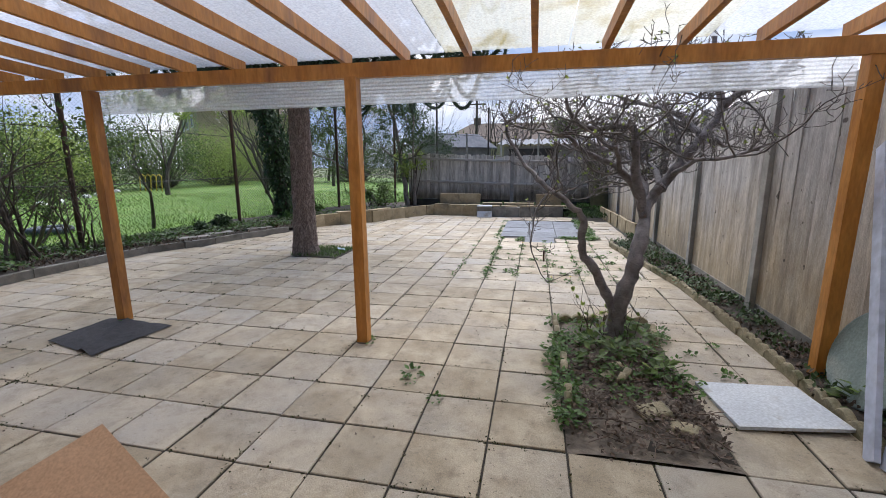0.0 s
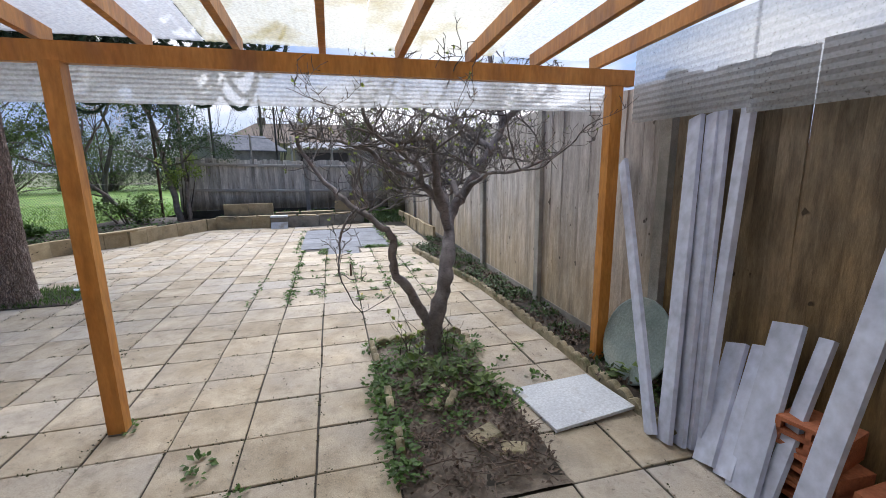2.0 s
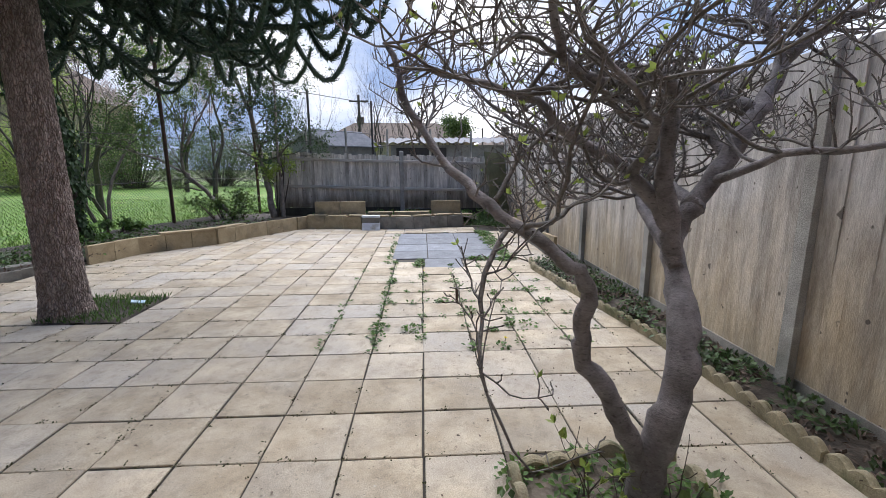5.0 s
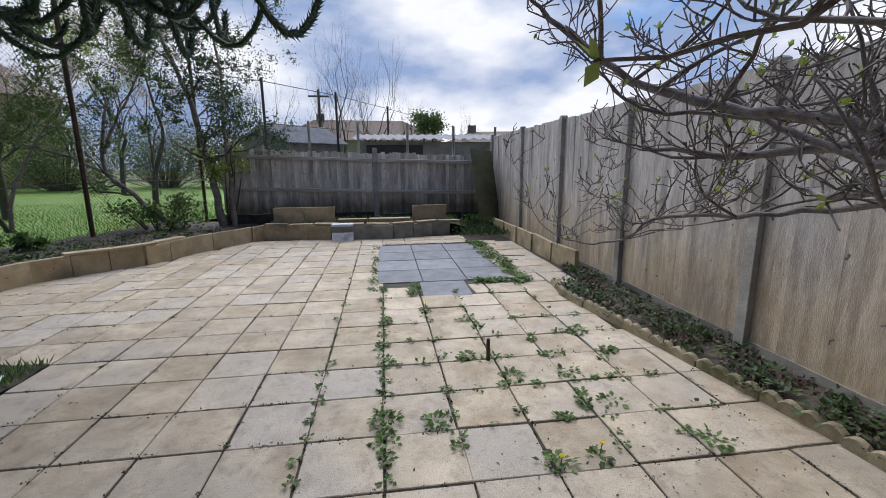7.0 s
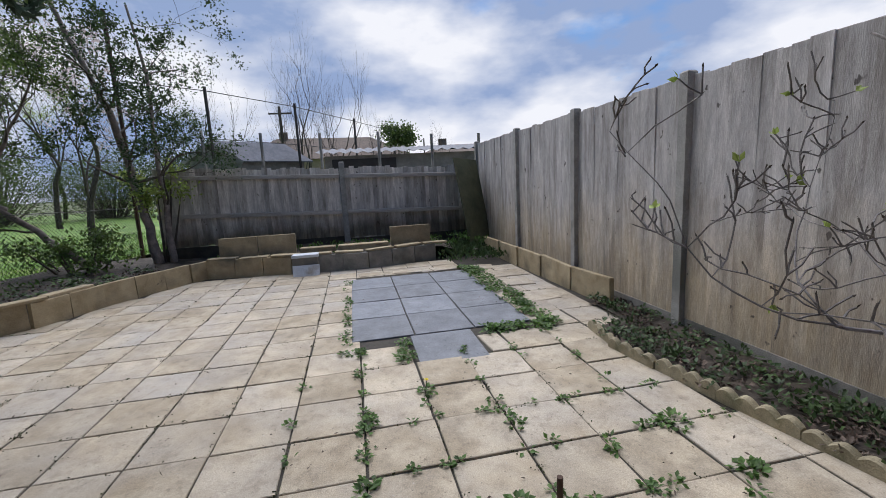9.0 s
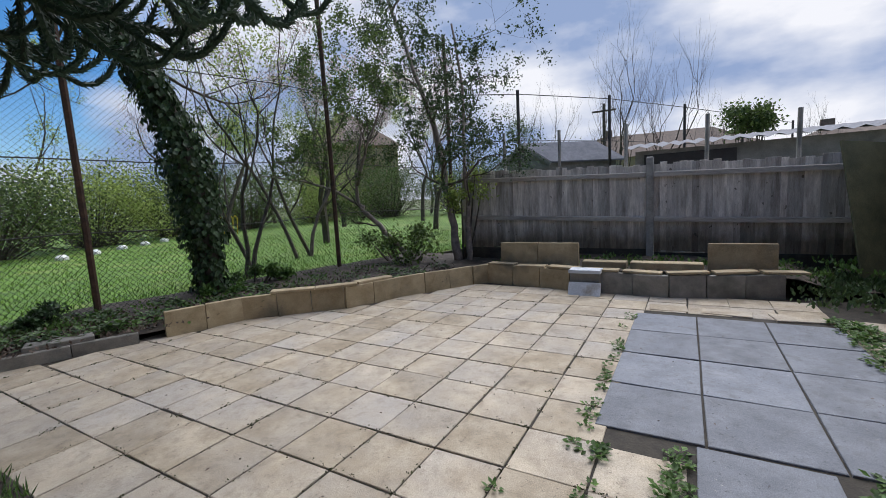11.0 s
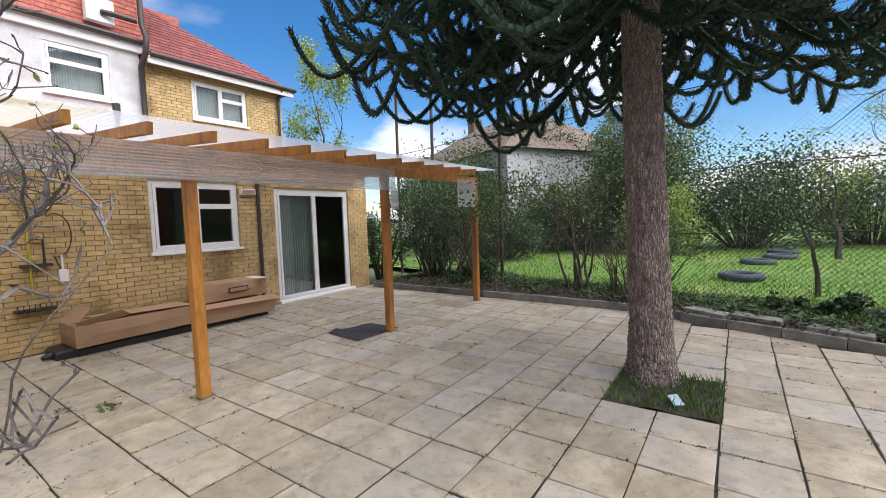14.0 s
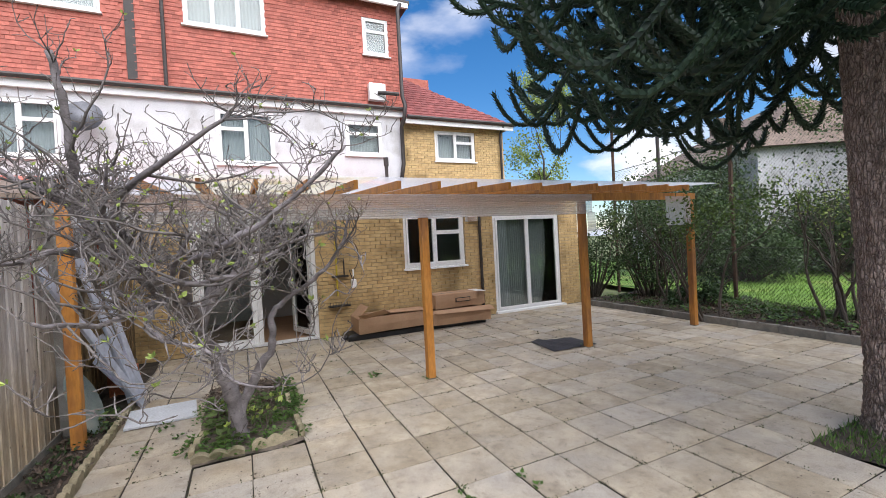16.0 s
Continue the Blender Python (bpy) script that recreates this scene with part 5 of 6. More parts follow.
# bare fruit tree
rr = random.Random(11)
tree = thing("fruit_tree", (0.7, 4.02, 0), "bare grey-barked fruit tree with crooked limbs and opening buds", "tree")
BOUGHS = {
    "stem": ([(0.7, 4.02, -0.05), (0.7, 4.03, 0.14), (0.75, 4.0, 0.42), (0.81, 4.03, 0.66), (0.86, 4.1, 0.85), (0.93, 4.32, 1.05), (1.0, 4.46, 1.22), (1.12, 4.5, 1.38)], 0.082, 0.05),
    "low": ([(0.7, 4.02, 0.16), (0.62, 4.0, 0.36), (0.5, 4.0, 0.6), (0.36, 3.99, 0.82), (0.35, 3.95, 0.98), (0.34, 3.92, 1.13), (0.24, 3.9, 1.23), (0.11, 3.98, 1.34), (-0.06, 4.12, 1.47), (-0.2, 4.25, 1.62), (-0.33, 4.3, 1.82), (-0.42, 4.32, 2.08)], 0.052, 0.012),
    "lead": ([(1.1, 4.5, 1.36), (1.28, 4.53, 1.61), (1.42, 4.58, 1.8), (1.54, 4.63, 1.96), (1.63, 4.69, 2.16), (1.6, 4.84, 2.42), (1.58, 4.95, 2.75), (1.64, 5.0, 3.15)], 0.056, 0.02),
    "fork": ([(1.63, 4.68, 2.12), (1.78, 4.62, 2.26), (1.98, 4.6, 2.36), (2.2, 4.5, 2.55)], 0.038, 0.014),
    "up": ([(0.95, 4.36, 1.08), (0.9, 4.34, 1.3), (0.84, 4.3, 1.5), (0.8, 4.25, 1.72), (0.78, 4.2, 1.88), (0.62, 4.15, 1.93), (0.42, 4.1, 1.9), (0.25, 4.0, 1.95), (0.16, 3.9, 2.1), (0.1, 3.85, 2.3)], 0.048, 0.012),
    "left": ([(0.9, 4.34, 1.28), (0.74, 4.36, 1.5), (0.56, 4.34, 1.62), (0.38, 4.3, 1.7), (0.2, 4.22, 1.84), (-0.02, 4.2, 1.9), (-0.24, 4.1, 1.94)], 0.038, 0.01),
    "back": ([(0.92, 4.3, 1.1), (0.95, 4.7, 1.36), (1.04, 5.1, 1.5), (0.98, 5.5, 1.66), (0.82, 5.85, 1.9)], 0.036, 0.009),
    "back_high": ([(1.28, 4.53, 1.6), (1.3, 4.85, 1.86), (1.36, 5.2, 2.05), (1.24, 5.6, 2.3)], 0.033, 0.009),
    "back_low": ([(0.98, 4.44, 1.2), (1.05, 4.9, 1.42), (1.15, 5.3, 1.46), (1.3, 5.7, 1.42), (1.45, 6.05, 1.5)], 0.034, 0.009),
    "fence_side": ([(1.42, 4.58, 1.78), (1.66, 4.9, 1.84), (1.88, 5.2, 1.78), (2.05, 5.5, 1.9)], 0.03, 0.009),
    "droop": ([(1.12, 5.2, 1.46), (1.1, 5.6, 1.36), (0.95, 5.9, 1.31), (0.76, 6.1, 1.27), (0.62, 6.26, 1.12), (0.44, 6.36, 1.12)], 0.016, 0.005),
    "reach": ([(1.0, 4.46, 1.22), (0.98, 4.9, 1.5), (0.9, 5.3, 1.7), (0.7, 5.65, 1.8), (0.45, 5.9, 1.95), (0.15, 6.05, 2.2), (0.0, 6.1, 2.36)], 0.04, 0.008),
    "reach_low": ([(1.1, 4.5, 1.36), (1.15, 5.0, 1.55), (1.05, 5.4, 1.62), (0.8, 5.75, 1.6), (0.55, 5.95, 1.66)], 0.038, 0.009),
    "reach_high": ([(1.45, 4.6, 1.85), (1.35, 5.0, 2.1), (1.15, 5.4, 2.25), (0.85, 5.7, 2.4), (0.6, 5.8, 2.6)], 0.035, 0.009),
    "front": ([(1.2, 4.5, 1.5), (1.3, 4.2, 1.62), (1.5, 3.95, 1.66), (1.78, 3.8, 1.8)], 0.026, 0.008),
    "front_left": ([(0.7, 4.38, 1.52), (0.6, 4.0, 1.7), (0.45, 3.8, 1.78), (0.2, 3.7, 1.95)], 0.026, 0.008),
}


def knotted(pts, r0, r1, rr, wobble=0.012, cuts=4):
    """A limb's line with small bends and swellings between its points."""
    pts = [Vector(p) for p in pts]
    out = []
    for i in range(len(pts) - 1):
        p0, p1, p2, p3 = pts[max(i - 1, 0)], pts[i], pts[i + 1], pts[min(i + 2, len(pts) - 1)]
        for k in range(cuts):
            u = k / cuts
            out.append(0.5 * (2 * p1 + (p2 - p0) * u + (2 * p0 - 5 * p1 + 4 * p2 - p3) * u * u + (3 * p1 - p0 - 3 * p2 + p3) * u ** 3))
    out.append(pts[-1])
    n = len(out) - 1
    rad = [(r0 + (r1 - r0) * (i / n) ** 0.8) * (1 + rr.uniform(-0.1, 0.16)) for i in range(n + 1)]
    out = [p + Vector((rr.uniform(-1, 1), rr.uniform(-1, 1), rr.uniform(-1, 1))) * wobble * (0 < i < n) for i, p in enumerate(out)]
    return out, rad


twigs, tips = Geo(), []


def spurs(line, rad, rr, count, reach):
    """Crooked side shoots with short knobbly spurs, which mostly turn up."""
    for c in range(count):
        i = rr.randrange(max(1, len(line) // 5), len(line))
        d = rand_dir(rr)
        d.z = d.z * 0.4 + 0.3
        p, r = line[i].copy(), min(rad[i] * 0.6, 0.0055)
        pts, radii = [p.copy()], [r]
        steps = rr.randint(3, 6)
        for k in range(steps):
            d = (d + rand_dir(rr) * 0.42 + Vector((0, 0, 0.16))).normalized()
            p = p + d * reach * rr.uniform(0.6, 1.2) / steps
            pts.append(p.copy())
            radii.append(max(0.0024, r * (1 - 0.5 * (k + 1) / steps)))
        twigs.tube(pts, radii, 4, False)
        tips.append((pts[-1], d.copy()))
        for k in range(1, len(pts)):
            for h in range(rr.randint(0, 2)):
                e = (rand_dir(rr) * 0.9 + Vector((0, 0, 0.55)) + d * 0.3).normalized()
                q = pts[k] + e * rr.uniform(0.025, 0.1)
                twigs.tube([pts[k], pts[k].lerp(q, 0.5) + rand_dir(rr) * 0.008, q], [0.003, 0.0024, 0.0026], 4, False)
                tips.append((q, e))


for key, (pts, r0, r1) in BOUGHS.items():
    line, rad = knotted(pts, r0, r1, rr)
    part("trunk" if key == "stem" else "limb", Geo().tube(line, rad, 12 if r0 > 0.04 else 9), "apple_bark", tree, smooth=True)
    if key == "stem":
        continue
    first = len(line) // (2 if key == "low" else 5)
    spurs(line[first:], rad[first:], rr, 15, 0.34)
    for k in range(7 if key in ("low", "lead", "up", "left") else 6):
        i = rr.randrange(first, len(line))
        d = rand_dir(rr)
        d.z = d.z * 0.35 + 0.12
        p, r = line[i].copy(), min(rad[i] * 0.6, 0.011)
        bough, br_ = [p.copy()], [r]
        steps = 11
        for q in range(steps):
            d = (d + rand_dir(rr) * 0.3 + Vector((0, 0, 0.06 if p.z < 2.3 else -0.08))).normalized()
            p = p + d * rr.uniform(0.06, 0.105)
            if p.x > 2.18:
                d.x = -abs(d.x)
                p.x = 2.18
            if p.x < -0.4:
                d.x = abs(d.x)
                p.x = -0.4
            bough.append(p.copy())
            br_.append(r * (1 - 0.68 * (q + 1) / steps) * rr.uniform(0.9, 1.15))
        part("bough", Geo().tube(bough, br_, 6), "twig_bark", tree, smooth=True)
        spurs(bough, br_, rr, 9, 0.27)
part("twig_growth", twigs, "twig_bark", tree, kind="stuff")
g = Geo()
for p, d in tips:
    g.leaf(p - d * 0.004, rand_dir(rr), (d + rand_dir(rr) * 0.2).normalized(), 0.007, 0.016)
part("bud_growth", g, "bare_bark", tree, kind="stuff")
g = Geo()
for p, d in tips[::16]:
    for s in range(3):
        g.leaf(p, rand_dir(rr), (d + rand_dir(rr) * 0.8).normalized(), 0.018, 0.032)
part("new_foliage", g, "spring", tree, kind="stuff")
g, lv = Geo(), []
for s in range(18):
    grow(g, lv, (0.62 + rr.uniform(-0.25, 0.25), 4.02 + rr.uniform(-0.15, 0.15), 0.0), (rr.uniform(-0.7, 0.3), rr.uniform(-0.4, 0.4), 1), rr.uniform(0.12, 0.3), 0.0045, 1, rr, 0.4, 0.2, (1, 2), 0.7, 4)
part("sucker_growth", g, "bare_bark", tree, kind="stuff")
g = Geo()
for p, d in lv[::3]:
    for s in range(4):
        g.leaf(p, rand_dir(rr), (d + rand_dir(rr) * 0.8).normalized(), 0.03, 0.05)
part("sucker_foliage", g, "spring", tree, kind="stuff")

# monkey puzzle tree
rr = random.Random(5)
mp_ = thing("monkey_puzzle_tree", (-4.2, 7.03, 0), "tall monkey puzzle tree with rough bark and drooping spiky branches", "tree")
g = Geo()
rings, sides = 260, 56
for k in range(rings + 1):
    z = -0.08 + 8.2 * k / rings
    r = (0.2 + 0.06 * math.exp(-max(z, 0) * 5)) * (1 - 0.055 * max(z, 0))
    cx, cy = -4.2 + 0.035 * z, 7.03 - 0.03 * z
    for s in range(sides):
        a_ = 2 * math.pi * s / sides
        e = noise.noise((math.cos(a_) * 3.0, math.sin(a_) * 3.0, z * 4.2))
        e2 = noise.noise((math.cos(a_) * 6, math.sin(a_) * 6, z * 17))
        q = r * (1 + 0.05 * e + 0.05 * (1 - abs(e2) * 4))
        g.v.append((cx + q * math.cos(a_), cy + q * math.sin(a_), z))
    if k:
        b0, b1 = (k - 1) * sides, k * sides
        g.f += [(b0 + s, b0 + (s + 1) % sides, b1 + (s + 1) % sides, b1 + s) for s in range(sides)]
part("trunk", g, "bark", mp_)


def rope(g, pts, r, rr, step=0.04):
    """A branch closely set with pointed leaves that lie forwards."""
    g.tube(pts, [r * 0.55] * (len(pts) - 1) + [r * 0.2], 5, False)
    for p, q in zip(pts, pts[1:]):
        d = q - p
        n = max(1, int(d.length / step))
        y = d.normalized()
        x = y.orthogonal().normalized()
        z = y.cross(x)
        for k in range(n):
            o = p + d * (k / n)
            ph = rr.uniform(0, 6.28)
            for s in range(6):
                an = ph + s * 1.047
                out = x * math.cos(an) + z * math.sin(an)
                tip = o + out * r * 1.25 + y * r * 0.95
                sd = y.cross(out) * r * 0.34
                b_ = o + out * r * 0.3
                k0 = len(g.v)
                g.v += [tuple(b_ - sd), tuple(b_ + sd), tuple(tip)]
                g.f.append((k0, k0 + 1, k0 + 2))


for w in range(17):
    z0_ = 3.6 + 0.29 * w
    reach = 3.15 if w < 5 else 3.15 * (1 - (w - 5) / 18)
    for k in range(8):
        g = Geo()
        an = 2 * math.pi * (k + 0.37 * w) / 8 + rr.uniform(-0.2, 0.2)
        L_ = reach * rr.uniform(0.8, 1.1)
        o = Vector((math.cos(an), math.sin(an), 0))
        sidew = Vector((-o.y, o.x, 0))
        sag = rr.uniform(0.4, 0.66) if w < 6 else rr.uniform(0.1, 0.45)
        curve = rr.uniform(-0.35, 0.35)
        def at(t):
            return Vector((-4.06, 6.92, z0_)) + o * (0.15 + L_ * t) + sidew * curve * t * t + Vector((0, 0, -sag * math.sin(min(t, 1) * 2.4) + (0.5 * (t - 0.72) ** 2 * 6 if t > 0.72 else 0)))
        pts = [at(t / 10) for t in range(11)]
        rope(g, pts, 0.056, rr)
        if w < 12:
            many = 10 if w < 6 else 7
            for s in range(many):
                t = 0.16 + 0.78 * s / many + rr.uniform(-0.03, 0.03)
                sd = sidew * (1 if s % 2 else -1)
                l2 = rr.uniform(0.55, 1.15) * (1.15 - 0.5 * t)
                dp = rr.uniform(0.25, 0.6)
                b_ = at(t)
                rope(g, [b_ + (o * 0.65 + sd * 0.75) * l2 * u + Vector((0, 0, -dp * l2 * math.sin(u * 2.5) + 0.42 * l2 * u ** 4)) for u in (0, 0.17, 0.34, 0.5, 0.66, 0.82, 0.92, 1.0)], 0.048, rr)
        part("branch", g, "needles", mp_)


def leafy(name, label, p, h, r, seed, leaves, leaf_mat, size, bark="bare_bark", stems=1, depth=4, lean=(0, 0), per=3, category="tree", group="", up=0.3):
    """A tree or shrub with forked stems and small separate leaves."""
    rr = random.Random(seed)
    th = thing(name, p, label, category, group)
    g, lv = Geo(), []
    for s in range(stems):
        off = Vector((rr.uniform(-0.3, 0.3), rr.uniform(-0.3, 0.3), -0.05)) if stems > 1 else Vector((0, 0, -0.05))
        grow(g, lv, Vector(p) + off, (lean[0] + rr.uniform(-0.35, 0.35) * (stems > 1), lean[1] + rr.uniform(-0.35, 0.35) * (stems > 1), 1), h * 0.36, r, depth, rr, up, 0.22, (2, 3), 0.72, 6)
    part("branchwork", g, bark, th, kind="stuff")
    if leaves:
        g = Geo()
        for k in range(leaves):
            q, d = lv[rr.randrange(len(lv))]
            g.leaf(q + rand_dir(rr) * rr.random() * size * 4, rand_dir(rr), rand_dir(rr), size * 0.6, size * rr.uniform(0.7, 1.3))
        part("crown", g, leaf_mat, th, kind="stuff")
    return th


def bush(name, label, c, rad, n, size, mat, seed, group="hedge bushes"):
    """A shrub: short stems, and leaves in uneven clumps."""
    rr = random.Random(seed)
    th = thing(name, (c[0], c[1], 0), label, "bush", group)
    g, gs = Geo(), Geo()
    for k in range(max(10, n // 130)):
        a_, el, q = rr.uniform(0, 6.28), rr.uniform(-0.6, 1.0), rr.uniform(0.35, 1.0)
        m = Vector((c[0] + rad[0] * q * math.cos(a_) * math.cos(el), c[1] + rad[1] * q * math.sin(a_) * math.cos(el), max(0.15, c[2] + rad[2] * q * math.sin(el))))
        gs.tube([(c[0] + (m.x - c[0]) * 0.2, c[1] + (m.y - c[1]) * 0.2, -0.05), (c[0] + (m.x - c[0]) * 0.7, c[1] + (m.y - c[1]) * 0.7, m.z * 0.6), m], [0.03, 0.02, 0.006], 4, False)
        s = rr.uniform(0.16, 0.34) * min(rad) 
        for j in range(130):
            p = m + Vector((rr.gauss(0, 1), rr.gauss(0, 1), rr.gauss(0, 0.8))) * s
            if p.z > 0.02:
                g.leaf(p, rand_dir(rr), rand_dir(rr), size * 0.65, size * rr.uniform(0.7, 1.3))
    part("branchwork", gs, "bare_bark", th, kind="stuff")
    part("foliage", g, mat, th, kind="stuff")
    return th


# lawn beyond the mesh fence
g = Geo()
nx, ny = 60, 60
for k in range(ny + 1):
    for s in range(nx + 1):
        y = -12 + 62 * k / ny
        x = chain_x(y) - 0.25 - 40 * (s / nx) ** 1.6
        g.v.append((x, y, 0.05 + 0.05 * noise.noise((x * 0.7, y * 0.7, 4)) + 0.004 * (chain_x(y) - x)))
    if k:
        g.f += [((k - 1) * (nx + 1) + s, k * (nx + 1) + s, k * (nx + 1) + s + 1, (k - 1) * (nx + 1) + s + 1) for s in range(nx)]
single("lawn", g, "lawn", (-12, 10, 0), "open green lawn beyond the mesh fence", "lawn", kind="structure")
rr = random.Random(3)
g = Geo()
for k in range(26000):
    y = rr.uniform(0, 24)
    x = chain_x(y) - 0.3 - 14 * rr.random() ** 2
    g.leaf((x, y, 0.03 + 0.004 * (chain_x(y) - x)), rand_dir(rr), Vector((rr.uniform(-0.5, 0.5), rr.uniform(-0.5, 0.5), 1)).normalized(), 0.02, rr.uniform(0.05, 0.15))
single("lawn_grass", g, "grass", (-11, 10, 0), "long uneven blades of grass on the lawn", "grass", kind="stuff")

# hedges round the lawn
specs = [(-15.5, -2.5, 2.0, 2.6, 2.4, 2.6, "holly"), (-17.5, 1.5, 1.2, 1.8, 2.2, 1.5, "holly"), (-18.5, 4.2, 2.4, 2.2, 2.2, 3.0, "holly"), (-16.8, 5.4, 1.2, 1.0, 1.1, 1.4, "spring"), (-20, 8, 1.8, 2.6, 2.6, 2.3, "holly"), (-13.5, 0.5, 0.9, 1.1, 1.3, 0.9, "holly"), (-22, 4, 3.6, 2.6, 2.6, 2.4, "hedge"), (-19.5, -1.5, 3.4, 2.4, 2.4, 2.4, "holly"), (-22.5, 12, 1.6, 2.8, 3, 2.2, "hedge"), (-24.5, 16, 1.8, 3, 3, 2.6, "spring"),
         (-26, 20.5, 1.8, 3, 3.2, 2.6, "hedge"), (-26, 25.5, 2, 3, 3.4, 2.8, "hedge"), (-25, 31, 2, 3.2, 3.4, 3, "spring"), (-22, 36, 2.2, 3.6, 3, 3.2, "hedge"), (-17, 39, 2.2, 3.6, 3, 3.2, "hedge"), (-12, 39, 2, 3.4, 3, 3, "holly"), (-8, 37, 1.8, 3, 3, 2.6, "hedge")]
for k, (x, y, z, a_, b_, c_, m) in enumerate(specs):
    bush("hedge_bush", "dense mixed hedge bush at the edge of the lawn" if m != "spring" else "bright fresh-leaved hedge bush at the edge of the lawn", (x, y, z), (a_, b_, c_), 13000, 0.12, m, 100 + k)
for k, (x, y, h, n, m) in enumerate(((-19, 6.5, 7, 1800, "spring"), (-22, 1, 8.5, 1800, "hedge"), (-16.5, 10.2, 3.6, 160, "spring"), (-27, 15, 9, 900, "spring"), (-28, 23, 10, 900, "blossom"), (-29, 30, 10, 1200, "hedge"), (-21, 41, 10, 1200, "spring"), (-13, 43, 9, 900, "hedge"), (-14.5, 21, 8, 2200, "blossom"), (-18, 26, 9, 2600, "spring"), (-12, 18.5, 7, 2200, "hedge"), (-19.5, 19.5, 8, 2200, "spring"), (-10.5, 24, 8, 2000, "blossom"), (-15, 30, 9, 2400, "spring"))):
    leafy("lawn_tree", "spring tree with thin new leaves beyond the lawn", (x, y, 0), h, 0.08 + 0.007 * h, 40 + k, int(n * 1.8), m, 0.1, group="lawn trees", depth=5)
# plants along the border
def limbed(name, label, base, lines, seed, leaves, mat, size, depth, reach, spread=4):
    """A tree whose main stems are drawn, with forked branches and small leaves along their upper parts."""
    rr = random.Random(seed)
    th = thing(name, base, label, "tree")
    g, lv = Geo(), []
    for pts, r0, r1 in lines:
        line, rad = knotted(pts, r0, r1, rr, 0.02)
        part("trunk", Geo().tube(line, rad, 10), "pale_bark", th, smooth=True)
        for i in range(len(line) // 3, len(line), 2):
            for k in range(rr.randint(1, spread - 1)):
                d = rand_dir(rr)
                d.z = abs(d.z) * 0.5 + 0.1
                grow(g, lv, line[i], d, reach * rr.uniform(0.6, 1.2), rad[i] * 0.42, depth, rr, 0.2, 0.4, (2, 3), 0.7, 5)
    part("branchwork", g, "bare_bark", th, kind="stuff")
    g = Geo()
    for k in range(leaves):
        q, d = lv[rr.randrange(len(lv))]
        g.leaf(q + rand_dir(rr) * rr.random() ** 2 * size * 6, rand_dir(rr), rand_dir(rr), size * 0.6, size * rr.uniform(0.7, 1.3))
    part("crown", g, mat, th, kind="stuff")
    return th


limbed("border_tree", "slender twin-trunked tree with small dark leaves by the far fence", (-4.6, 15.1, 0.1), [
    ([(-4.66, 15.1, 0.1), (-4.74, 15.1, 0.9), (-4.88, 15.1, 1.8), (-5.0, 15.05, 2.7), (-5.22, 15.0, 3.6), (-5.6, 14.9, 4.8), (-5.9, 14.7, 6.0)], 0.1, 0.03),
    ([(-4.42, 15.15, 0.1), (-4.4, 15.15, 1.0), (-4.44, 15.15, 2.2), (-4.36, 15.1, 3.4), (-4.5, 15.0, 5.0)], 0.07, 0.02)], 61, 17000, "holly", 0.058, 3, 0.85)
limbed("border_tree", "thorny small-leaved tree leaning over the mesh fence", (-5.5, 14.6, 0.1), [
    ([(-5.5, 14.6, 0.1), (-5.85, 14.5, 0.55), (-6.3, 14.3, 1.1), (-6.6, 14.2, 1.5), (-6.6, 14.2, 2.2), (-6.4, 14.2, 3.0)], 0.075, 0.025),
    ([(-6.5, 14.25, 1.4), (-7.1, 14.0, 1.8), (-7.9, 13.6, 2.1), (-8.6, 13.2, 2.2)], 0.04, 0.012),
    ([(-6.6, 14.2, 1.9), (-6.2, 14.0, 2.5), (-5.8, 13.9, 3.0), (-5.4, 13.9, 3.7)], 0.04, 0.012)], 62, 15000, "hedge", 0.052, 3, 0.75)
leafy("border_tree", "bare tangled tree with fine twigs behind the mesh fence", (-8.3, 12.6, 0.1), 6.5, 0.05, 63, 3500, "spring", 0.06, stems=3, depth=5)
leafy("border_tree", "bare tangled tree with pale blossom behind the mesh fence", (-9.6, 15.4, 0.1), 7.5, 0.055, 64, 4000, "blossom", 0.07, stems=3, depth=5)
leafy("border_tree", "bare tangled tree with fine twigs behind the mesh fence", (-9.5, 8.9, 0.1), 2.6, 0.05, 65, 80, "spring", 0.05, stems=1, depth=4)
leafy("border_shrub", "upright brown twiggy shrub in the border", (-8.1, 5.2, 0.1), 2.8, 0.03, 66, 500, "spring", 0.05, stems=8, depth=3, category="shrub")
leafy("border_shrub", "dry brown cut shrub in the border", (-7.9, 6.0, 0.1), 1.6, 0.02, 67, 150, "litter", 0.05, stems=9, depth=3, category="shrub")
leafy("border_shrub", "arching leafy rose bush beside the pergola post", (-8.1, 2.2, 0.1), 3.0, 0.025, 68, 2600, "holly", 0.075, stems=9, depth=3, category="shrub")
leafy("border_shrub", "arching leafy shrub near the house corner", (-8.5, 1.0, 0.1), 2.9, 0.025, 69, 2600, "holly", 0.075, stems=8, depth=3, category="shrub")
leafy("climber", "leafy climber over the end of the pergola", (-7.3, 3.6, 0.1), 3.5, 0.03, 70, 1700, "hedge", 0.07, stems=3, depth=3, category="climber", lean=(0.12, 0))
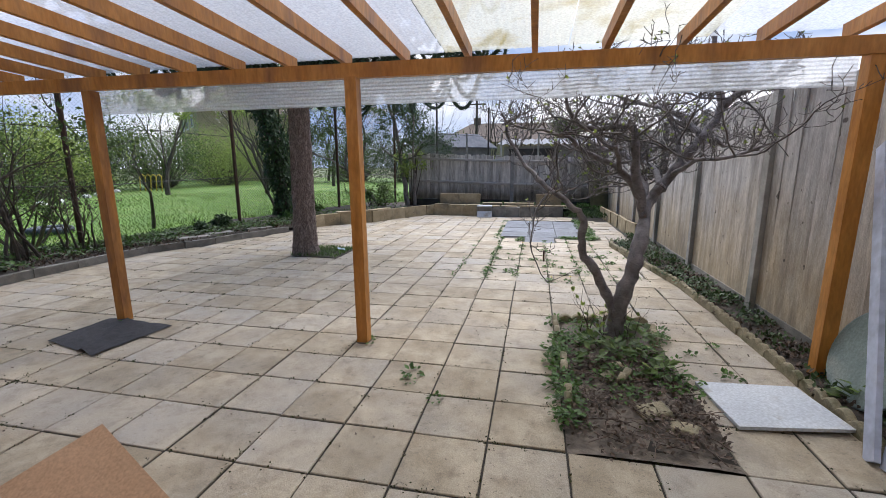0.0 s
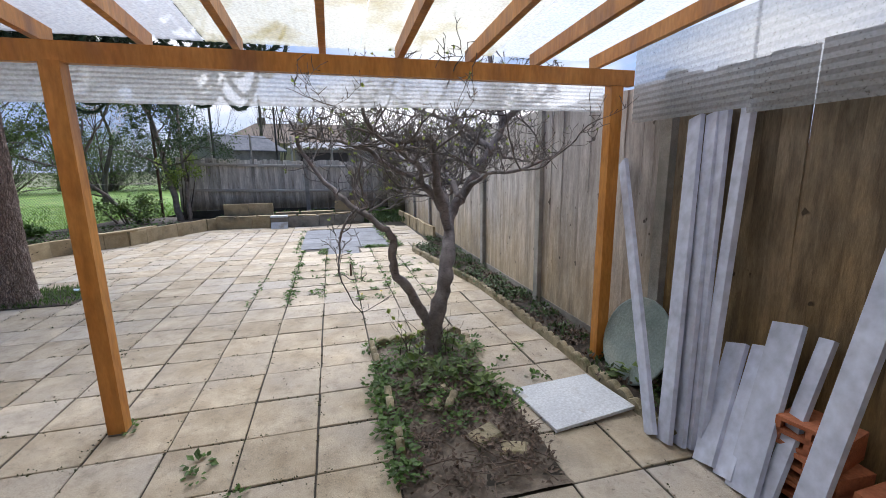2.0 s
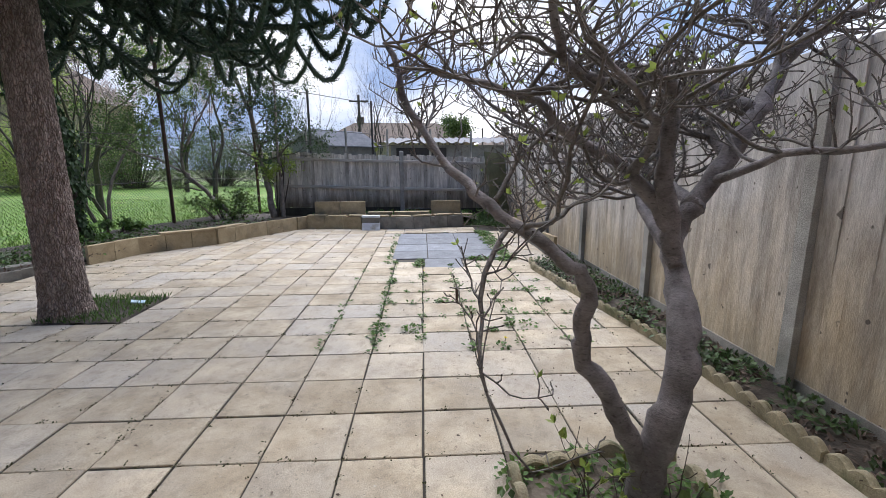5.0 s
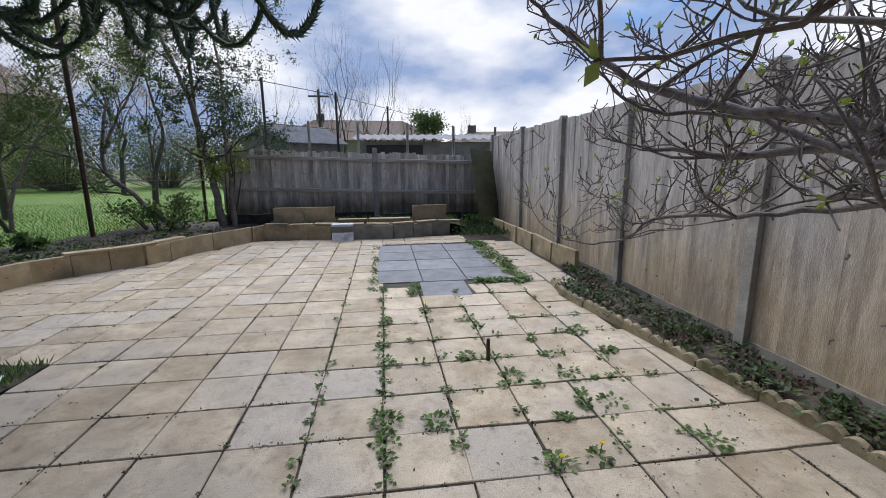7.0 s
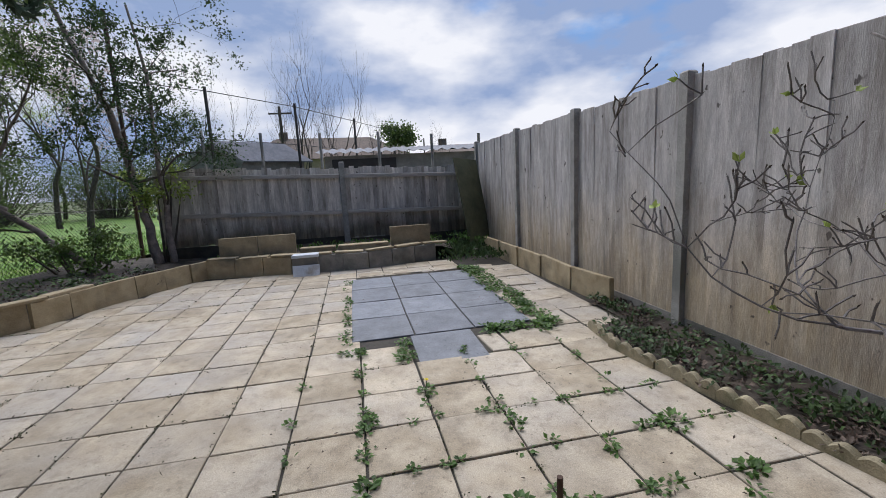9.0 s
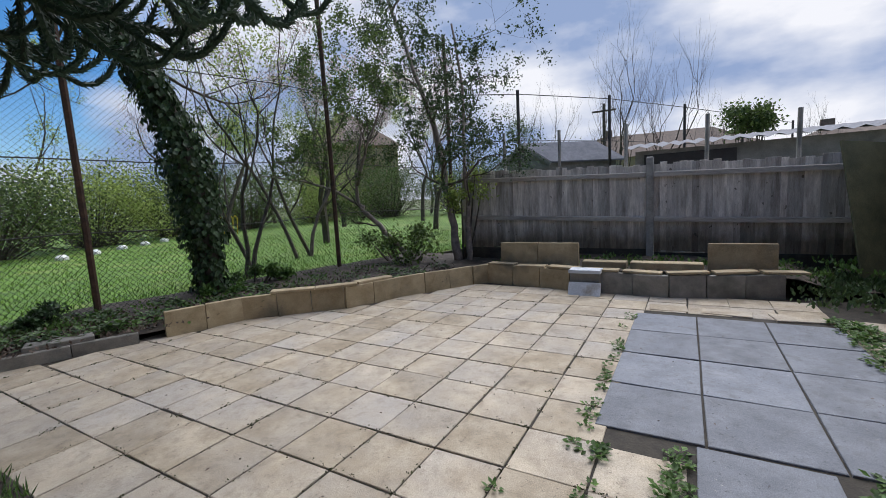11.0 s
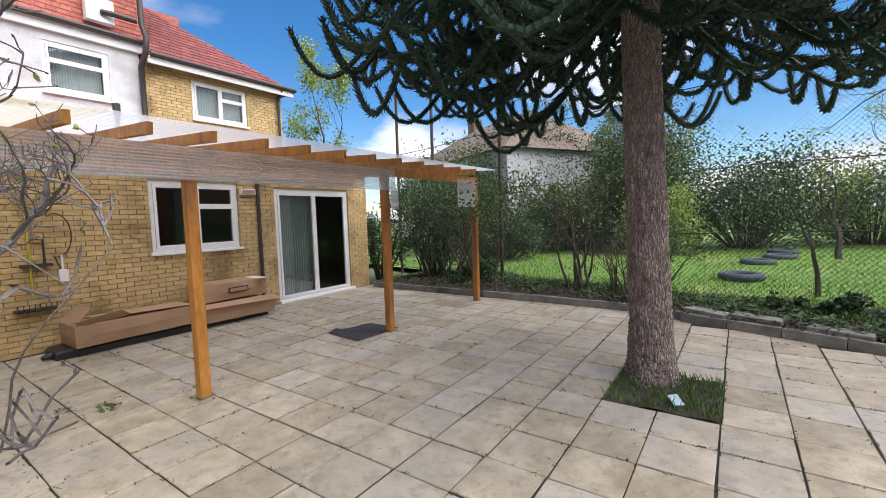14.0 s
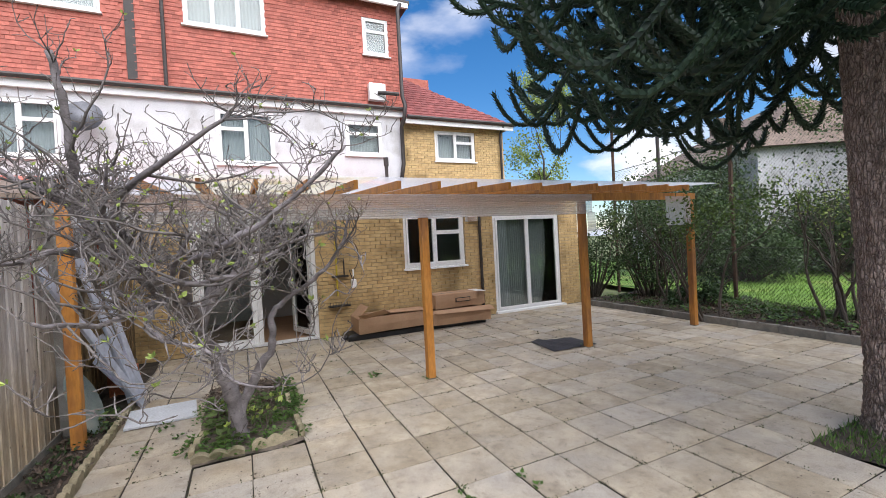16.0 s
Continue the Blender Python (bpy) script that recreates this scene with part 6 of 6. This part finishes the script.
for k, (x, y, z, a_, b_, c_, m, n) in enumerate(((-8.6, 1.2, 0.9, 0.7, 0.8, 0.9, "holly", 2600), (-8.5, -0.7, 1.1, 0.6, 1.0, 1.2, "holly", 3200), (-8.3, 2.6, 0.3, 0.6, 0.7, 0.3, "ivy", 1300), (-9.8, 6.3, 0.8, 1.0, 1.4, 0.8, "hedge", 1300), (-7.6, 8.6, 0.2, 0.5, 0.8, 0.2, "ivy", 1000), (-6.9, 11.6, 0.3, 0.4, 0.9, 0.2, "weed", 800), (-5.8, 14.6, 0.5, 0.8, 0.8, 0.5, "hedge", 1600), (-4.6, 15.2, 1.6, 0.5, 0.35, 0.8, "spring", 1400))):
    bush("border_plant", "low leafy plant in the soil border", (x, y, z), (a_, b_, c_), n, 0.075, m, 200 + k, "border plants")
# ivy-clad trunk
ivy = thing("ivy_tree", (-7.15, 11.0, 0), "leaning tree trunk thickly covered in dark ivy", "tree")
line = [Vector((-7.15, 11.0, -0.05)), Vector((-7.15, 11.0, 0.8)), Vector((-7.2, 10.95, 1.8)), Vector((-7.3, 10.85, 2.8)), Vector((-7.5, 10.5, 3.8)), Vector((-7.8, 10.0, 4.8)), Vector((-8.0, 9.6, 6.0))]
part("trunk", Geo().tube(line, [0.2, 0.17, 0.16, 0.15, 0.13, 0.1, 0.06], 10), "bare_bark", ivy, smooth=True)
g, rr = Geo(), random.Random(9)
for k in range(5200):
    t = rr.random() ** 0.85 * 5.3
    i_ = int(t)
    p = line[i_].lerp(line[i_ + 1], t - i_)
    rad_ = (0.36 if 1.2 < t < 3.2 else 0.26) * rr.uniform(0.6, 1.1) * (1 + 0.35 * noise.noise((p.z * 2, t, 0)))
    an = rr.uniform(0, 6.28)
    o = Vector((math.cos(an), math.sin(an), 0))
    g.leaf(p + o * rad_, (o + rand_dir(rr) * 0.5).normalized(), (Vector((0, 0, -1)) + rand_dir(rr) * 0.6).normalized(), 0.085, 0.1)
part("ivy_foliage", g, "ivy", ivy, kind="stuff")
g, lv = Geo(), []
for s in range(9):
    grow(g, lv, line[4 + s % 3], rand_dir(rr) + Vector((0, 0, 0.3)), rr.uniform(1.0, 1.8), 0.03, 3, rr, 0.1, 0.25)
part("upper_branchwork", g, "bare_bark", ivy, kind="stuff")
# bare trees on the skyline
for k, (x, y, h) in enumerate(((-3.5, 30, 9.5), (-1.2, 33, 8.5), (-5, 36, 7), (1.5, 38, 7), (6, 40, 6), (-8, 33, 7.5))):
    leafy("skyline_tree", "tall thin bare tree on the skyline", (x, y, 0), h, 0.075, 80 + k, 0, "spring", 0.1, stems=3, depth=5, group="skyline trees", up=0.9)
bush("ivy_stump", "round ivy-covered tree top beyond the sheds", (1.5, 25, 3.45), (0.75, 0.75, 0.75), 2600, 0.12, "hedge", 300, "")
leafy("street_tree", "leafy spring tree beside the house", (-13, -7, 0), 8, 0.16, 91, 5200, "spring", 0.13, depth=5)

# ---- weeds, grass tufts and litter ----
def weeds(name, label, spots_, mat, size, per, seed, tall=1.0, z0=0.0):
    rr = random.Random(seed)
    g = Geo()
    for x, y, s in spots_:
        for k in range(per):
            a_, q = rr.uniform(0, 6.28), s * math.sqrt(rr.random())
            p = Vector((x + q * math.cos(a_), y + q * math.sin(a_), z0 + 0.004 + rr.random() * 0.03 * tall))
            g.leaf(p, Vector((rr.uniform(-1, 1), rr.uniform(-1, 1), 1.2)).normalized(), Vector((rr.uniform(-1, 1), rr.uniform(-1, 1), rr.uniform(0.1, 0.9) * tall)).normalized(), size * 0.6, size * rr.uniform(0.6, 1.4))
    single(name, g, mat, (spots_[0][0], spots_[0][1], 0), label, "weeds", kind="stuff")


def herbs(name, label, plants, mat, seed, z0=0.0):
    """Low plants: each a rosette of broad leaves on short stalks. plants: x, y, radius, leaves, leaf length, height."""
    rr = random.Random(seed)
    g = Geo()
    for x, y, rad_, many, size, high in plants:
        for k in range(many):
            a_ = rr.uniform(0, 6.28)
            q = rad_ * rr.uniform(0.15, 1.0)
            o = Vector((math.cos(a_), math.sin(a_), 0))
            p = Vector((x, y, z0 + 0.005)) + o * q + Vector((0, 0, high * (1 - 0.6 * q / rad_) * rr.uniform(0.4, 1.0)))
            up = (o + rand_dir(rr) * 0.55 + Vector((0, 0, rr.uniform(-0.25, 0.45)))).normalized()
            g.leaf(p, (Vector((0, 0, 1)) + rand_dir(rr) * 0.45).normalized(), up, size * rr.uniform(0.55, 0.9), size * rr.uniform(0.7, 1.3))
    single(name, g, mat, (plants[0][0], plants[0][1], z0), label, "weeds", kind="stuff")


rr = random.Random(21)
joint = []
for k in range(95):
    i_ = rr.choice((-2, -2, -2, -1, -3, 0, 1, 2))
    j_ = rr.uniform(8, 16)
    joint.append((0.15 + 0.45 * i_ + rr.uniform(-0.025, 0.025), 2.23 + 0.45 * j_, rr.uniform(0.02, 0.05), rr.randint(5, 16), 0.035, 0.02))
for k in range(70):
    joint.append((0.15 + 0.45 * rr.uniform(-2, 3), 2.23 + 0.45 * rr.choice((9, 10, 11, 11, 12, 13)) + rr.uniform(-0.02, 0.02), rr.uniform(0.02, 0.05), rr.randint(5, 14), 0.032, 0.02))
for k in range(110):
    joint.append((1.16 + rr.uniform(-0.13, 0.12), rr.uniform(9.3, 12.7), 0.08, 16, 0.045, 0.04))
for k in range(26):
    joint.append((-0.88 + rr.uniform(-0.03, 0.03), rr.uniform(9.3, 12.4), 0.04, 12, 0.035, 0.025))
for k in range(34):
    joint.append((0.45 + rr.uniform(0.0, 0.75), 9.52 + rr.uniform(-0.1, 0.1), 0.07, 14, 0.045, 0.035))
for k in range(14):
    joint.append((-0.36 + rr.uniform(-0.04, 0.04), rr.uniform(8.9, 9.6), 0.05, 12, 0.04, 0.03))
joint += [(-0.97, 2.95, 0.07, 16, 0.05, 0.03), (-0.95, 2.82, 0.05, 12, 0.04, 0.03), (-0.7, 2.62, 0.06, 18, 0.03, 0.02), (-1.5, 3.45, 0.06, 14, 0.04, 0.03), (-4.2, 3.4, 0.05, 10, 0.04, 0.03), (1.4, 3.35, 0.07, 16, 0.05, 0.03), (1.5, 3.9, 0.06, 14, 0.04, 0.03), (1.25, 3.7, 0.05, 12, 0.04, 0.03)]
rosettes = [(-0.74, 6.42), (-0.73, 7.23), (-0.71, 8.14), (-0.74, 6.19), (0.41, 5.9), (1.14, 5.93), (0.58, 6.45), (1.13, 7.15), (-0.06, 7.24), (-0.44, 6.37), (-0.76, 7.53), (0.2, 6.85), (0.66, 6.87), (0.77, 6.41), (-0.29, 8.45), (-0.78, 9.3), (0.17, 5.89), (1.1, 7.63)]
joint += [(x, y, rr.uniform(0.05, 0.1), rr.randint(16, 32), 0.045, 0.03) for x, y in rosettes]
herbs("joint_weeds", "low green weeds and dandelion rosettes in the paving joints", joint, "weed", 31)
for x, y in ((0.43, 5.93), (-0.29, 8.5), (0.17, 5.86)):
    fl = thing("dandelion", (x, y, 0), "yellow dandelion flower in a paving joint", "flower", "dandelions")
    part("stalk", Geo().tube([(x, y, 0), (x + 0.01, y, 0.07)], 0.003, 5), "weed", fl)
    g = Geo()
    for k in range(26):
        a_ = k * 2.4
        g.leaf((x + 0.01, y, 0.07), (0, 0, 1), Vector((math.cos(a_), math.sin(a_), 0.15 + 0.5 * (k % 3) / 2)).normalized(), 0.007, 0.022)
    part("petals", g, "dandelion", fl)
herbs("bed_weeds", "leafy green ground cover round the foot of the fruit tree", [(x_, y_, 0.09, 22, 0.042, 0.055) for x_, y_ in [(rr.uniform(0.12, 0.55) if rr.random() < 0.5 else rr.uniform(0.55, 1.12), rr.uniform(2.85, 4.4)) for _ in range(95)] if not (0.25 < x_ < 0.6 and 2.9 < y_ < 3.5 and rr.random() < 0.6)] + [(rr.uniform(0.08, 0.22), rr.uniform(2.45, 3.6), 0.08, 26, 0.045, 0.07) for _ in range(16)], "weed", 32, 0.015)
herbs("bed_nettle", "taller pale-leaved plants in the tree bed", [(x_, y_, 0.1, 22, 0.08, 0.16) for x_, y_ in ((0.5, 3.7), (0.62, 3.5), (0.4, 3.3), (0.85, 3.55), (0.95, 3.9), (0.78, 4.2), (0.9, 3.2))] + [(1.98, 3.0, 0.1, 20, 0.1, 0.2)], "hedge", 42, 0.02)
weeds("bed_litter", "dead twigs, leaves and ash on the bed of soil", [(rr.uniform(0.2, 1.0), rr.uniform(2.28, 3.7), 0.12) for _ in range(90)], "litter", 0.035, 30, 33, 0.6, 0.02)
g = Geo()
for k in range(90):
    x_, y_, a_ = rr.uniform(0.25, 1.0), rr.uniform(2.3, 3.3), rr.uniform(0, 6.28)
    l_ = rr.uniform(0.06, 0.25)
    g.tube([(x_, y_, 0.035), (x_ + l_ * 0.5 * math.cos(a_), y_ + l_ * 0.5 * math.sin(a_), rr.uniform(0.04, 0.07)), (x_ + l_ * math.cos(a_ + 0.3), y_ + l_ * math.sin(a_ + 0.3), 0.035)], 0.0032, 4, False)
single("bed_twigs", g, "litter", (0.6, 2.8, 0.03), "dry snapped twigs lying on the bed", "twigs", kind="stuff")
for x_, y_, w_, r_ in ((0.72, 2.72, 0.2, 20), (0.85, 2.55, 0.16, -30), (0.5, 3.15, 0.12, 50), (0.6, 3.35, 0.1, 10)):
    single("bed_stone", Geo().box(-w_ / 2, w_ / 2, -w_ * 0.35, w_ * 0.35, 0, 0.05, pose(x_, y_, 0.0, 6, -5, r_), 0.015), "edging", (x_, y_, 0), "broken stone half buried in the tree bed", "stone", "bed stones")
g = Geo()
for k in range(2600):
    if rr.random() < 0.5:
        x_, y_ = 0.15 + 0.45 * rr.randint(-14, 3) + rr.uniform(-0.008, 0.008), rr.uniform(0.3, 13)
    else:
        x_, y_ = rr.uniform(-6.4, 1.8), 2.23 + 0.45 * rr.randint(-4, 23) + rr.uniform(-0.008, 0.008)
    if x_ < edge_x(y_) + 0.1 or pit[0] < x_ < pit[1] and pit[2] < y_ < pit[3] or -0.85 < x_ < 1.1 and y_ > 9:
        continue
    for j in range(7):
        g.leaf((x_ + rr.gauss(0, 0.018), y_ + rr.gauss(0, 0.018), -0.006), rand_dir(rr), (rand_dir(rr) + Vector((0, 0, 0.7))).normalized(), 0.012, 0.018)
single("joint_moss", g, "moss", (-2, 6, 0), "dark moss and dirt caught in the paving joints", "moss", kind="stuff")
weeds("border_litter", "dead leaves and twigs in the soil border", [(chain_x(y_) + rr.uniform(0.0, 1.1), y_, 0.3) for y_ in [rr.uniform(1, 13) for _ in range(160)]], "litter", 0.06, 16, 34, 1.8, 0.1)
cover_spots = []
for k in range(620):
    y_ = rr.uniform(0.6, 14.2)
    xa_, xb_ = (edge_x(y_) if y_ < 13.6 else -3.6) - 0.12, chain_x(y_) - 0.25
    if xa_ > xb_:
        cover_spots.append((rr.uniform(xb_, xa_), y_, rr.uniform(0.1, 0.22), rr.randint(14, 30), rr.uniform(0.04, 0.08), rr.uniform(0.04, 0.16)))
herbs("border_cover", "low dark leafy ground cover in the soil border", cover_spots[::2], "holly", 51, 0.13)
herbs("border_ground_ivy", "fresh green ground cover in the soil border", cover_spots[1::3], "weed", 52, 0.13)
weeds("border_dead_leaves", "dry brown leaves all over the soil border", [(x_, y_, 0.3) for x_, y_, *_ in cover_spots], "litter", 0.05, 22, 53, 1.2, 0.12)
herbs("fence_cover", "leafy weeds in the strip below the fence", [(rr.uniform(border_x(y_) + 0.06, 2.2), y_, 0.12, 18, 0.05, 0.09) for y_ in [rr.uniform(4.5, 9.9) for _ in range(75)]], "holly", 54, 0.03)
weeds("border_weeds", "green weeds in the soil border", [(chain_x(y_) + rr.uniform(-0.3, 0.7), y_, 0.3) for y_ in [rr.uniform(1, 14) for _ in range(260)]], "weed", 0.055, 26, 35, 2.5, 0.1)
weeds("fence_weeds", "weeds and dead leaves along the foot of the fence", [(rr.uniform(border_x(y_) + 0.05, 2.22), y_, 0.1) for y_ in [rr.uniform(2.6, 10) for _ in range(70)]], "holly", 0.045, 20, 36, 2.0, 0.03)
weeds("fence_litter", "dead leaves along the foot of the fence", [(rr.uniform(border_x(y_) + 0.03, 2.24), y_, 0.1) for y_ in [rr.uniform(2.6, 10) for _ in range(150)]], "litter", 0.045, 18, 37, 1.0, 0.025)
weeds("back_bed_weeds", "sparse weeds in the far raised bed", [(rr.uniform(-3.3, 2), rr.uniform(13.9, 15.4), 0.15) for _ in range(60)], "weed", 0.07, 16, 38, 2.5, 0.22)
weeds("corner_litter", "dark litter and ivy in the far corner", [(rr.uniform(0.9, 2.1), rr.uniform(12.9, 15.2), 0.2) for _ in range(70)], "holly", 0.07, 26, 39, 3.0, 0.06)
weeds("paving_litter", "scattered dead leaves and grit on the paving", [(rr.uniform(-5.5, 1.8), rr.uniform(0.6, 12), 0.3) for _ in range(110)] + [(rr.uniform(0.0, 1.8), rr.uniform(3.6, 6.2), 0.25) for _ in range(50)], "litter", 0.022, 4, 41, 0.3)
g = Geo()
for k in range(2000):
    x, y = rr.uniform(pit[0], pit[1]), rr.uniform(pit[2], pit[3])
    if rr.random() < 0.8 * min(1.0, math.hypot(x + 4.0, y - 7.0)) + 0.25:
        g.leaf((x, y, 0.005), rand_dir(rr), Vector((rr.uniform(-0.7, 0.7), rr.uniform(-0.7, 0.7), 1)).normalized(), 0.01, rr.uniform(0.035, 0.11))
single("pit_grass", g, "weed", (-3.9, 7.2, 0), "tuft of grass round the foot of the monkey puzzle", "grass", kind="stuff")
single("blue_scrap", Geo().box(-0.07, 0.07, -0.04, 0.04, 0, 0.012, pose(-3.62, 7.3, 0.05, 6, 12, 30)), "scrap", (-3.62, 7.3, 0.05), "scrap of pale blue plastic lying in the grass", "litter")

# ---- things on the lawn and beyond ----
for x, y, r in ((-11.3, 7.8, 0.36), (-14.5, 8.2, 0.34), (-18, 9.0, 0.36), (-16.2, 8.8, 0.34)):
    g = Geo()
    for k in range(25):
        a_ = 2 * math.pi * k / 24
        for s in range(8):
            b_ = 2 * math.pi * s / 8
            g.v.append((x + (r + 0.1 * math.cos(b_)) * math.cos(a_), y + (r + 0.1 * math.cos(b_)) * math.sin(a_), 0.13 + 0.09 * math.sin(b_)))
        if k:
            g.f += [((k - 1) * 8 + s, k * 8 + s, k * 8 + (s + 1) % 8, (k - 1) * 8 + (s + 1) % 8) for s in range(8)]
    single("old_tyre", g, "tyre", (x, y, 0.05), "blue-black old tyre lying on the lawn", "tyre", "tyres", smooth=True)
play = thing("climbing_frame", (-24, 22, 0), "small metal climbing frame at the far side of the lawn", "climbing frame")
for k in range(4):
    part("hoop", Geo().tube([(-24 + 0.4 * k, 22, 0), (-24 + 0.4 * k, 22.1, 1.0), (-23.8 + 0.4 * k, 22.1, 1.15), (-23.6 + 0.4 * k, 22.1, 1.0), (-23.6 + 0.4 * k, 22, 0)], 0.03, 6), "yellow", play)
for k in range(7):
    single("white_stone", Geo().tube([(-19 - 0.9 * k, 13 + 1.3 * k, 0.0), (-19 - 0.9 * k, 13 + 1.3 * k, 0.2), (-19 - 0.9 * k, 13 + 1.3 * k, 0.28)], [0.2, 0.2, 0.1], 7), "upvc", (-19 - 0.9 * k, 13 + 1.3 * k, 0), "white marker stone at the edge of the lawn", "stone", "marker stones")


def far_house(name, label, c, w, d, eave, ridge, yaw, wall_mat, roof_mat, wins):
    th = thing(name, (*c, 0), label, "house", "far houses")
    m = pose(c[0], c[1], 0, 0, 0, yaw)
    wl_ = part("wall", Geo().box(-w / 2, w / 2, -d / 2, d / 2, -0.2, eave, m), wall_mat, th)
    e = 0.35
    v = [(-w / 2 - e, -d / 2 - e, eave - 0.1), (w / 2 + e, -d / 2 - e, eave - 0.1), (w / 2 + e, d / 2 + e, eave - 0.1), (-w / 2 - e, d / 2 + e, eave - 0.1), (-w / 2 + d * 0.42, 0, ridge), (w / 2 - d * 0.42, 0, ridge)]
    roof = part("roof", Geo().add([tuple(m @ Vector(p)) for p in v], [(0, 1, 5, 4), (1, 2, 5), (2, 3, 4, 5), (3, 0, 4), (3, 2, 1, 0)]), roof_mat, th)
    part("chimney", Geo().box(-0.4, 0.4, -0.3, 0.3, ridge - 0.8, ridge + 0.6, m @ pose(-w / 4, 0, 0)), "tile_old", roof)
    for x, z, sy in wins:
        y0_ = -d / 2 if sy < 0 else d / 2
        wn_ = part("window", Geo().box(x - 0.6, x + 0.6, y0_ + 0.04 * sy - 0.05, y0_ + 0.04 * sy + 0.05, z - 0.6, z + 0.6, m), "upvc", th)
        for q in (-0.28, 0.28):
            part("pane", Geo().box(x + q - 0.23, x + q + 0.23, y0_ + 0.1 * sy - 0.01, y0_ + 0.1 * sy + 0.01, z - 0.5, z + 0.5, m), "black", wn_)


far_house("white_house", "white rendered house with an old tiled hip roof", (-23, -4), 12, 8, 4.7, 7.3, 62, "render", "tile_old", [(-4, 3.6, -1), (-1, 3.6, -1), (2.5, 3.6, -1), (-3, 1.4, -1), (2, 1.4, -1), (-3, 3.6, 1), (2, 3.6, 1)])
far_house("terrace_house", "pale house with a dark gabled roof behind trees", (-33, 43), 12, 9, 7.0, 11.0, -40, "mortar", "tile_old", [(-3, 6, -1), (0, 6, -1), (3, 6, -1), (-3, 3, -1), (3, 3, -1)])
far_house("row_house", "low brick house with brown roof beyond the sheds", (-3, 52), 16, 8, 4.2, 6.4, 5, "mortar", "tile_old", [(-4, 3, -1), (3, 3, -1)])
far_house("row_house", "low brick house with brown roof beyond the sheds", (12, 48), 14, 8, 3.4, 5.0, -8, "mortar", "tile_old", [(-4, 3, -1), (3, 3, -1)])
shed = thing("garden_shed", (-4.2, 22, 0), "small grey timber shed with a felted gable roof", "shed")
p0, across, back = Vector((-5.72, 21.0, 0)), Vector((1.6, -0.25, 0)), Vector((1.75, 1.5, 0))


def in_shed(u, v, z):
    return tuple(p0 + across * u + back * v + Vector((0, 0, z)))


part("wall", Geo().add([in_shed(u, v, z) for v in (0, 1) for u, z in ((0, -0.1), (1, -0.1), (1, 2.5), (0.5, 3.02), (0, 2.5))], [(0, 1, 2, 3, 4), (9, 8, 7, 6, 5), (1, 6, 7, 2), (5, 0, 4, 9), (0, 5, 6, 1)]), "shed", shed)
for k in range(18):
    z = 0.16 * k
    w_ = 0.0 if z < 2.42 else (z + 0.1 - 2.5) / 0.52 * 0.5
    part("clapboard", Geo().add([in_shed(u, v, zz) for v in (-0.004, -0.02) for u, zz in ((w_, z), (1 - w_, z), (1 - w_, z + 0.145), (w_, z + 0.145))], [(4, 5, 6, 7), (3, 2, 1, 0), (0, 1, 5, 4), (2, 3, 7, 6), (1, 2, 6, 5), (3, 0, 4, 7)]), "shed", shed)
for sgn in (0, 1):
    u = (-0.12, 0.5) if sgn == 0 else (0.5, 1.12)
    z = (2.42, 3.1) if sgn == 0 else (3.1, 2.42)
    roof = part("roof", Geo().add([in_shed(u[i], v, z[i] + h) for h in (0, 0.05) for i, v in ((0, -0.08), (1, -0.08), (1, 1.08), (0, 1.08))], [(3, 2, 1, 0), (4, 5, 6, 7), (0, 1, 5, 4), (1, 2, 6, 5), (2, 3, 7, 6), (3, 0, 4, 7)]), "corrugated", shed)
    part("barge_board", Geo().beam(in_shed(u[0], -0.09, z[0] - 0.03), in_shed(u[1], -0.09, z[1] - 0.03), 0.03, 0.11), "shed", roof)
garage = thing("garage", (1.2, 20, 0), "low garage with a corrugated grey roof", "garage")
part("wall", Geo().box(-1.4, 4.4, 18.3, 22, -0.1, 2.35), "shed", garage)
# black plate on the solid wall, painted for the shade inside the front
part("opening", Geo().box(-1.2, 0.62, 18.24, 18.29, 1.2, 2.25), "black", garage, "black plate standing in for the shaded open front")
g = Geo()
for k in range(80):
    x = -1.7 + 6.4 * k / 79
    z = 0.03 * math.sin(k * math.pi / 2)
    g.v += [(x, 18.0, 2.42 + z), (x, 22.2, 2.85 + z)]
    if k:
        g.f.append((2 * k - 2, 2 * k, 2 * k + 1, 2 * k - 1))
part("roof", g, "corrugated", garage)
pole = thing("telegraph_pole", (-5.5, 40, 0), "wooden telegraph pole with a cross arm", "pole")
part("mast", Geo().tube([(-5.5, 40, -0.1), (-5.5, 40, 7.5)], [0.14, 0.1], 8), "bare_bark", pole)
part("cross_arm", Geo().beam((-6.3, 40, 7.0), (-4.7, 40, 7.0), 0.1, 0.12), "bare_bark", pole)
single("lamp_post", Geo().tube([(-15, -3.4, -0.1), (-15, -3.4, 7.2)], 0.07, 8), "pipe", (-15, -3.4, 0), "dark pole beyond the garden hedge", "pole")
